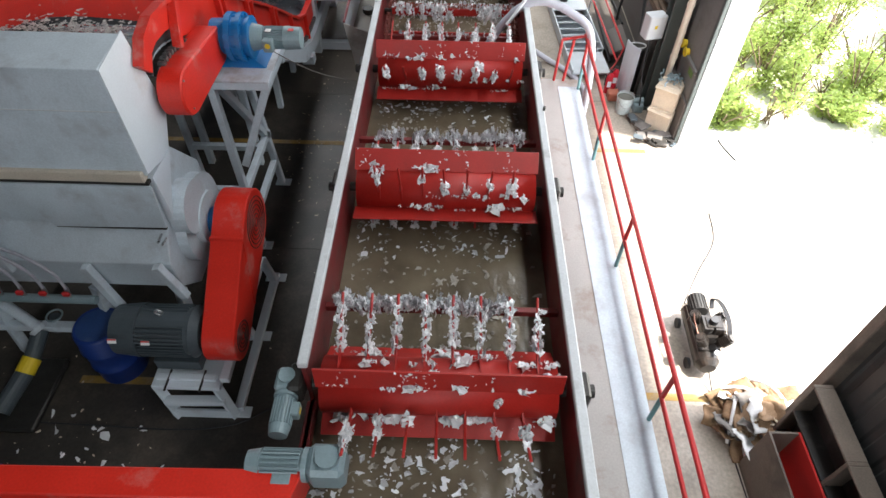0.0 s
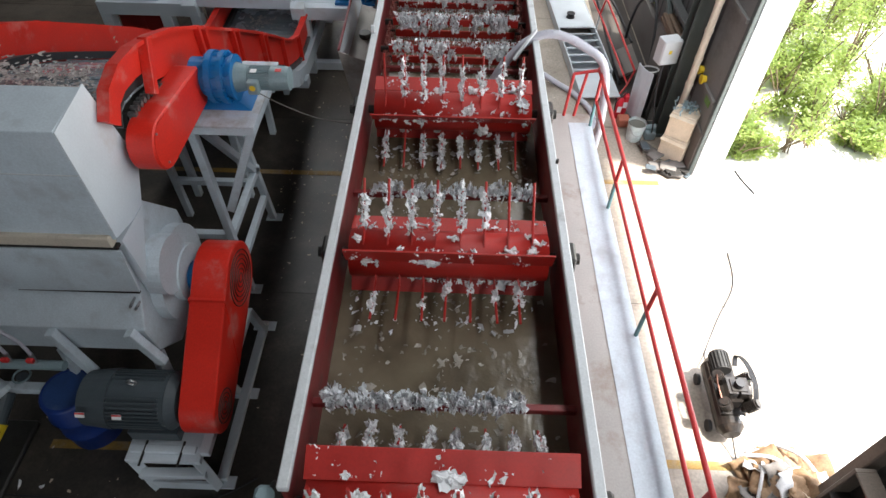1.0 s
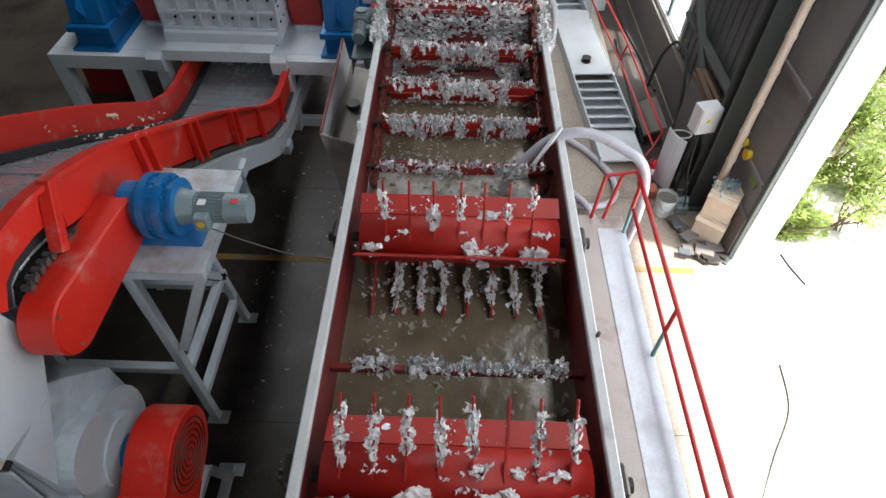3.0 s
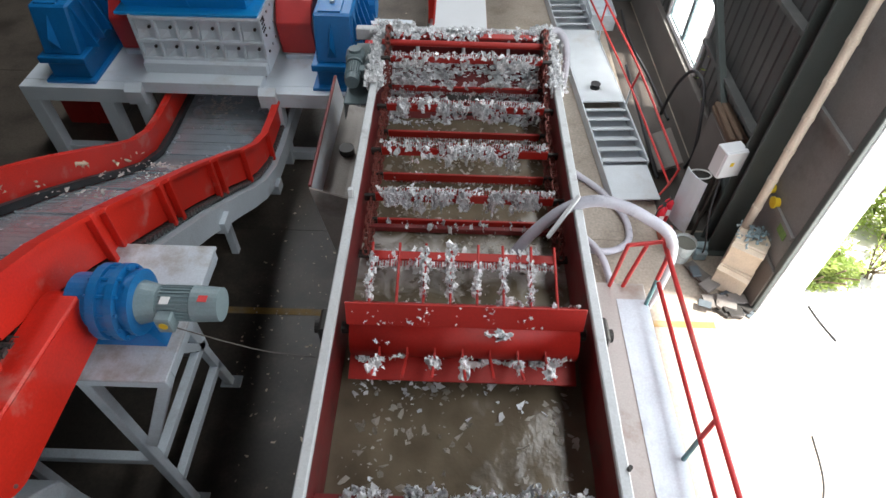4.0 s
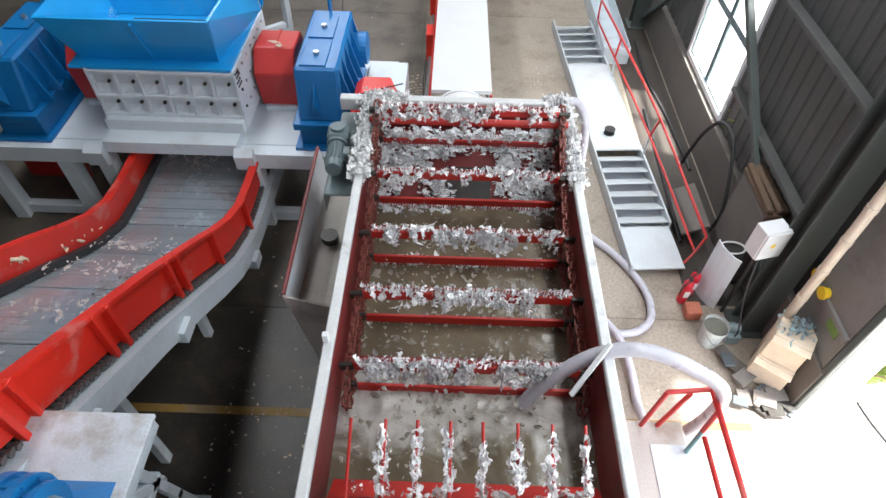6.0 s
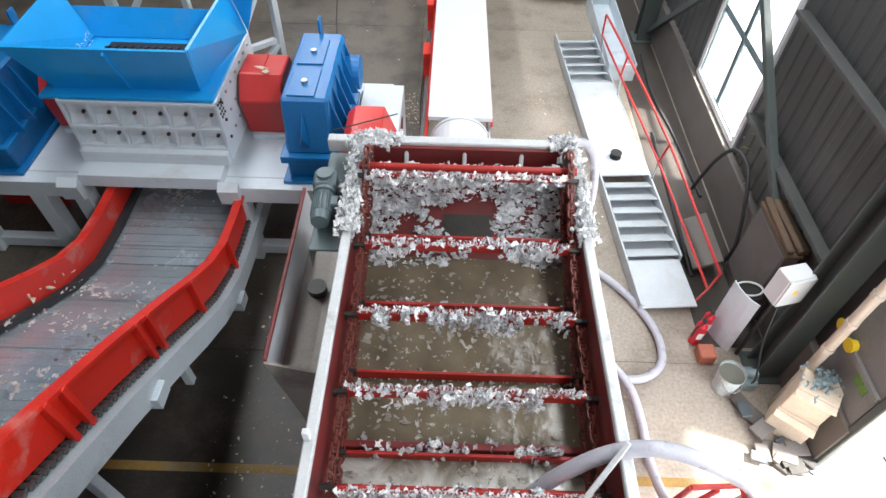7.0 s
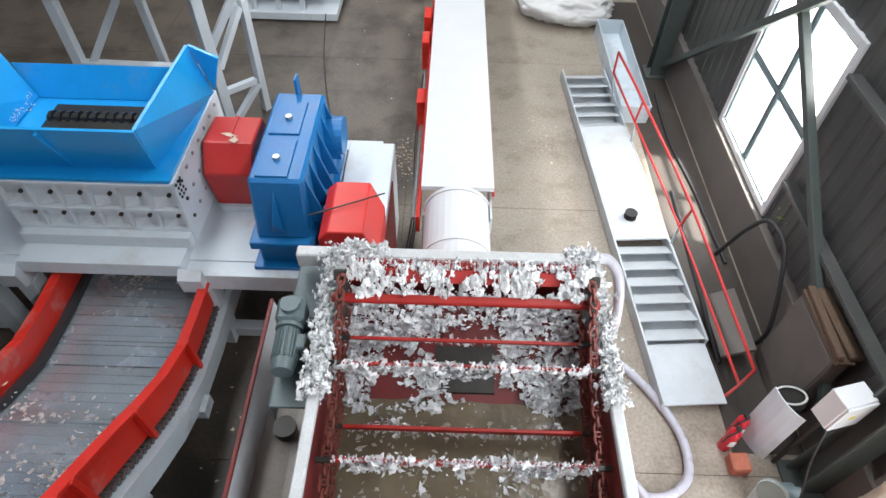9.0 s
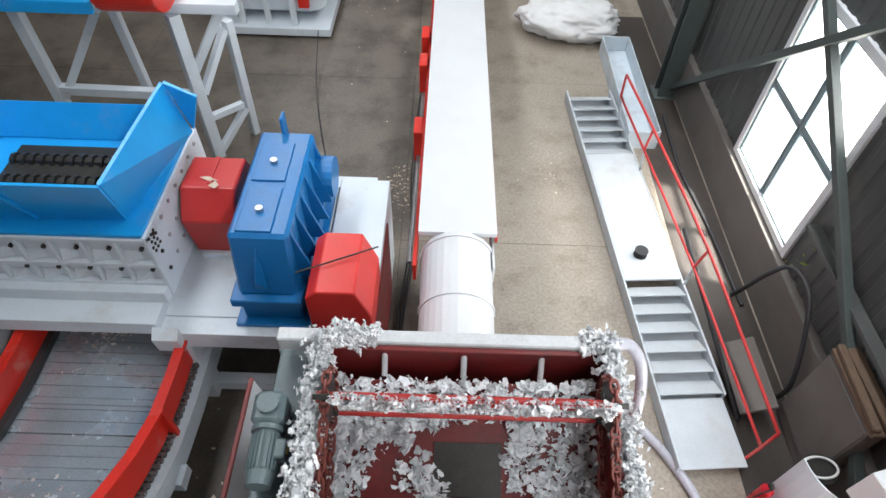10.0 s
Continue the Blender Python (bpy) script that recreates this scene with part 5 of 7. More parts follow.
for y in (3.14, 4.2, 5.17):
    part("foot", box(-2.5, -2.22, y - 0.07, y + 0.07, 0, 0.02), WHITE, bs)
for x in (-3.0, -2.62):
    part("adjust_screw", rod((x, 3.04, 0.67), (x, 3.3, 0.67), 0.012), DARK, bs)

bmtr = thing("crusher_motor", "large dark grey finned electric motor on the stand", "motor", (-3.0, 3.68, 0.8))
MA = (3.55, 1.08)
FIN_TURNS = []
bm = rod((-3.22, *MA), (-2.66, *MA), 0.26, seg=32)
for q in range(40):
    a = 2 * math.pi * q / 40
    if 0.1 < (a / math.pi) % 1 < 0.9:
        FIN_TURNS.append(Matrix.Translation((0, *MA)) @ Matrix.Rotation(a, 4, "X"))
part("motor_case", bm, MOTOR_GREY, bmtr)
for m in FIN_TURNS:
    part("cooling_fin", box(-3.25, -2.72, -0.006, 0.006, 0.255, 0.29, None, 0, m), MOTOR_GREY, bmtr)
part("fan_cover", rod((-3.5, *MA), (-3.22, *MA), 0.27, seg=32, r2=0.3), MOTOR_GREY, bmtr)
part("end_shield", rod((-2.66, *MA), (-2.58, *MA), 0.29, seg=32, r2=0.22), MOTOR_GREY, bmtr)
part("foot", box(-3.15, -2.65, 3.3, 3.8, 0.68, 0.84), MOTOR_GREY, bmtr)
part("lifting_eye", tube([(-2.98, MA[0], MA[1] + 0.28), (-3.02, MA[0], MA[1] + 0.33), (-2.98, MA[0], MA[1] + 0.37), (-2.94, MA[0], MA[1] + 0.33), (-2.98, MA[0], MA[1] + 0.28)], 0.012, seg=6), STEEL, bmtr)
for x, y, z, in ((-3.42, 3.31, 1.21), (-3.08, 3.31, 1.19)):
    lb = box(-0.045, 0.045, -0.003, 0.003, -0.025, 0.025, bevel=0, m=Matrix.Translation((x, y - 0.04, z + 0.06)) @ Matrix.Rotation(radians(-35), 4, "X"))
    pl = part("nameplate", lb, LABEL_WHITE, bmtr)
    lb = box(-0.045, 0.045, -0.004, 0.001, 0.012, 0.026, bevel=0, m=Matrix.Translation((x, y - 0.043, z + 0.06)) @ Matrix.Rotation(radians(-35), 4, "X"))
    part("print_bar", lb, LABEL_RED, pl)

brl = thing("blue_barrel", "dark blue plastic barrel standing by the motor", "barrel", (-3.93, 3.72, 0))
bm = bmesh.new()
prof = [(0.25, 0), (0.28, 0.03), (0.285, 0.28), (0.3, 0.3), (0.285, 0.32), (0.285, 0.58), (0.3, 0.6), (0.285, 0.62), (0.27, 0.86), (0.24, 0.9), (0.22, 0.88)]
for (r0, z0), (r1, z1) in zip(prof, prof[1:]):
    for i in range(24):
        a, b = 2 * math.pi * i / 24, 2 * math.pi * (i + 1) / 24
        bm.faces.new([bm.verts.new((-3.93 + r * math.cos(t), 3.72 + r * math.sin(t), z)) for r, z, t in ((r0, z0, a), (r0, z0, b), (r1, z1, b), (r1, z1, a))])
bmesh.ops.remove_doubles(bm, verts=bm.verts, dist=0.0005)
part("body", bm, DARK_BLUE, brl, smooth=True)
part("lid", rod((-3.93, 3.72, 0.86), (-3.93, 3.72, 0.885), 0.235, seg=24), material("dusty_blue_lid_plastic", (0.02, 0.055, 0.17), 0.55, var=0.2, scale=6, stain=(0.09, 0.12, 0.19), stain_amount=0.3), brl, "dusty blue lid")

pu = thing("drain_pump", "grey drain pump with a yellow band on the floor", "pump", (-4.9, 3.3, 0))
part("base", box(-5.2, -4.62, 2.8, 3.75, 0.0, 0.08, bevel=0.02), DARK, pu)
part("pipe", tube([(-6.2, 4.4, 1.6), (-5.4, 4.1, 1.0), (-4.82, 3.87, 0.56)], 0.065, steps=4, seg=14), GREY, pu, smooth=True)
part("flange", rod((-4.83, 3.875, 0.57), (-4.79, 3.855, 0.53), 0.115, seg=18), GREY, pu)
part("casing", rod((-4.8, 3.86, 0.53), (-4.85, 3.56, 0.36), 0.09, seg=16), MOTOR_GREY, pu)
part("band", rod((-4.85, 3.57, 0.36), (-4.89, 3.4, 0.3), 0.105, seg=18), SIGN_YELLOW, pu, "yellow band with lettering bars")
part("motor", rod((-4.89, 3.4, 0.3), (-5.0, 2.95, 0.2), 0.1, seg=16), MOTOR_GREY, pu)
part("valve", rod((-4.7, 3.95, 0.4), (-4.66, 4.0, 0.62), 0.06, seg=12), MOTOR_GREY, pu)
part("valve_wheel", tube([(-4.66 + 0.09 * math.cos(0.5 * i), 4.0 + 0.09 * math.sin(0.5 * i), 0.63) for i in range(14)], 0.012, seg=6, steps=1), DRIVE_GREY, pu)

nc = thing("feed_conveyor", "red-sided belt conveyor crossing before the tank", "conveyor", (-2.5, 1.2, 0))
part("side_wall", hull([(-5.0, 1.36, 2.8), (-0.84, 1.42, 2.8), (-0.9, 1.22, 2.8), (-5.0, 1.2, 2.8), (-5.0, 1.36, 2.5), (-0.84, 1.42, 2.5), (-0.9, 1.22, 2.5), (-5.0, 1.2, 2.5)], bevel=0.01), RED, nc)
part("belt", box(-5.0, -0.95, 0.3, 1.19, 2.66, 2.7), RUBBER, nc)
part("side_wall", box(-5.0, -0.95, 0.1, 0.28, 2.5, 2.8), RED, nc)
for x in (-1.2, -4.5):
    for y in (0.2, 1.3):
        part("leg", box(x - 0.05, x + 0.05, y - 0.05, y + 0.05, 0, 2.5), GREY, nc)

# ---- shredder ----
FZ = 1.35
fr = thing("machine_table", "white welded steel frame under the shredder", "machine frame", (-4, 12, 0))
for p0, p1 in (((-6.5, 11.2, FZ - 0.12), (-4.66, 11.2, FZ - 0.12)), ((-2.92, 11.2, FZ - 0.12), (-1.5, 11.2, FZ - 0.12)), ((-6.4, 13.3, FZ - 0.12), (-1.0, 13.3, FZ - 0.12))):
    part("beam", beam(p0, p1, 0.2, 0.24), WHITE, fr)
part("front_plate", box(-4.66, -2.92, 11.12, 11.45, FZ - 0.06, FZ + 0.12), WHITE, fr)
part("deck_plate", box(-6.5, -4.6, 11.31, 13.2, FZ - 0.1, FZ), WHITE, fr)
part("deck_plate", box(-2.95, -1.45, 11.31, 13.2, FZ - 0.1, FZ), WHITE, fr)
for x in (-6.4, -5.3, -4.75, -2.78, -1.7):
    for y in (11.2, 13.2):
        part("leg", beam((x, y, FZ - 0.24), (x, y, 0), 0.2, 0.2), WHITE, fr)
for x0, x1 in ((-6.4, -5.3), (-5.3, -4.75), (-2.78, -1.7)):
    part("tie_beam", beam((x0, 11.25, 0.12), (x1, 11.25, 0.12), 0.14, 0.16), WHITE, fr)
part("gusset", prism([(11.1, FZ - 0.24), (11.1, FZ + 0.1), (11.0, FZ + 0.02), (11.02, FZ - 0.2)], "x", -2.95, -2.7), WHITE, fr)
part("gusset", prism([(11.1, FZ - 0.24), (11.1, FZ + 0.1), (11.0, FZ + 0.02), (11.02, FZ - 0.2)], "x", -4.9, -4.65), WHITE, fr)

pn = thing("red_screen", "dark red sheet guard standing under the machine frame", "machine guard", (-6.2, 12.0, 0))
part("panel", box(-6.7, -5.75, 12.0, 12.03, 0.02, 0.95, bevel=0.004), GUARD_RED, pn)
part("panel_rib", box(-6.25, -6.2, 11.97, 11.999, 0.02, 0.95, bevel=0.003), GUARD_RED, pn)
sh = thing("shredder", "white shredder box with ribbed bolted side walls", "shredder", (-3.75, 12.2, FZ))
SX0, SX1, SY0, SY1, SZ0, SZ1 = -4.66, -2.86, 11.47, 13.05, FZ + 0.12, 2.32
part("box", box(SX0 + 0.02, SX1 - 0.02, SY0 + 0.06, SY1, SZ0, SZ1 - 0.02), WHITE, sh)
part("base_step", box(SX0, SX1, SY0 - 0.1, SY0 + 0.05, SZ0, SZ0 + 0.16), WHITE, sh)
for i in range(7):
    x = SX0 + (SX1 - SX0) * i / 6
    part("rib", box(x - 0.022, x + 0.022, SY0, SY0 + 0.058, SZ0 + 0.161, SZ1 - 0.06), WHITE, sh)
for z in (SZ0 + 0.17, SZ0 + 0.45, SZ1 - 0.05):
    part("rib", box(SX0 - 0.02, SX1 + 0.02, SY0 - 0.006, SY0 + 0.056, z - 0.02, z + 0.03), WHITE, sh)
for i in range(6):
    for z in (SZ0 + 0.25, SZ0 + 0.55):
        x = SX0 + (SX1 - SX0) * (i + 0.5) / 6
        part("bolt", rod((x + 0.06, SY0 + 0.06, z + 0.1), (x + 0.06, SY0 + 0.03, z + 0.1), 0.022, seg=8), DARK, sh)
        part("gusset", hull([(x - 0.12, SY0 + 0.05, z - 0.06), (x - 0.12, SY0, z - 0.06), (x + 0.02, SY0 + 0.058, z + 0.06), (x - 0.12, SY0 + 0.058, z + 0.06), (x + 0.02, SY0 + 0.058, z - 0.06)]), WHITE, sh)
part("side_plate", box(SX1 - 0.02, SX1 + 0.02, SY0, SY1, SZ0, SZ1), WHITE, sh)
part("side_plate", box(SX0 - 0.02, SX0 + 0.02, SY0, SY1, SZ0, SZ1), WHITE, sh)
g = random.Random(3)
for i in range(7):
    for q in range(3):
        part("bolt", rod((SX1 + 0.02, SY0 + 0.14 + 0.21 * i, SZ1 - 0.08 - 0.25 * q), (SX1 + 0.038, SY0 + 0.14 + 0.21 * i, SZ1 - 0.08 - 0.25 * q), 0.02, seg=8), DARK if i < 1 else STEEL, sh)
for i in range(3):
    for q in range(4):
        y, z = SY0 + 0.05 + 0.055 * i + 0.02 * (q % 2), SZ1 - 0.06 - 0.06 * q
        part("bolt_hole", rod((SX1 + 0.021, y, z), (SX1 + 0.03, y, z), 0.017, seg=8), DARK, sh)
hp = thing("feed_hopper", "bright blue flared feed hopper on the shredder", "hopper", (-3.75, 12.2, 2.33))
HB = (-4.75, -3.05, 11.68, 12.75)
HT = (-5.15, -2.6, 11.44, 13.0)
HZ0, HZ1 = 2.36, 3.0


def slab(a, b, thick=0.025):
    """A bent sheet between two edges given as point pairs."""
    (p, q), (r, s) = a, b
    p, q, r, s = map(Vector, (p, q, r, s))
    n = (q - p).cross(r - p).normalized() * thick
    return hull([p, q, r, s, p + n, q + n, r + n, s + n])


part("flange", box(SX0 - 0.2, SX1 - 0.005, SY0 + 0.01, SY1 - 0.05, SZ1 - 0.015, SZ1 + 0.03), BLUE, hp)
part("front_sheet", slab(((HB[0], HB[2], HZ0), (HB[1], HB[2], HZ0)), ((-4.95, HT[2], HZ1), (-2.95, HT[2], HZ1))), BLUE, hp)
part("back_sheet", slab(((HB[0], HB[3], HZ0), (HB[1], HB[3], HZ0)), ((-4.95, 12.92, 2.68), (-2.95, 12.92, 2.68)), -0.025), BLUE, hp)
part("side_sheet", slab(((HB[1], HB[2], HZ0), (-2.78, 12.85, 2.42)), ((-2.94, HT[2], HZ1), (-2.93, 12.9, 2.96)), -0.03), BLUE, hp)
part("side_sheet", slab(((HB[0], HB[2], HZ0), (HB[0], HB[3], HZ0)), ((-4.95, HT[2], HZ1), (-5.05, 12.9, 2.96)), 0.03), BLUE, hp)
part("stiffener", beam((-3.85, 11.66, HZ0), (-3.85, 11.42, HZ1 - 0.05), 0.03, 0.06), BLUE, hp)
part("end_flange", hull([(-2.93, 12.9, 2.96), (-2.6, 12.8, 2.88), (-2.78, 12.88, 2.42), (-2.93, 12.94, 2.96), (-2.6, 12.84, 2.88), (-2.78, 12.92, 2.42)]), BLUE, hp)
part("throat", box(-4.45, -3.25, 11.8, 12.62, 2.362, 2.37, bevel=0), DARK, hp)
for q in range(2):
    bm = bmesh.new()
    y = 12.1 + 0.3 * q
    for i in range(24):
        x = -4.4 + 1.1 * i / 23
        part("cutter_disc", rod((x - 0.018, y, 2.36), (x + 0.018, y, 2.36), 0.08 if (i + q) % 2 else 0.055, None, 8), DARK, hp)
    part("cutter_shaft", rod((-4.45, y, 2.36), (-3.25, y, 2.36), 0.04), DARK, hp)


def red_coupling(x0, x1, label):
    t = thing("coupling_guard", label, "machine guard", ((x0 + x1) / 2, 12.3, FZ))
    part("case", prism([(12.1, 1.42), (12.6, 1.42), (12.85, 1.9), (12.72, 2.2), (12.25, 2.22), (12.02, 1.95)], "x", x0, x1, bevel=0.015), GUARD_RED, t)
    part("seam_strip", box((x0 + x1) / 2 - 0.02, (x0 + x1) / 2 + 0.02, 12.3, 12.7, 2.21, 2.225, bevel=0), GUARD_RED, t)
    part("base_foot", box(x0 + 0.05, x1 - 0.05, 12.05, 12.65, FZ, 1.42), WHITE, t)
    return t


red_coupling(-2.8, -2.26, "red coupling guard between shredder and gearbox")
red_coupling(-5.3, -4.76, "red coupling guard between shredder and gearbox")


g = random.Random(61)
scraps("hopper_scrap", [(g.gauss(-4.72, 0.05), g.uniform(12.2, 12.72), 2.43 + 0.04 * g.random()) for _ in range(70)], None, "white film scraps stuck inside the blue hopper", WHITE_SCRAP, False, 0.008, 0.022, rg=g)["category"] = "scraps"
scraps("torn_paper", [(-2.52, 12.35, 2.235), (-2.46, 12.3, 2.235)], None, "torn tan paper lying on the red coupling guard", CARTON, True, 0.06, 0.09, rg=g)["category"] = "paper"


def big_gearbox(xc, label):
    t = thing("shredder_gearbox", label, "gearbox", (xc, 12.2, FZ))
    bm = prism([(11.3, 1.75), (11.46, 2.42), (12.9, 2.42), (13.05, 1.75)], "x", xc - 0.27, xc + 0.27, bevel=0.03)
    part("upper_case", bm, GEAR_BLUE, t)
    part("flange", box(xc - 0.34, xc + 0.34, 11.22, 13.12, 1.66, 1.76, bevel=0.01), GEAR_BLUE, t)
    part("lower_case", box(xc - 0.29, xc + 0.29, 11.3, 13.05, FZ + 0.03, 1.655, bevel=0.02), GEAR_BLUE, t)
    part("foot", box(xc - 0.36, xc + 0.36, 11.2, 13.12, FZ + 0.001, FZ + 0.05), GEAR_BLUE, t)
    for y in (11.75, 12.4):
        part("cover_plate", box(xc - 0.2, xc + 0.12, y - 0.25, y + 0.3, 2.42, 2.44), GEAR_BLUE, t)
        part("breather", rod((xc - 0.03, y, 2.44), (xc - 0.03, y, 2.48), 0.035, seg=10), STEEL, t)
    for i in range(6):
        y = 11.55 + 0.25 * i
        part("rib", hull([(xc + 0.27, y - 0.014, 2.38), (xc + 0.27, y + 0.014, 2.38), (xc + 0.44, y - 0.014, 1.77), (xc + 0.44, y + 0.014, 1.77), (xc + 0.27, y - 0.014, 1.77), (xc + 0.27, y + 0.014, 1.77)]), GEAR_BLUE, t)
    part("lifting_fin", hull([(xc - 0.1, 11.3, 1.85), (xc + 0.03, 11.3, 1.85), (xc - 0.035, 11.22, 2.05), (xc - 0.035, 11.42, 2.3), (xc - 0.02, 11.42, 2.3)]), GEAR_BLUE, t)
    part("lifting_fin", box(xc - 0.05, xc - 0.02, 12.86, 13.0, 2.3, 2.6), GEAR_BLUE, t)
    part("bearing_cap", rod((xc + 0.27, 12.75, 1.95), (xc + 0.46, 12.75, 1.95), 0.22, seg=20), GEAR_BLUE, t)
    return t


big_gearbox(-1.82, "blue cast gearbox with triangular ribs beside the shredder")
big_gearbox(-5.75, "blue cast gearbox with triangular ribs beside the shredder")
mb = thing("plinth_cabinet", "white motor base cabinet with red side panel", "machine base", (-1.2, 12.3, 0))
part("cabinet", box(-1.42, -0.84, 11.28, 13.3, 0.0, 1.4, bevel=0.01), WHITE, mb)
part("side_panel", box(-0.838, -0.82, 11.35, 12.7, 0.1, 1.3), TANK_RED, mb)
rb = thing("belt_cover", "red angular belt cover on the motor base", "machine guard", (-1.1, 11.5, 1.4))
part("case", prism([(-1.4, 1.41), (-1.4, 2.0), (-1.3, 2.1), (-0.95, 2.1), (-0.82, 1.75), (-0.82, 1.41)], "y", 11.1, 11.82, bevel=0.012), material("bright_red_cover", (0.62, 0.035, 0.03), 0.35, var=0.1, scale=4), rb)
part("rod", rod((-1.5, 11.3, 2.12), (-0.78, 11.62, 2.14), 0.008), DARK, rb)

# far steel stand and far machine
ff = thing("far_conveyor_stand", "white welded stand of the shredder feed conveyor", "machine stand", (-5, 15.5, 0))
for p0, p1, w in (((-3.77, 15.22, 0), (-3.75, 15.2, 2.4), 0.16), ((-3.33, 15.82, 0), (-3.3, 15.8, 2.0), 0.12), ((-5.88, 15.3, 0), (-5.85, 15.3, 2.4), 0.15), ((-4.85, 15.9, 0), (-4.85, 15.8, 2.2), 0.12), ((-5.8, 15.3, 1.12), (-3.85, 15.25, 1.12), 0.13), ((-3.72, 15.3, 0.7), (-3.38, 15.75, 0.62), 0.1), ((-5.78, 15.3, 1.0), (-4.9, 15.5, 2.25), 0.11), ((-3.7, 15.25, 1.55), (-3.2, 15.4, 2.35), 0.11), ((-3.7, 15.25, 1.15), (-3.35, 15.75, 1.9), 0.1), ((-6.8, 15.25, 2.48), (-2.9, 15.25, 2.48), 0.14), ((-6.8, 15.85, 2.48), (-2.9, 15.85, 2.48), 0.14), ((-3.35, 15.75, 0.55), (-3.75, 15.25, 0.05), 0.1)):
    part("stand_beam", beam(p0, p1, w, w), WHITE, ff)
part("conveyor_bed", box(-7.2, -4.6, 15.0, 16.3, 2.56, 2.66), GREY, ff)
part("bed_edge", box(-7.2, -4.6, 14.93, 14.995, 2.5, 2.66), BLUE, ff, "blue edge channel")
rc = thing("far_chain_guard", "red rounded chain guard high on the far stand", "machine guard", (-4.0, 15.3, 2.5))
part("case", stadium_case((15.7, 3.05), 0.4, (15.05, 2.97), 0.42, -4.4, -3.65), RED, rc)
fm = thing("far_machine", "white low machine with rounded end far down the hall", "machine", (-3.3, 19, 0))
part("body", box(-4.6, -2.85, 19.1, 21.0, 0.35, 1.1, bevel=0.05), WHITE, fm)
part("base", box(-4.8, -2.5, 18.75, 21.1, 0.05, 0.2), WHITE, fm)
part("foot", box(-4.7, -4.5, 18.85, 20.9, 0.0, 0.049), WHITE, fm)
part("foot", box(-2.85, -2.65, 18.85, 20.9, 0.0, 0.049), WHITE, fm)
part("end_cap", rod((-2.85, 19.1, 0.72), (-2.85, 21.0, 0.72), 0.32, seg=24), WHITE, fm, smooth=False)
for x in (-4.2, -3.7, -3.2):
    part("frame_post", box(x - 0.05, x + 0.05, 18.85, 18.95, 0.2, 1.0), WHITE, fm)
part("frame_bar", box(-4.6, -2.9, 18.84, 18.96, 1.0, 1.1), WHITE, fm)
part("red_cover", box(-3.1, -2.9, 18.98, 19.09, 0.5, 1.1), RED, fm, "small red cover")

# ---- covered conveyor behind the tank ----
cc = thing("covered_conveyor", "long white covered belt conveyor leading away", "conveyor", (0, 16, 0))
part("drum_cover", prism([(-0.4 + 0, 1.0)] + [(-0.02 - 0.385 * math.cos(math.pi * i / 16), 1.25 + 0.385 * math.sin(math.pi * i / 16)) for i in range(17)] + [(0.38, 1.0)], "y", 10.7, 12.3), COVER_WHITE, cc)
for y in (10.75, 11.5, 12.25):
    part("cover_band", prism([(-0.02 - 0.4 * math.cos(math.pi * i / 16), 1.25 + 0.4 * math.sin(math.pi * i / 16)) for i in range(17)] + [(-0.02 - 0.38 * math.cos(math.pi * i / 16), 1.25 + 0.38 * math.sin(math.pi * i / 16)) for i in range(16, -1, -1)], "y", y - 0.02, y + 0.02), COVER_WHITE, cc)
part("cover", prism([(12.31, 1.6), (12.31, 1.54), (24, 0.9), (24, 0.96)], "x", -0.45, 0.4), COVER_WHITE, cc)
part("cover_edge", prism([(12.31, 1.53), (12.31, 1.46), (24, 0.82), (24, 0.89)], "x", 0.385, 0.41), RED, cc)
part("side_frame", prism([(12.0, 1.4), (12.0, 1.15), (24, 0.5), (24, 0.75)], "x", -0.5, -0.46), RED, cc)
part("side_frame", prism([(12.0, 1.4), (12.0, 1.15), (24, 0.5), (24, 0.75)], "x", 0.36, 0.384), COVER_WHITE, cc)
for y, w in ((16.0, 0.12), (16.8, 0.12), (14.4, 0.08), (19, 0.12)):
    part("bracket", box(-0.62, -0.5, y, y + 0.35, 0.75, 1.25), RED, cc)
for y in (12.6, 15.0, 18, 21, 23.5):
    for x in (-0.42, 0.36):
        part("leg", box(x - 0.04, x + 0.04, y - 0.04, y + 0.04, 0, 0.85), RIM, cc)
part("side_pipe", tube([(-0.56, 12.4, 0.95), (-0.56, 14, 0.85), (-0.56, 17, 0.7)], 0.03, steps=3), STEEL, cc)
for q, dx in ((0, 0.0), (1, 0.035), (2, -0.04)):
    cb = thing("floor_cable", "black cables lying along the conveyor", "cable", (-0.65 + dx, 13, 0))
    part("cable", tube([(-0.72 + dx, 11.2, 0.012), (-0.68 + dx, 12.3, 0.012), (-0.6 + dx, 13.6, 0.012), (-0.66 + dx, 15, 0.012), (-0.62 + dx, 17, 0.012)], 0.011, seg=6), RUBBER, cb)

# ---- stair and platform unit lying by the east wall ----
ST = Matrix.Translation((2.39, 10.38, 0)) @ Matrix.Rotation(radians(3.9), 4, "Z")


def st(bm):
    bmesh.ops.transform(bm, matrix=ST, verts=bm.verts)
    return bm


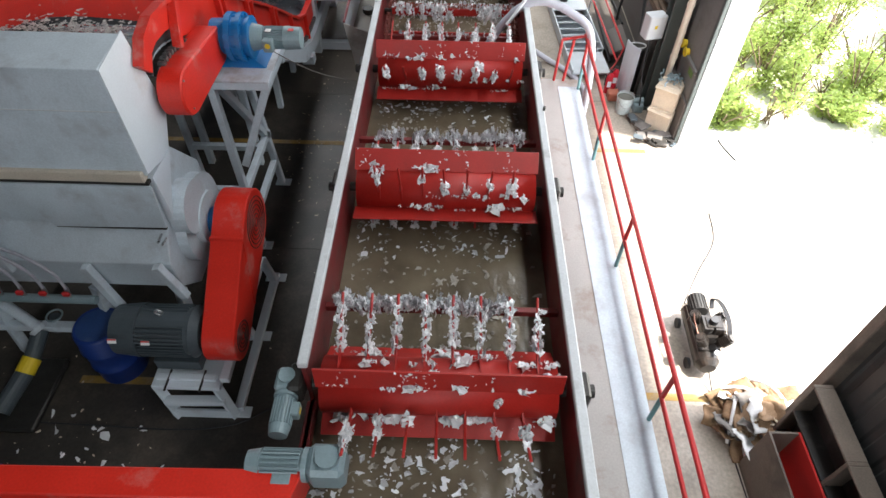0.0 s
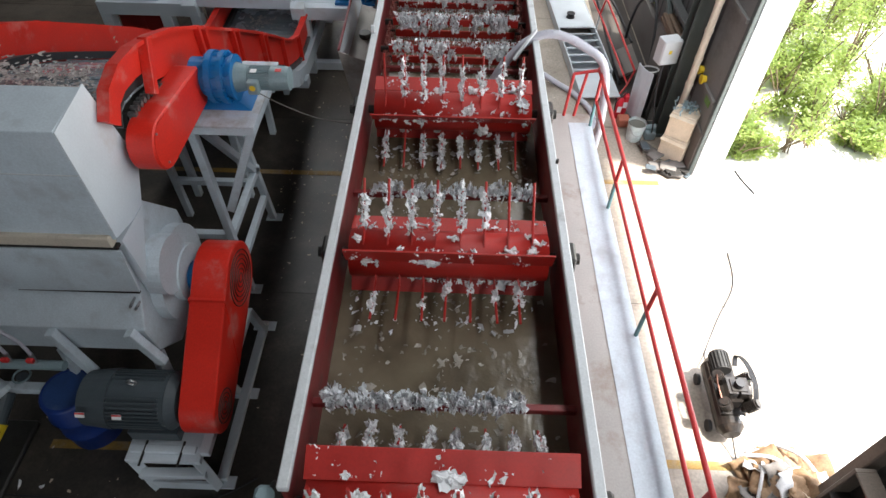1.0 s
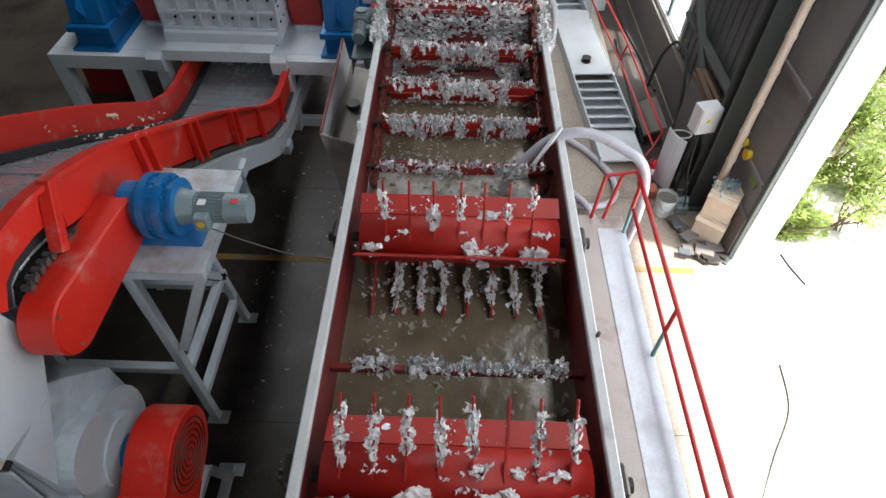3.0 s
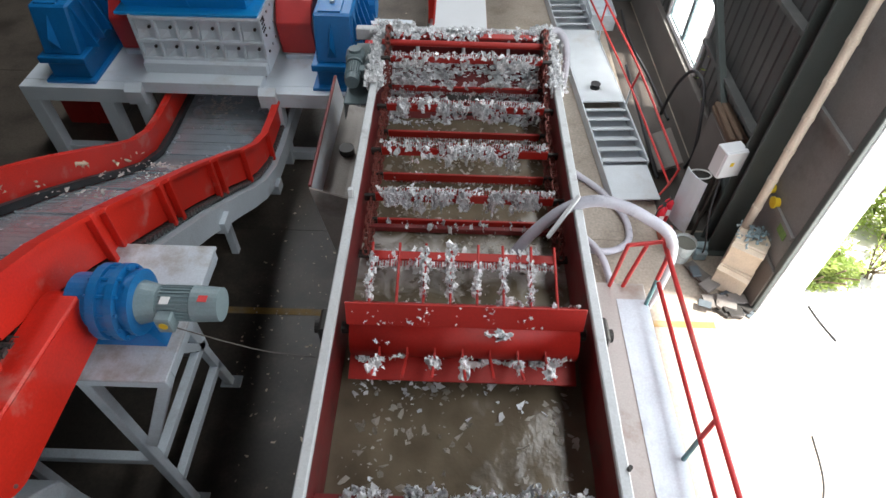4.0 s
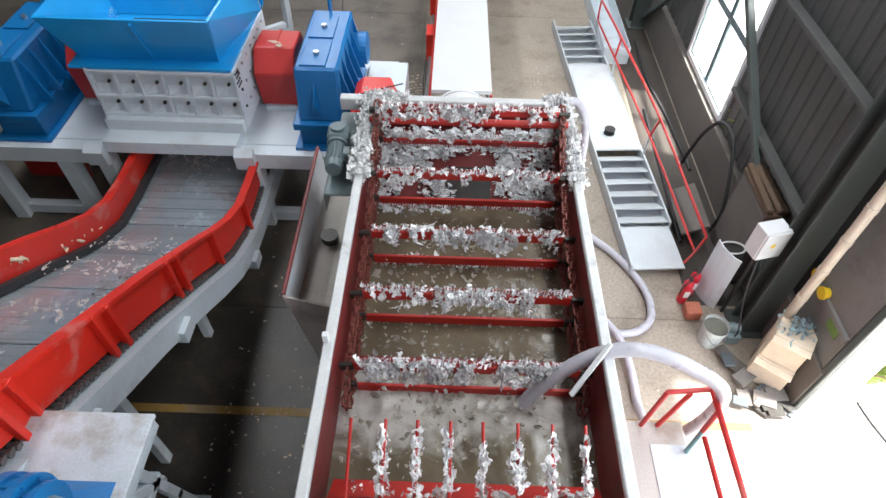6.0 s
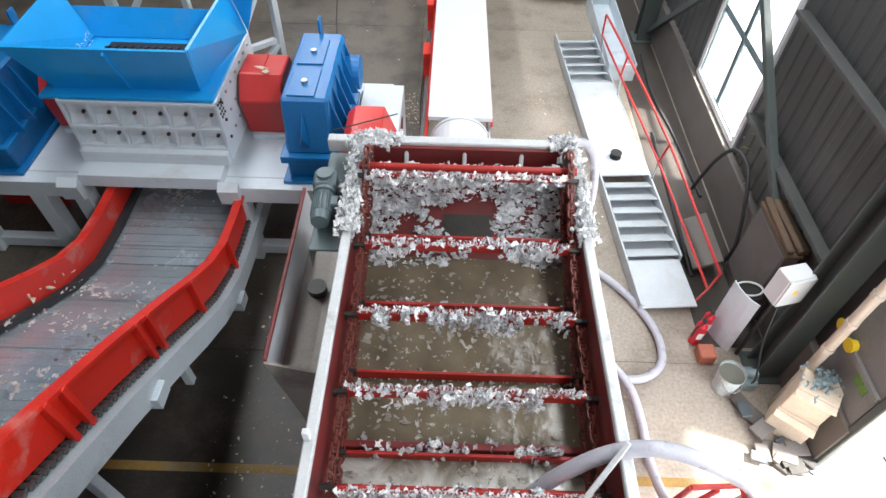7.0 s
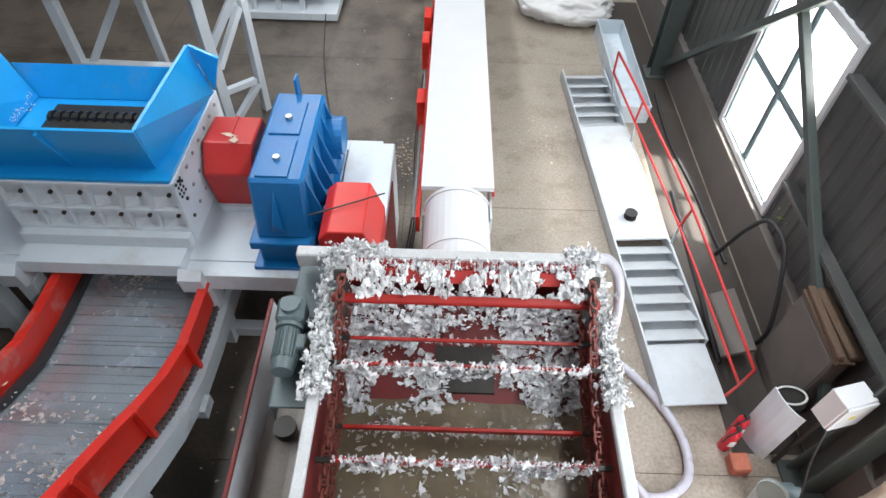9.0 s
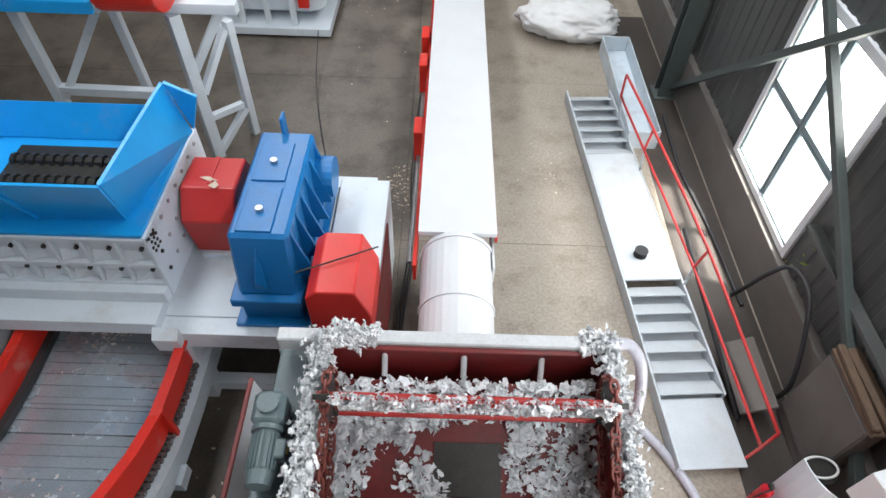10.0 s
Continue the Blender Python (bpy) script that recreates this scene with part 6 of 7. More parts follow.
su = thing("stair_unit", "galvanised stair and platform unit laid on the floor", "stairs", (2.6, 13.5, 0))
L1, L2, L3, L4 = 0.8, 2.45, 4.95, 6.65
part("stringer", st(box(-0.03, 0.0, 0, L4, 0.0, 0.2)), GALV, su)
part("stringer", st(box(0.74, 0.77, L1, L4, 0.0, 0.2)), GALV, su)
part("landing", st(box(0.0, 0.74, 0.0, L1, 0.1, 0.13)), GALV, su)
part("landing", st(box(0.0, 0.74, L2, L3, 0.17, 0.2)), GALV, su)
for a, b, n in ((L1, L2, 6), (L3, L4, 6)):
    for i in range(n):
        y = a + (b - a) * (i + 0.5) / n
        part("tread", st(box(0.002, 0.738, -0.12, 0.12, -0.008, 0.008, bevel=0.003, m=Matrix.Translation((0, y, 0.12)) @ Matrix.Rotation(radians(-26), 4, "X"))), GALV, su)
part("soffit", st(box(0.002, 0.738, L1, L2, 0.01, 0.02, bevel=0)), GALV, su)
part("soffit", st(box(0.002, 0.738, L3, L4, 0.01, 0.02, bevel=0)), GALV, su)
TOP_RUN = [(0.945, 0.18, 0.56), (0.86, 2.4, 0.84), (0.75, 4.6, 0.95), (0.66, 5.9, 1.0)]
MID_RUN = [(0.86, 0.14, 0.3), (0.79, 2.4, 0.5), (0.72, 4.6, 0.56), (0.67, 5.9, 0.6)]
part("top_bar", st(tube(TOP_RUN, 0.02, steps=3)), RAIL_RED, su, smooth=True)
part("mid_bar", st(tube(MID_RUN, 0.018, steps=3)), RAIL_RED, su, smooth=True)
for (x1, y1, z1), (x0, y0, z0) in zip(TOP_RUN[1:], MID_RUN[1:]):
    part("post", st(rod((x0, y0, z0), (x1, y1, z1), 0.018)), RAIL_RED, su)
    part("post_foot", st(rod((0.755, y0 - 0.05, 0.05), (x0, y0, z0), 0.018)), GALV, su)
part("end_bar", st(rod(MID_RUN[0], TOP_RUN[0], 0.018)), RAIL_RED, su)
part("end_post", st(rod((0.755, 0.1, 0.12), MID_RUN[0], 0.018)), RAIL_RED, su)
sp = thing("black_spool", "small black plastic spool on the stair platform", "spool", (2.5, 13.27, 0.2))
bm = rod((2.5, 13.27, 0.201), (2.5, 13.27, 0.215), 0.09, seg=20)
rod((2.5, 13.27, 0.215), (2.5, 13.27, 0.28), 0.05, bm, 16)
rod((2.5, 13.27, 0.28), (2.5, 13.27, 0.294), 0.09, bm, 20)
part("spool_body", bm, RUBBER, sp)
bt = thing("black_tube", "black plastic tube leaning beside the stair rail", "tube", (3.1, 12, 0))
part("tube", rod((3.22, 11.0, 0.05), (3.0, 13.4, 0.6), 0.03), RUBBER, bt)
gb = thing("sheet_metal_panel", "grey sheet metal panel leaning by the wall", "metal panel", (3.4, 11.4, 0))
part("panel", box(-0.2, 0.2, -0.45, 0.45, 0, 0.05, m=Matrix.Translation((3.38, 11.45, 0.25)) @ Matrix.Rotation(radians(-28), 4, "Y")), PLINTH, gb)
gcb = thing("grey_locker", "narrow dusty grey steel locker standing against the wall", "locker", (3.8, 10.8, 0))
part("body", box(3.71, 3.885, 10.32, 11.17, 0, 1.27, bevel=0.006), PLINTH, gcb)
part("door", box(3.7, 3.708, 10.34, 11.15, 0.05, 1.24, bevel=0.002), PLINTH, gcb)
cbd = thing("folded_cardboard", "flattened brown cardboard boxes lying on the grey locker", "cardboard", (3.8, 10.8, 1.272))
# darker copy of the cardboard brown, with the wall corner's shade in it
SHADED_CARD = material("shaded_brown_cardboard", (0.11, 0.07, 0.045), 0.85, var=0.25, scale=8, bump=0.08, stain=(0.06, 0.04, 0.028), stain_amount=0.3, stain_scale=5)
part("sheet", box(3.7, 3.885, 10.28, 11.19, 1.272, 1.33, bevel=0.01), SHADED_CARD, cbd)
for x0, x1, turn in ((3.705, 3.785, -3), (3.8, 3.935, 2)):
    part("sheet", box(x0 - 3.8, x1 - 3.8, -0.5, 0.39, 0, 0.07, bevel=0.015, m=Matrix.Translation((3.8, 10.8, 1.333)) @ Matrix.Rotation(radians(turn * 0.6), 4, "Z")), SHADED_CARD, cbd)
bh = thing("black_hose", "black rubber hose hanging down beside the wall", "hose", (3.7, 11.5, 0))
part("hose_pipe", tube([(3.65, 12.75, 0.05), (3.6, 12.55, 0.5), (3.62, 12.4, 0.95), (3.75, 12.3, 1.2), (3.82, 11.95, 1.18), (3.82, 11.6, 0.8), (3.78, 11.3, 0.35), (3.72, 11.27, 0.04)], 0.028, seg=8), RUBBER, bh)
wc = thing("wall_cable", "thick black cable lying along the foot of the wall", "cable", (3.6, 15, 0))
part("cable", tube([(3.75, 12.6, 0.03), (3.68, 14, 0.03), (3.55, 15.3, 0.03), (3.6, 16.6, 0.03)], 0.025, seg=8), RUBBER, wc)

# trough, bag
tr = thing("metal_trough", "long grey sheet metal trough by the wall", "trough", (3.0, 17, 0))
bm = box(2.78, 3.26, 15.75, 18.6, 0.02, 0.05)
part("base", bm, GREY, tr)
for b in ((2.76, 2.78, 15.75, 18.6), (3.26, 3.28, 15.75, 18.6), (2.78, 3.26, 15.73, 15.75), (2.78, 3.26, 18.6, 18.62)):
    part("side", box(*b, 0.0, 0.34, bevel=0.003), GREY, tr)
bg2 = thing("big_bag", "crumpled white woven bulk bag slumped on the floor", "bag", (2.35, 19.6, 0))
bm = bmesh.new()
bmesh.ops.create_icosphere(bm, subdivisions=5, radius=1)
for v in bm.verts:
    p = v.co.copy()
    n1 = noise.noise(p * 1.6) * 0.22 + abs(noise.noise(p * 4.5 + Vector((3, 1, 2)))) * 0.16 + noise.noise(p * 11) * 0.04
    q = p * (1 + n1)
    v.co = (2.28 + q.x * 1.0, 19.4 + q.y * 0.66, max(0.0, 0.27 + q.z * 0.34))
part("bag_body", bm, BAG, bg2, smooth=True)

# ---- corner by the doorway ----
ec = thing("electrical_box", "white electrical control box on a steel post", "control box", (3.5, 9.5, 0))
M = Matrix.Translation((3.46, 9.76, 1.28)) @ Matrix.Rotation(radians(15), 4, "Z")
part("cabinet", box(-0.16, 0.16, -0.1, 0.1, 0, 0.42, bevel=0.01, m=M), COVER_WHITE, ec)
part("door", box(-0.155, 0.155, -0.125, -0.102, 0.01, 0.41, bevel=0.006, m=M), COVER_WHITE, ec)
part("warning_label", box(-0.05, 0.0, -0.128, -0.1255, 0.2, 0.26, bevel=0, m=M), SIGN_YELLOW, ec)
part("post", rod((3.5, 9.82, 0), (3.48, 9.8, 1.3), 0.025), DARK, ec)
part("cable", tube([(3.45, 9.72, 1.28), (3.4, 9.5, 0.8), (3.45, 9.3, 0.3), (3.5, 9.4, 0.02)], 0.012, seg=6), RUBBER, ec)
wr = thing("bent_sheet", "bent white plastic sheet standing on the floor", "sheet", (3.25, 9.95, 0))
curve = [(3.22, 10.2), (3.235, 10.1), (3.27, 10.0), (3.32, 9.91), (3.39, 9.84)]
bm = prism(curve + [(x + 0.012, y + 0.008) for x, y in curve[::-1]], "z", 0.002, 0.98)
part("sheet", bm, WHITE, wr)
dr = thing("black_drum_lid", "dark round bin with a ring of wire on top", "bin", (3.35, 10.2, 0))
part("bin", rod((3.43, 10.16, 0), (3.43, 10.16, 0.85), 0.15, seg=18), DARK, dr)
part("wire_ring", tube([(3.41 + 0.16 * math.cos(a), 10.16 + 0.1 * math.sin(a), 0.88) for a in [0.4 * i for i in range(17)]], 0.012, seg=6, steps=2), BAG, dr)


def extinguisher(x, y):
    t = thing("fire_extinguisher", "small red fire extinguisher standing on the floor", "fire extinguisher", (x, y, 0), "fire extinguishers")
    bm = rod((x, y, 0), (x, y, 0.36), 0.065, seg=18)
    rod((x, y, 0.36), (x, y, 0.42), 0.065, bm, 18, 0.025)
    part("cylinder", bm, FIRE_RED, t)
    part("valve", box(x - 0.02, x + 0.02, y - 0.03, y + 0.03, 0.42, 0.47), DARK, t)
    part("hose", tube([(x, y - 0.03, 0.45), (x - 0.08, y - 0.04, 0.35), (x - 0.07, y - 0.02, 0.15)], 0.01, seg=6), RUBBER, t)
    part("label", box(x - 0.035, x + 0.035, y - 0.068, y - 0.064, 0.14, 0.26, bevel=0), LABEL_WHITE, t)


extinguisher(3.0, 9.98)
extinguisher(3.13, 10.12)
bk = thing("terracotta_block", "orange terracotta block on the floor", "brick", (3.06, 9.75, 0))
part("block", box(2.97, 3.17, 9.65, 9.85, 0, 0.16, bevel=0.015), BRICK, bk)
bu = thing("paint_bucket", "dirty white bucket with grey slurry inside", "bucket", (3.19, 9.35, 0))
bm = bmesh.new()
rod((3.19, 9.35, 0), (3.19, 9.35, 0.34), 0.125, bm, 24, 0.155, caps=False)
rod((3.19, 9.35, 0.34), (3.19, 9.35, 0.35), 0.162, bm, 24, 0.162, caps=False)
part("shell", bm, material("dirty_bucket_plastic", (0.5, 0.56, 0.55), 0.5, var=0.25, scale=9, stain=(0.3, 0.3, 0.28), stain_amount=0.4), bu)
part("slurry", rod((3.19, 9.35, 0.005), (3.19, 9.35, 0.3), 0.115, seg=24, r2=0.148), material("grey_slurry", (0.12, 0.12, 0.1), 0.4, var=0.2), bu)
part("handle", tube([(3.03, 9.35, 0.33), (3.1, 9.2, 0.22), (3.19, 9.17, 0.18), (3.28, 9.2, 0.22), (3.35, 9.35, 0.33)], 0.005, seg=5), STEEL, bu)
pb = thing("small_machine_part", "dirty grey machine part on the floor by the bucket", "machine part", (3.45, 9.45, 0))
bm = box(3.38, 3.56, 9.3, 9.55, 0, 0.16, bevel=0.02)
rod((3.4, 9.45, 0.16), (3.56, 9.42, 0.2), 0.06, bm)
part("casting", bm, DRIVE_GREY, pb)


def carton(x, y, z, w, d, h, rot, label, mat=CARTON):
    t = thing("carton", label, "cardboard box", (x, y, z), "cartons by the doorway")
    M = Matrix.Translation((x, y, z)) @ Matrix.Rotation(radians(rot), 4, "Z")
    part("box_body", box(-w / 2, w / 2, -d / 2, d / 2, 0, h, bevel=0.01, m=M), mat, t)
    part("flap", box(-w / 2, w / 2, -d / 2 - 0.1, -d / 2 - 0.002, h - 0.012, h, bevel=0.002, m=M @ Matrix.Translation((0, 0, -0.02))), mat, t)
    part("tape", box(-w / 2, w / 2, -0.025, 0.025, h, h + 0.002, bevel=0, m=M), CREAM, t)
    return t


carton(3.76, 8.88, 0.0, 0.42, 0.36, 0.47, -38, "worn pale cardboard carton at the bottom of a stack")
carton(3.76, 8.9, 0.471, 0.4, 0.34, 0.45, -34, "worn pale cardboard carton on another carton")
g = random.Random(17)
scraps("carton_clutter", [(3.76 + g.gauss(0, 0.1), 8.92 + g.gauss(0, 0.08), 0.95 + abs(g.gauss(0, 0.04))) for _ in range(60)], None, "grey rags and wire scraps on the carton", DRIVE_GREY, False, 0.03, 0.07, rg=g)["category"] = "clutter"
for i in range(26):
    x, y, s = g.uniform(3.3, 3.95), g.uniform(8.35, 9.15), g.uniform(0.05, 0.14)
    if abs(x - 3.76) < 0.3 and abs(y - 8.9) < 0.28:
        y = 8.42 + g.uniform(0, 0.12)
    sl = thing("floor_debris", "broken dark slab piece on the floor", "debris", (x, y, 0), "rubble by the doorway")
    part("piece", box(-s, s, -s * 0.7, s * 0.7, 0, g.uniform(0.015, 0.05), bevel=0.005, m=Matrix.Translation((x, y, 0.002 + 0.004 * i)) @ Matrix.Rotation(g.uniform(0, 3), 4, "Z")), g.choice((MOTOR_GREY, PLINTH, PLINTH, DARK)), sl)
for y, z in ((9.1, 1.38), (9.31, 1.42)):
    yr = thing("yellow_reel", "yellow plastic cable reel hanging on the wall panel", "reel", (3.9, y, z))
    bm = rod((3.86, y, z), (3.88, y, z), 0.075, seg=20)
    rod((3.88, y, z), (3.935, y, z), 0.06, bm, 16)
    part("reel", bm, SIGN_YELLOW, yr)
gs = thing("green_notice", "small green notice on the wall panel", "notice", (3.93, 8.75, 1.3))
part("board", box(3.925, 3.936, 8.66, 8.86, 1.15, 1.28, bevel=0), material("green_notice_print", (0.12, 0.22, 0.05), 0.6, var=0.3, scale=30), gs)

# ---- compressor ----
co = thing("air_compressor", "dusty black portable air compressor with belt guard", "compressor", (3.2, 4.25, 0))
CM = Matrix.Translation((3.24, 4.25, 0)) @ Matrix.Rotation(radians(-2), 4, "Z")


def cm(bm):
    bmesh.ops.transform(bm, matrix=CM, verts=bm.verts)
    return bm


bm = rod((0, -0.4, 0.24), (0, 0.4, 0.24), 0.15, seg=22)
rod((0, -0.48, 0.24), (0, -0.4, 0.24), 0.09, bm, 22, 0.15)
rod((0, 0.4, 0.24), (0, 0.48, 0.24), 0.15, bm, 22, 0.09)
part("air_tank", cm(bm), OILY_IRON, co)
part("base_plate", cm(box(-0.14, 0.14, -0.32, 0.36, 0.38, 0.41)), OILY_IRON, co)
bm = rod((-0.05, 0.16, 0.52), (-0.05, 0.4, 0.52), 0.1, seg=18)
part("motor", cm(bm), BLACK_AND_SHADE, co)
for q in range(18):
    a = 2 * math.pi * q / 18
    part("motor_fin", cm(box(-0.004, 0.004, 0.17, 0.38, 0.095, 0.112, None, 0, Matrix.Translation((-0.05, 0, 0.52)) @ Matrix.Rotation(a, 4, "Y"))), BLACK_AND_SHADE, co)
bm = box(-0.1, 0.08, -0.25, 0.02, 0.41, 0.6, bevel=0.03)
for q in range(6):
    part("head_fin", cm(box(-0.13, -0.03, -0.225, -0.02, 0.6 + 0.02 * q, 0.608 + 0.02 * q, None, 0)), OILY_IRON, co)
    part("head_fin", cm(box(0.0, 0.1, -0.225, -0.02, 0.6 + 0.02 * q, 0.608 + 0.02 * q, None, 0)), OILY_IRON, co)
part("head_core", cm(box(-0.1, 0.08, -0.2, -0.05, 0.6, 0.72)), OILY_IRON, co)
part("pump_head", cm(bm), OILY_IRON, co)
bm = bmesh.new()
for q in range(4):
    tube([(0.14 + 0.015 * q, -0.25, 0.42), (0.14 + 0.015 * q, -0.3, 0.6), (0.14 + 0.015 * q, -0.1, 0.74), (0.14 + 0.015 * q, 0.2, 0.68), (0.14 + 0.015 * q, 0.38, 0.52), (0.14 + 0.015 * q, 0.3, 0.42)], 0.008, bm, 5, 4)
part("belt_guard", cm(bm), RUBBER, co)
part("flywheel", cm(rod((0.1, -0.12, 0.56), (0.13, -0.12, 0.56), 0.15, seg=20)), OILY_IRON, co)
for x in (-0.16, 0.16):
    for y in (-0.3, 0.3):
        part("wheel", cm(rod((x - 0.02, y, 0.07), (x + 0.02, y, 0.07), 0.07, seg=16)), RUBBER, co)
for x, lean in ((-0.09, -32), (0.07, 32)):
    for y in (-0.3, 0.03):
        at = Matrix.Translation((x, y, 0.5)) @ Matrix.Rotation(radians(lean), 4, "Y")
        bm = rod((0, 0, 0), (0, 0, 0.2), 0.045, seg=14)
        for q in range(6):
            rod((0, 0, 0.05 + 0.024 * q), (0, 0, 0.06 + 0.024 * q), 0.066, bm, 14)
        bmesh.ops.transform(bm, matrix=at, verts=bm.verts)
        part("cylinder", cm(bm), OILY_IRON, co)
part("copper_pipe", cm(tube([(-0.2, -0.3, 0.64), (-0.22, -0.1, 0.68), (-0.19, 0.05, 0.64), (-0.17, 0.12, 0.4)], 0.011, seg=6)), RUST_PIPE, co, "brown copper air pipe")
part("air_filter", cm(rod((-0.02, -0.13, 0.72), (-0.02, -0.13, 0.79), 0.05, seg=14)), RUBBER, co)
part("gauge", cm(rod((0.06, -0.36, 0.42), (0.06, -0.38, 0.46), 0.03, seg=12)), GREY, co)
ac = thing("compressor_cable", "thin cable running out over the yard", "cable", (3.4, 5.5, 0))
part("cable", tube([(3.2, 4.65, 0.3), (3.3, 4.95, 0.02), (3.62, 5.5, 0.012), (4.0, 6.1, 0.012), (4.1, 6.7, 0.012)], 0.009, seg=6), RUBBER, ac)
ac = thing("compressor_cable", "thin cable lying on the floor by the compressor", "cable", (3.4, 3.2, 0))
part("cable", tube([(3.25, 3.8, 0.2), (3.3, 3.5, 0.012), (3.32, 3.0, 0.012), (3.34, 2.2, 0.012)], 0.009, seg=6), RUBBER, ac)
sk = thing("stray_cable", "dark cable end lying on the bright yard", "cable", (4.6, 7.9, 0))
part("cable", tube([(4.75, 8.55, 0.01), (4.8, 8.3, 0.012), (4.9, 8.0, 0.01)], 0.014, seg=6), RUBBER, sk)

# ---- waste heap and shelf ----
g = random.Random(29)
for i in range(64):
    x, y = g.gauss(3.7, 0.22), g.gauss(3.1, 0.19)
    z = max(0.03, 0.34 - 0.5 * math.hypot(x - 3.66, y - 3.1)) * g.uniform(0.3, 1.0)
    s = g.uniform(0.1, 0.27)
    bm = bmesh.new()
    bmesh.ops.create_grid(bm, x_segments=12, y_segments=10, size=1)
    ph = Vector((g.uniform(0, 50), g.uniform(0, 50), 0))
    for v in bm.verts:
        v.co.z = 0.35 * noise.noise(v.co * 1.3 + ph) + 0.25 * abs(noise.noise(v.co * 2.6 + ph))
        v.co.x += 0.2 * noise.noise(v.co + ph * 1.3)
    bmesh.ops.solidify(bm, geom=bm.faces[:], thickness=0.05)
    m = Matrix.Translation((x, y, z + 0.05)) @ Euler((g.uniform(-0.5, 0.5), g.uniform(-0.5, 0.5), g.uniform(0, 6.3))).to_matrix().to_4x4() @ Matrix.Diagonal((s, s * 0.75, s, 1))
    bmesh.ops.transform(bm, matrix=m, verts=bm.verts)
    kind = g.choice((CARD, WASTE_TAN, WASTE_TAN, WASTE_TAN, CARTON, BAG, CARD, PLINTH))
    hs = thing("waste_sheet", "crumpled cardboard and sacking in the waste heap", "waste", (x, y, 0), "waste heap by the doorway")
    part("sheet", bm, kind, hs, smooth=True)
for i, (x0, y0, x1, y1) in enumerate(((3.3, 3.6, 3.9, 3.2), (3.7, 3.75, 4.1, 3.1), (3.25, 2.9, 3.5, 3.5))):
    ws = thing("waste_tube", "pale plastic tube lying on the waste heap", "tube", (x0, y0, 0), "waste heap by the doorway")
    part("tube", tube([(x0, y0, 0.1), ((x0 + x1) / 2, (y0 + y1) / 2 + 0.08, 0.3), (x1, y1, 0.2)], 0.02, seg=7), BAG, ws)
sf = thing("shelf_unit", "dark steel shelf unit with red bin by the wall", "shelf", (4.0, 2.6, 0))
for y in (1.4, 2.2, 2.98):
    part("upright", box(3.7, 3.895, y - 0.02, y + 0.02, 0, 1.3), SHELF_BROWN, sf)
# lower boards and back black: the deep shelf's shade put into their colour
for z in (0.35, 0.8, 1.27):
    part("shelf_board", box(3.7, 3.895, 1.42, 2.18, z, z + 0.03), SHELF_BROWN if z > 1 else BLACK_AND_SHADE, sf)
    part("shelf_board", box(3.7, 3.895, 2.22, 2.96, z, z + 0.03), SHELF_BROWN if z > 1 else BLACK_AND_SHADE, sf)
part("back", box(3.88, 3.894, 1.42, 2.96, 0.05, 1.26), BLACK_AND_SHADE, sf)
rbn = thing("red_bin", "open dirty bin with dark red inner sides", "bin", (3.7, 2.2, 0))
for b in ((3.36, 3.385, 1.85, 2.72), (3.665, 3.69, 1.85, 2.72), (3.386, 3.664, 1.85, 1.875), (3.386, 3.664, 2.695, 2.72)):
    part("side", box(*b, 0.0, 0.82, bevel=0.004), GUARD_RED if b[0] > 3.6 else SHELF_BROWN, rbn)
part("shelf_board", box(3.386, 3.664, 1.876, 2.694, 0.3, 0.32, bevel=0), GUARD_RED, rbn)

# ---- small scraps on the floor ----
g = random.Random(41)
c = []
for _ in range(260):
    c.append((g.uniform(-2.7, -1.15), g.gauss(8.2, 1.1), 0.006))
for _ in range(70):
    c.append((g.gauss(-4.3, 0.7), g.gauss(2.7, 0.5), 0.01))
for _ in range(60):
    c.append((g.gauss(1.35, 0.22), g.gauss(15.1, 0.3), 0.008))
for _ in range(160):
    c.append((g.gauss(-0.85, 0.12), g.gauss(14.6, 0.3), 0.008))
for _ in range(90):
    c.append((g.gauss(-2.2, 0.5), g.gauss(20.5, 0.5), 0.01))
for _ in range(140):
    c.append((g.uniform(-2.4, 2.6), g.uniform(3.2, 19), 0.006))
scraps("floor_scraps", c, None, "small pale scraps scattered on the concrete floor", CARTON, True, 0.006, 0.03, rg=g)["category"] = "scraps"
c = [(g.gauss(-4.0, 0.6), g.gauss(2.6, 0.4), 0.012) for _ in range(26)]
scraps("floor_scraps", c, None, "white torn film scraps scattered on the floor", WHITE_SCRAP, True, 0.03, 0.08, rg=g)["category"] = "scraps"
tw = thing("blue_tarpaulin", "dark blue folded tarpaulin on the floor", "tarpaulin", (-5.0, 2.3, 0))
bm = bmesh.new()
bmesh.ops.create_icosphere(bm, subdivisions=3, radius=1)
for v in bm.verts:
    v.co = (-5.05 + v.co.x * 0.4 * (1 + 0.3 * noise.noise(v.co * 2)), 2.3 + v.co.y * 0.16, max(0, 0.08 + v.co.z * 0.12 * (1 + 0.4 * noise.noise(v.co * 3))))
part("cloth", bm, DARK_BLUE, tw, smooth=True)
thc = thing("motor_cable", "thin grey cable from the conveyor motor to the tank", "cable", (-1.5, 6.6, 0))
part("cable", tube([(-1.95, 5.88, 3.1), (-1.7, 5.9, 2.93), (-1.4, 5.9, 2.8), (-1.06, 5.9, 2.74)], 0.005, seg=6), PLINTH, thc)
fc = thing("floor_cable", "thin dark cable lying across the floor", "cable", (-3.0, 2.9, 0))
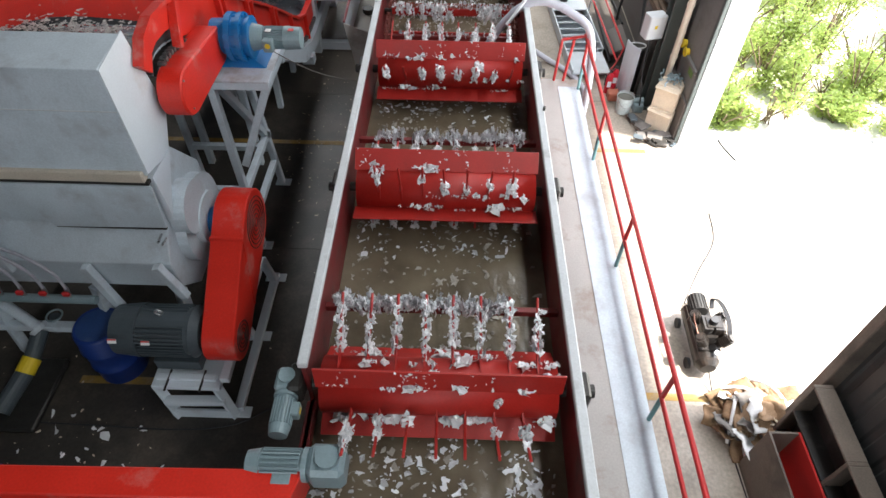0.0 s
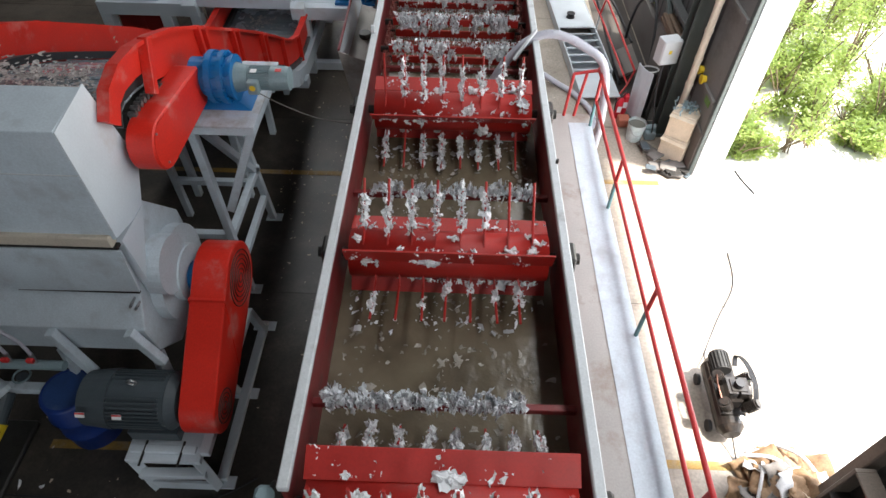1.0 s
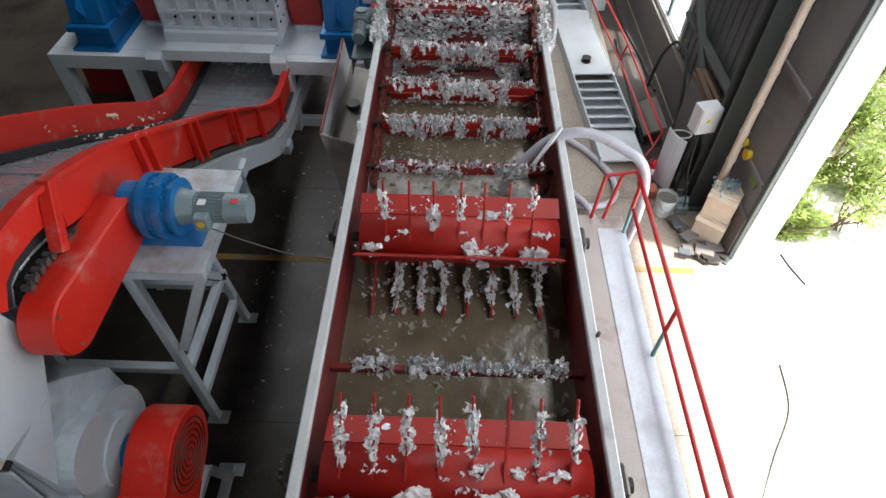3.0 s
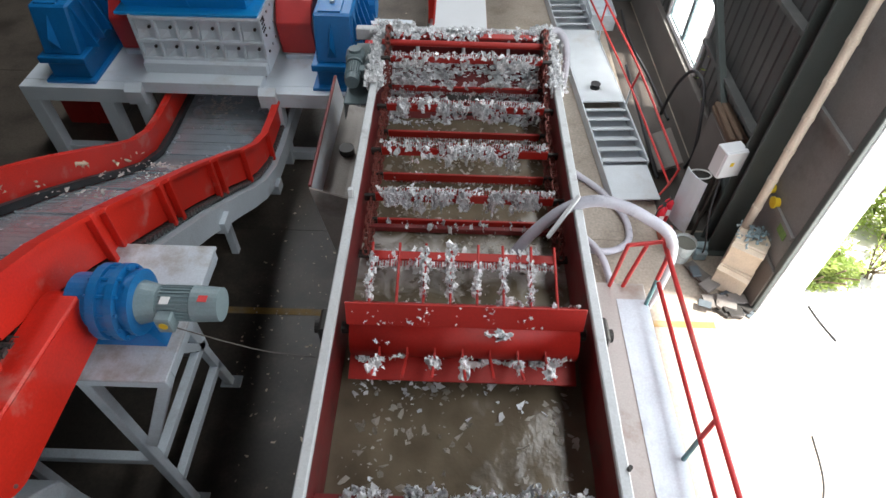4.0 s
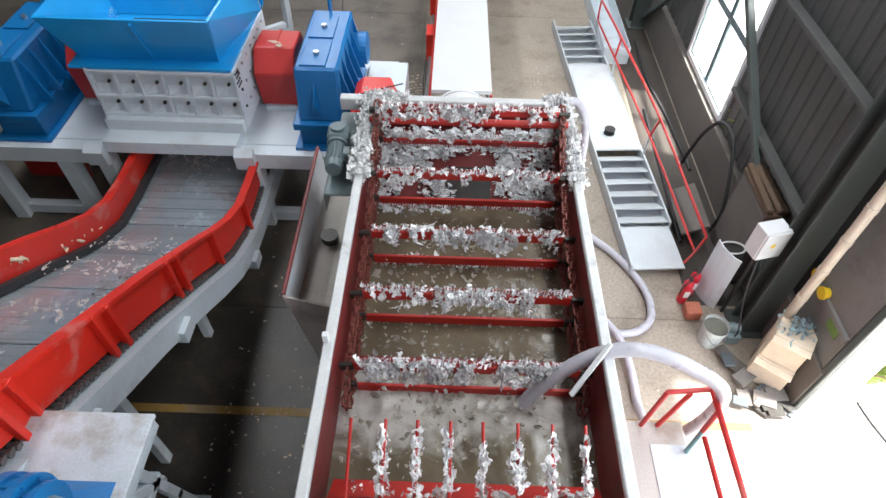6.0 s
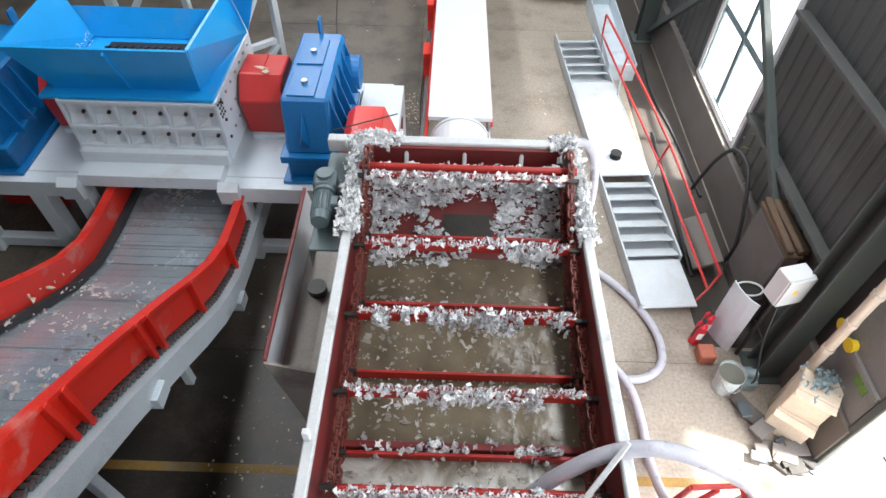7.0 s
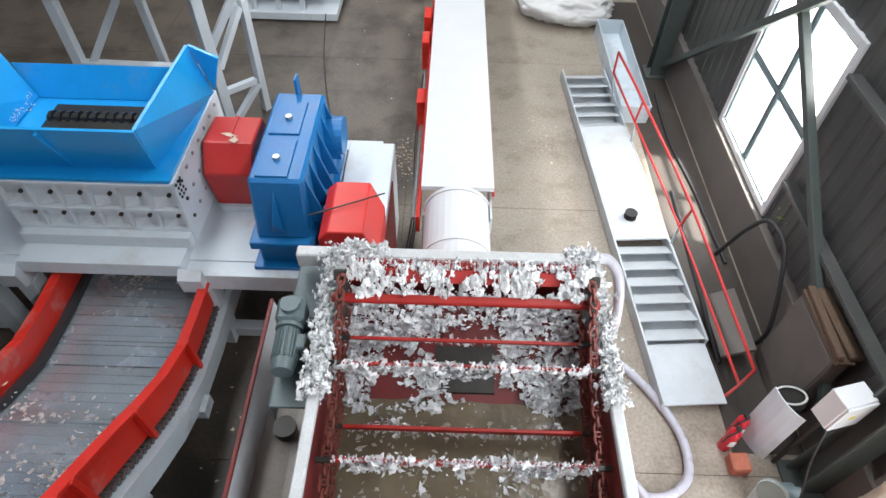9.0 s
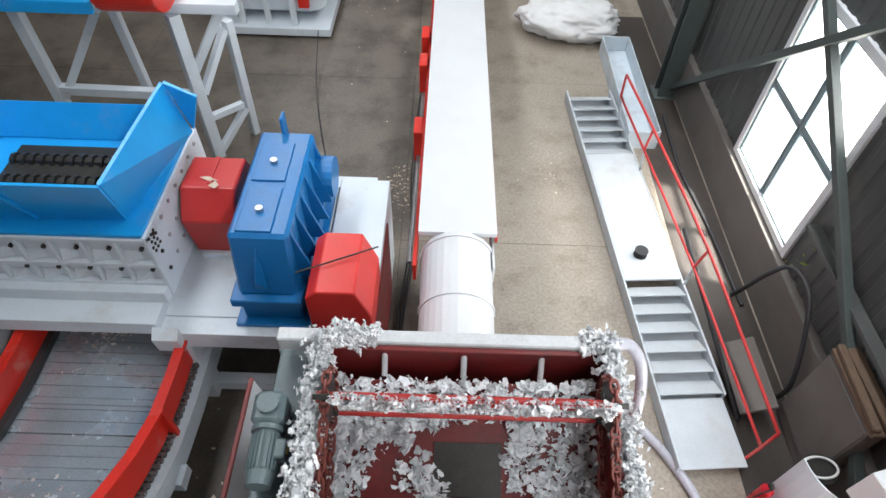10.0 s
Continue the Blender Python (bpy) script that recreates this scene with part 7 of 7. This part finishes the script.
part("cable", tube([(-5.2, 2.95, 0.01), (-4, 2.92, 0.01), (-3, 2.9, 0.01), (-2.4, 2.98, 0.01), (-2.0, 3.2, 0.01)], 0.01, seg=6), RUBBER, fc)
fc = thing("floor_cable", "thin black cable hanging from the far machine", "cable", (-2.4, 16, 0))
part("cable", tube([(-2.6, 18.2, 0.5), (-2.5, 17, 0.1), (-2.15, 15.5, 0.01), (-1.75, 14.2, 0.01), (-1.45, 13.4, 0.01)], 0.01, seg=6), RUBBER, fc)

# ---- shrubs outside ----


def shrub(x, y, r, h, n, seed):
    g = random.Random(seed)
    t = thing("shrub", "sunlit wild green shrub beside the yard", "shrub", (x, y, 0.02), "wild shrubs outside the doorway")
    bm = bmesh.new()
    tips = []
    for _ in range(9):
        a, q = g.uniform(0, 6.28), g.uniform(0.2, 0.85)
        e = Vector((x + r * q * math.cos(a), y + r * q * math.sin(a), h * g.uniform(0.55, 1.0)))
        tube([(x + g.gauss(0, 0.05), y + g.gauss(0, 0.05), 0.02), (x + 0.4 * (e.x - x), y + 0.4 * (e.y - y), 0.5 * e.z), e], 0.012, bm, 5, 3)
        tips.append(e)
    part("stem", bm, BARK, t)
    verts, faces = [], []
    o = ORIGIN[t]
    for _ in range(n):
        e = g.choice(tips)
        f = g.uniform(0.15, 1.05)
        c = Vector((x + (e.x - x) * f, y + (e.y - y) * f, e.z * f)) + Vector((g.gauss(0, 0.22 * r), g.gauss(0, 0.22 * r), g.gauss(0, 0.13 * h)))
        if c.z < 0.05 or noise.noise(c * 1.5) < -0.02:
            continue
        s = g.uniform(0.022, 0.05)
        u = Vector((g.gauss(0, 1), g.gauss(0, 1), g.gauss(0, 0.5))).normalized()
        w = Vector((g.gauss(0, 1), g.gauss(0, 1), g.gauss(0, 0.4)))
        w = (w - u * w.dot(u)).normalized()
        k = len(verts)
        for p in (c - u * s, c + w * s * 0.45, c + u * s * 1.2, c - w * s * 0.45):
            verts.append(tuple(p - o))
        faces.append((k, k + 1, k + 2, k + 3))
    me = bpy.data.meshes.new("foliage")
    me.from_pydata(verts, [], faces)
    me.materials.append(LEAF)
    ob = new("foliage", me)
    ob.parent = t


g = random.Random(77)
for i in range(30):
    x, y = 4.75 + 0.55 * (i % 10) + g.uniform(-0.2, 0.2), 9.0 + 0.95 * (i // 10) + g.uniform(-0.25, 0.3)
    shrub(x, y, g.uniform(0.45, 0.7), g.uniform(0.35, 0.8) + 0.3 * (i // 10), 2400, 200 + i)
for i in range(16):
    shrub(5.0 + 0.9 * (i % 8) + g.uniform(-0.3, 0.3), 12.3 + 1.5 * (i // 8) + g.uniform(-0.4, 0.4), 1.0, g.uniform(1.2, 2.4), 4000, 300 + i)


# ---- what moves ----
def motions():
    times = [0.5 * i for i in range(21)]
    for d, y, a0 in DRUMS:
        walk(d, [(t, pose(0, y, DRUM_Z, a0 + DRUM_TURN * t, 0, 0)) for t in times])
    steps = [0.25 * i for i in range(41)]
    for ob, s0 in FLIGHTS:
        walk(ob, [(t, pose(*loop_pose(s0 + SPEED * t, 0.06))) for t in steps])
    for ob, s0, x in LINKS:
        rows = []
        for t in steps[::2]:
            _, y, z, a, _, _ = loop_pose(s0 + SPEED * t, 0.05)
            rows.append((t, pose(x, y, z, a, 0, 0)))
        walk(ob, rows)


motions()
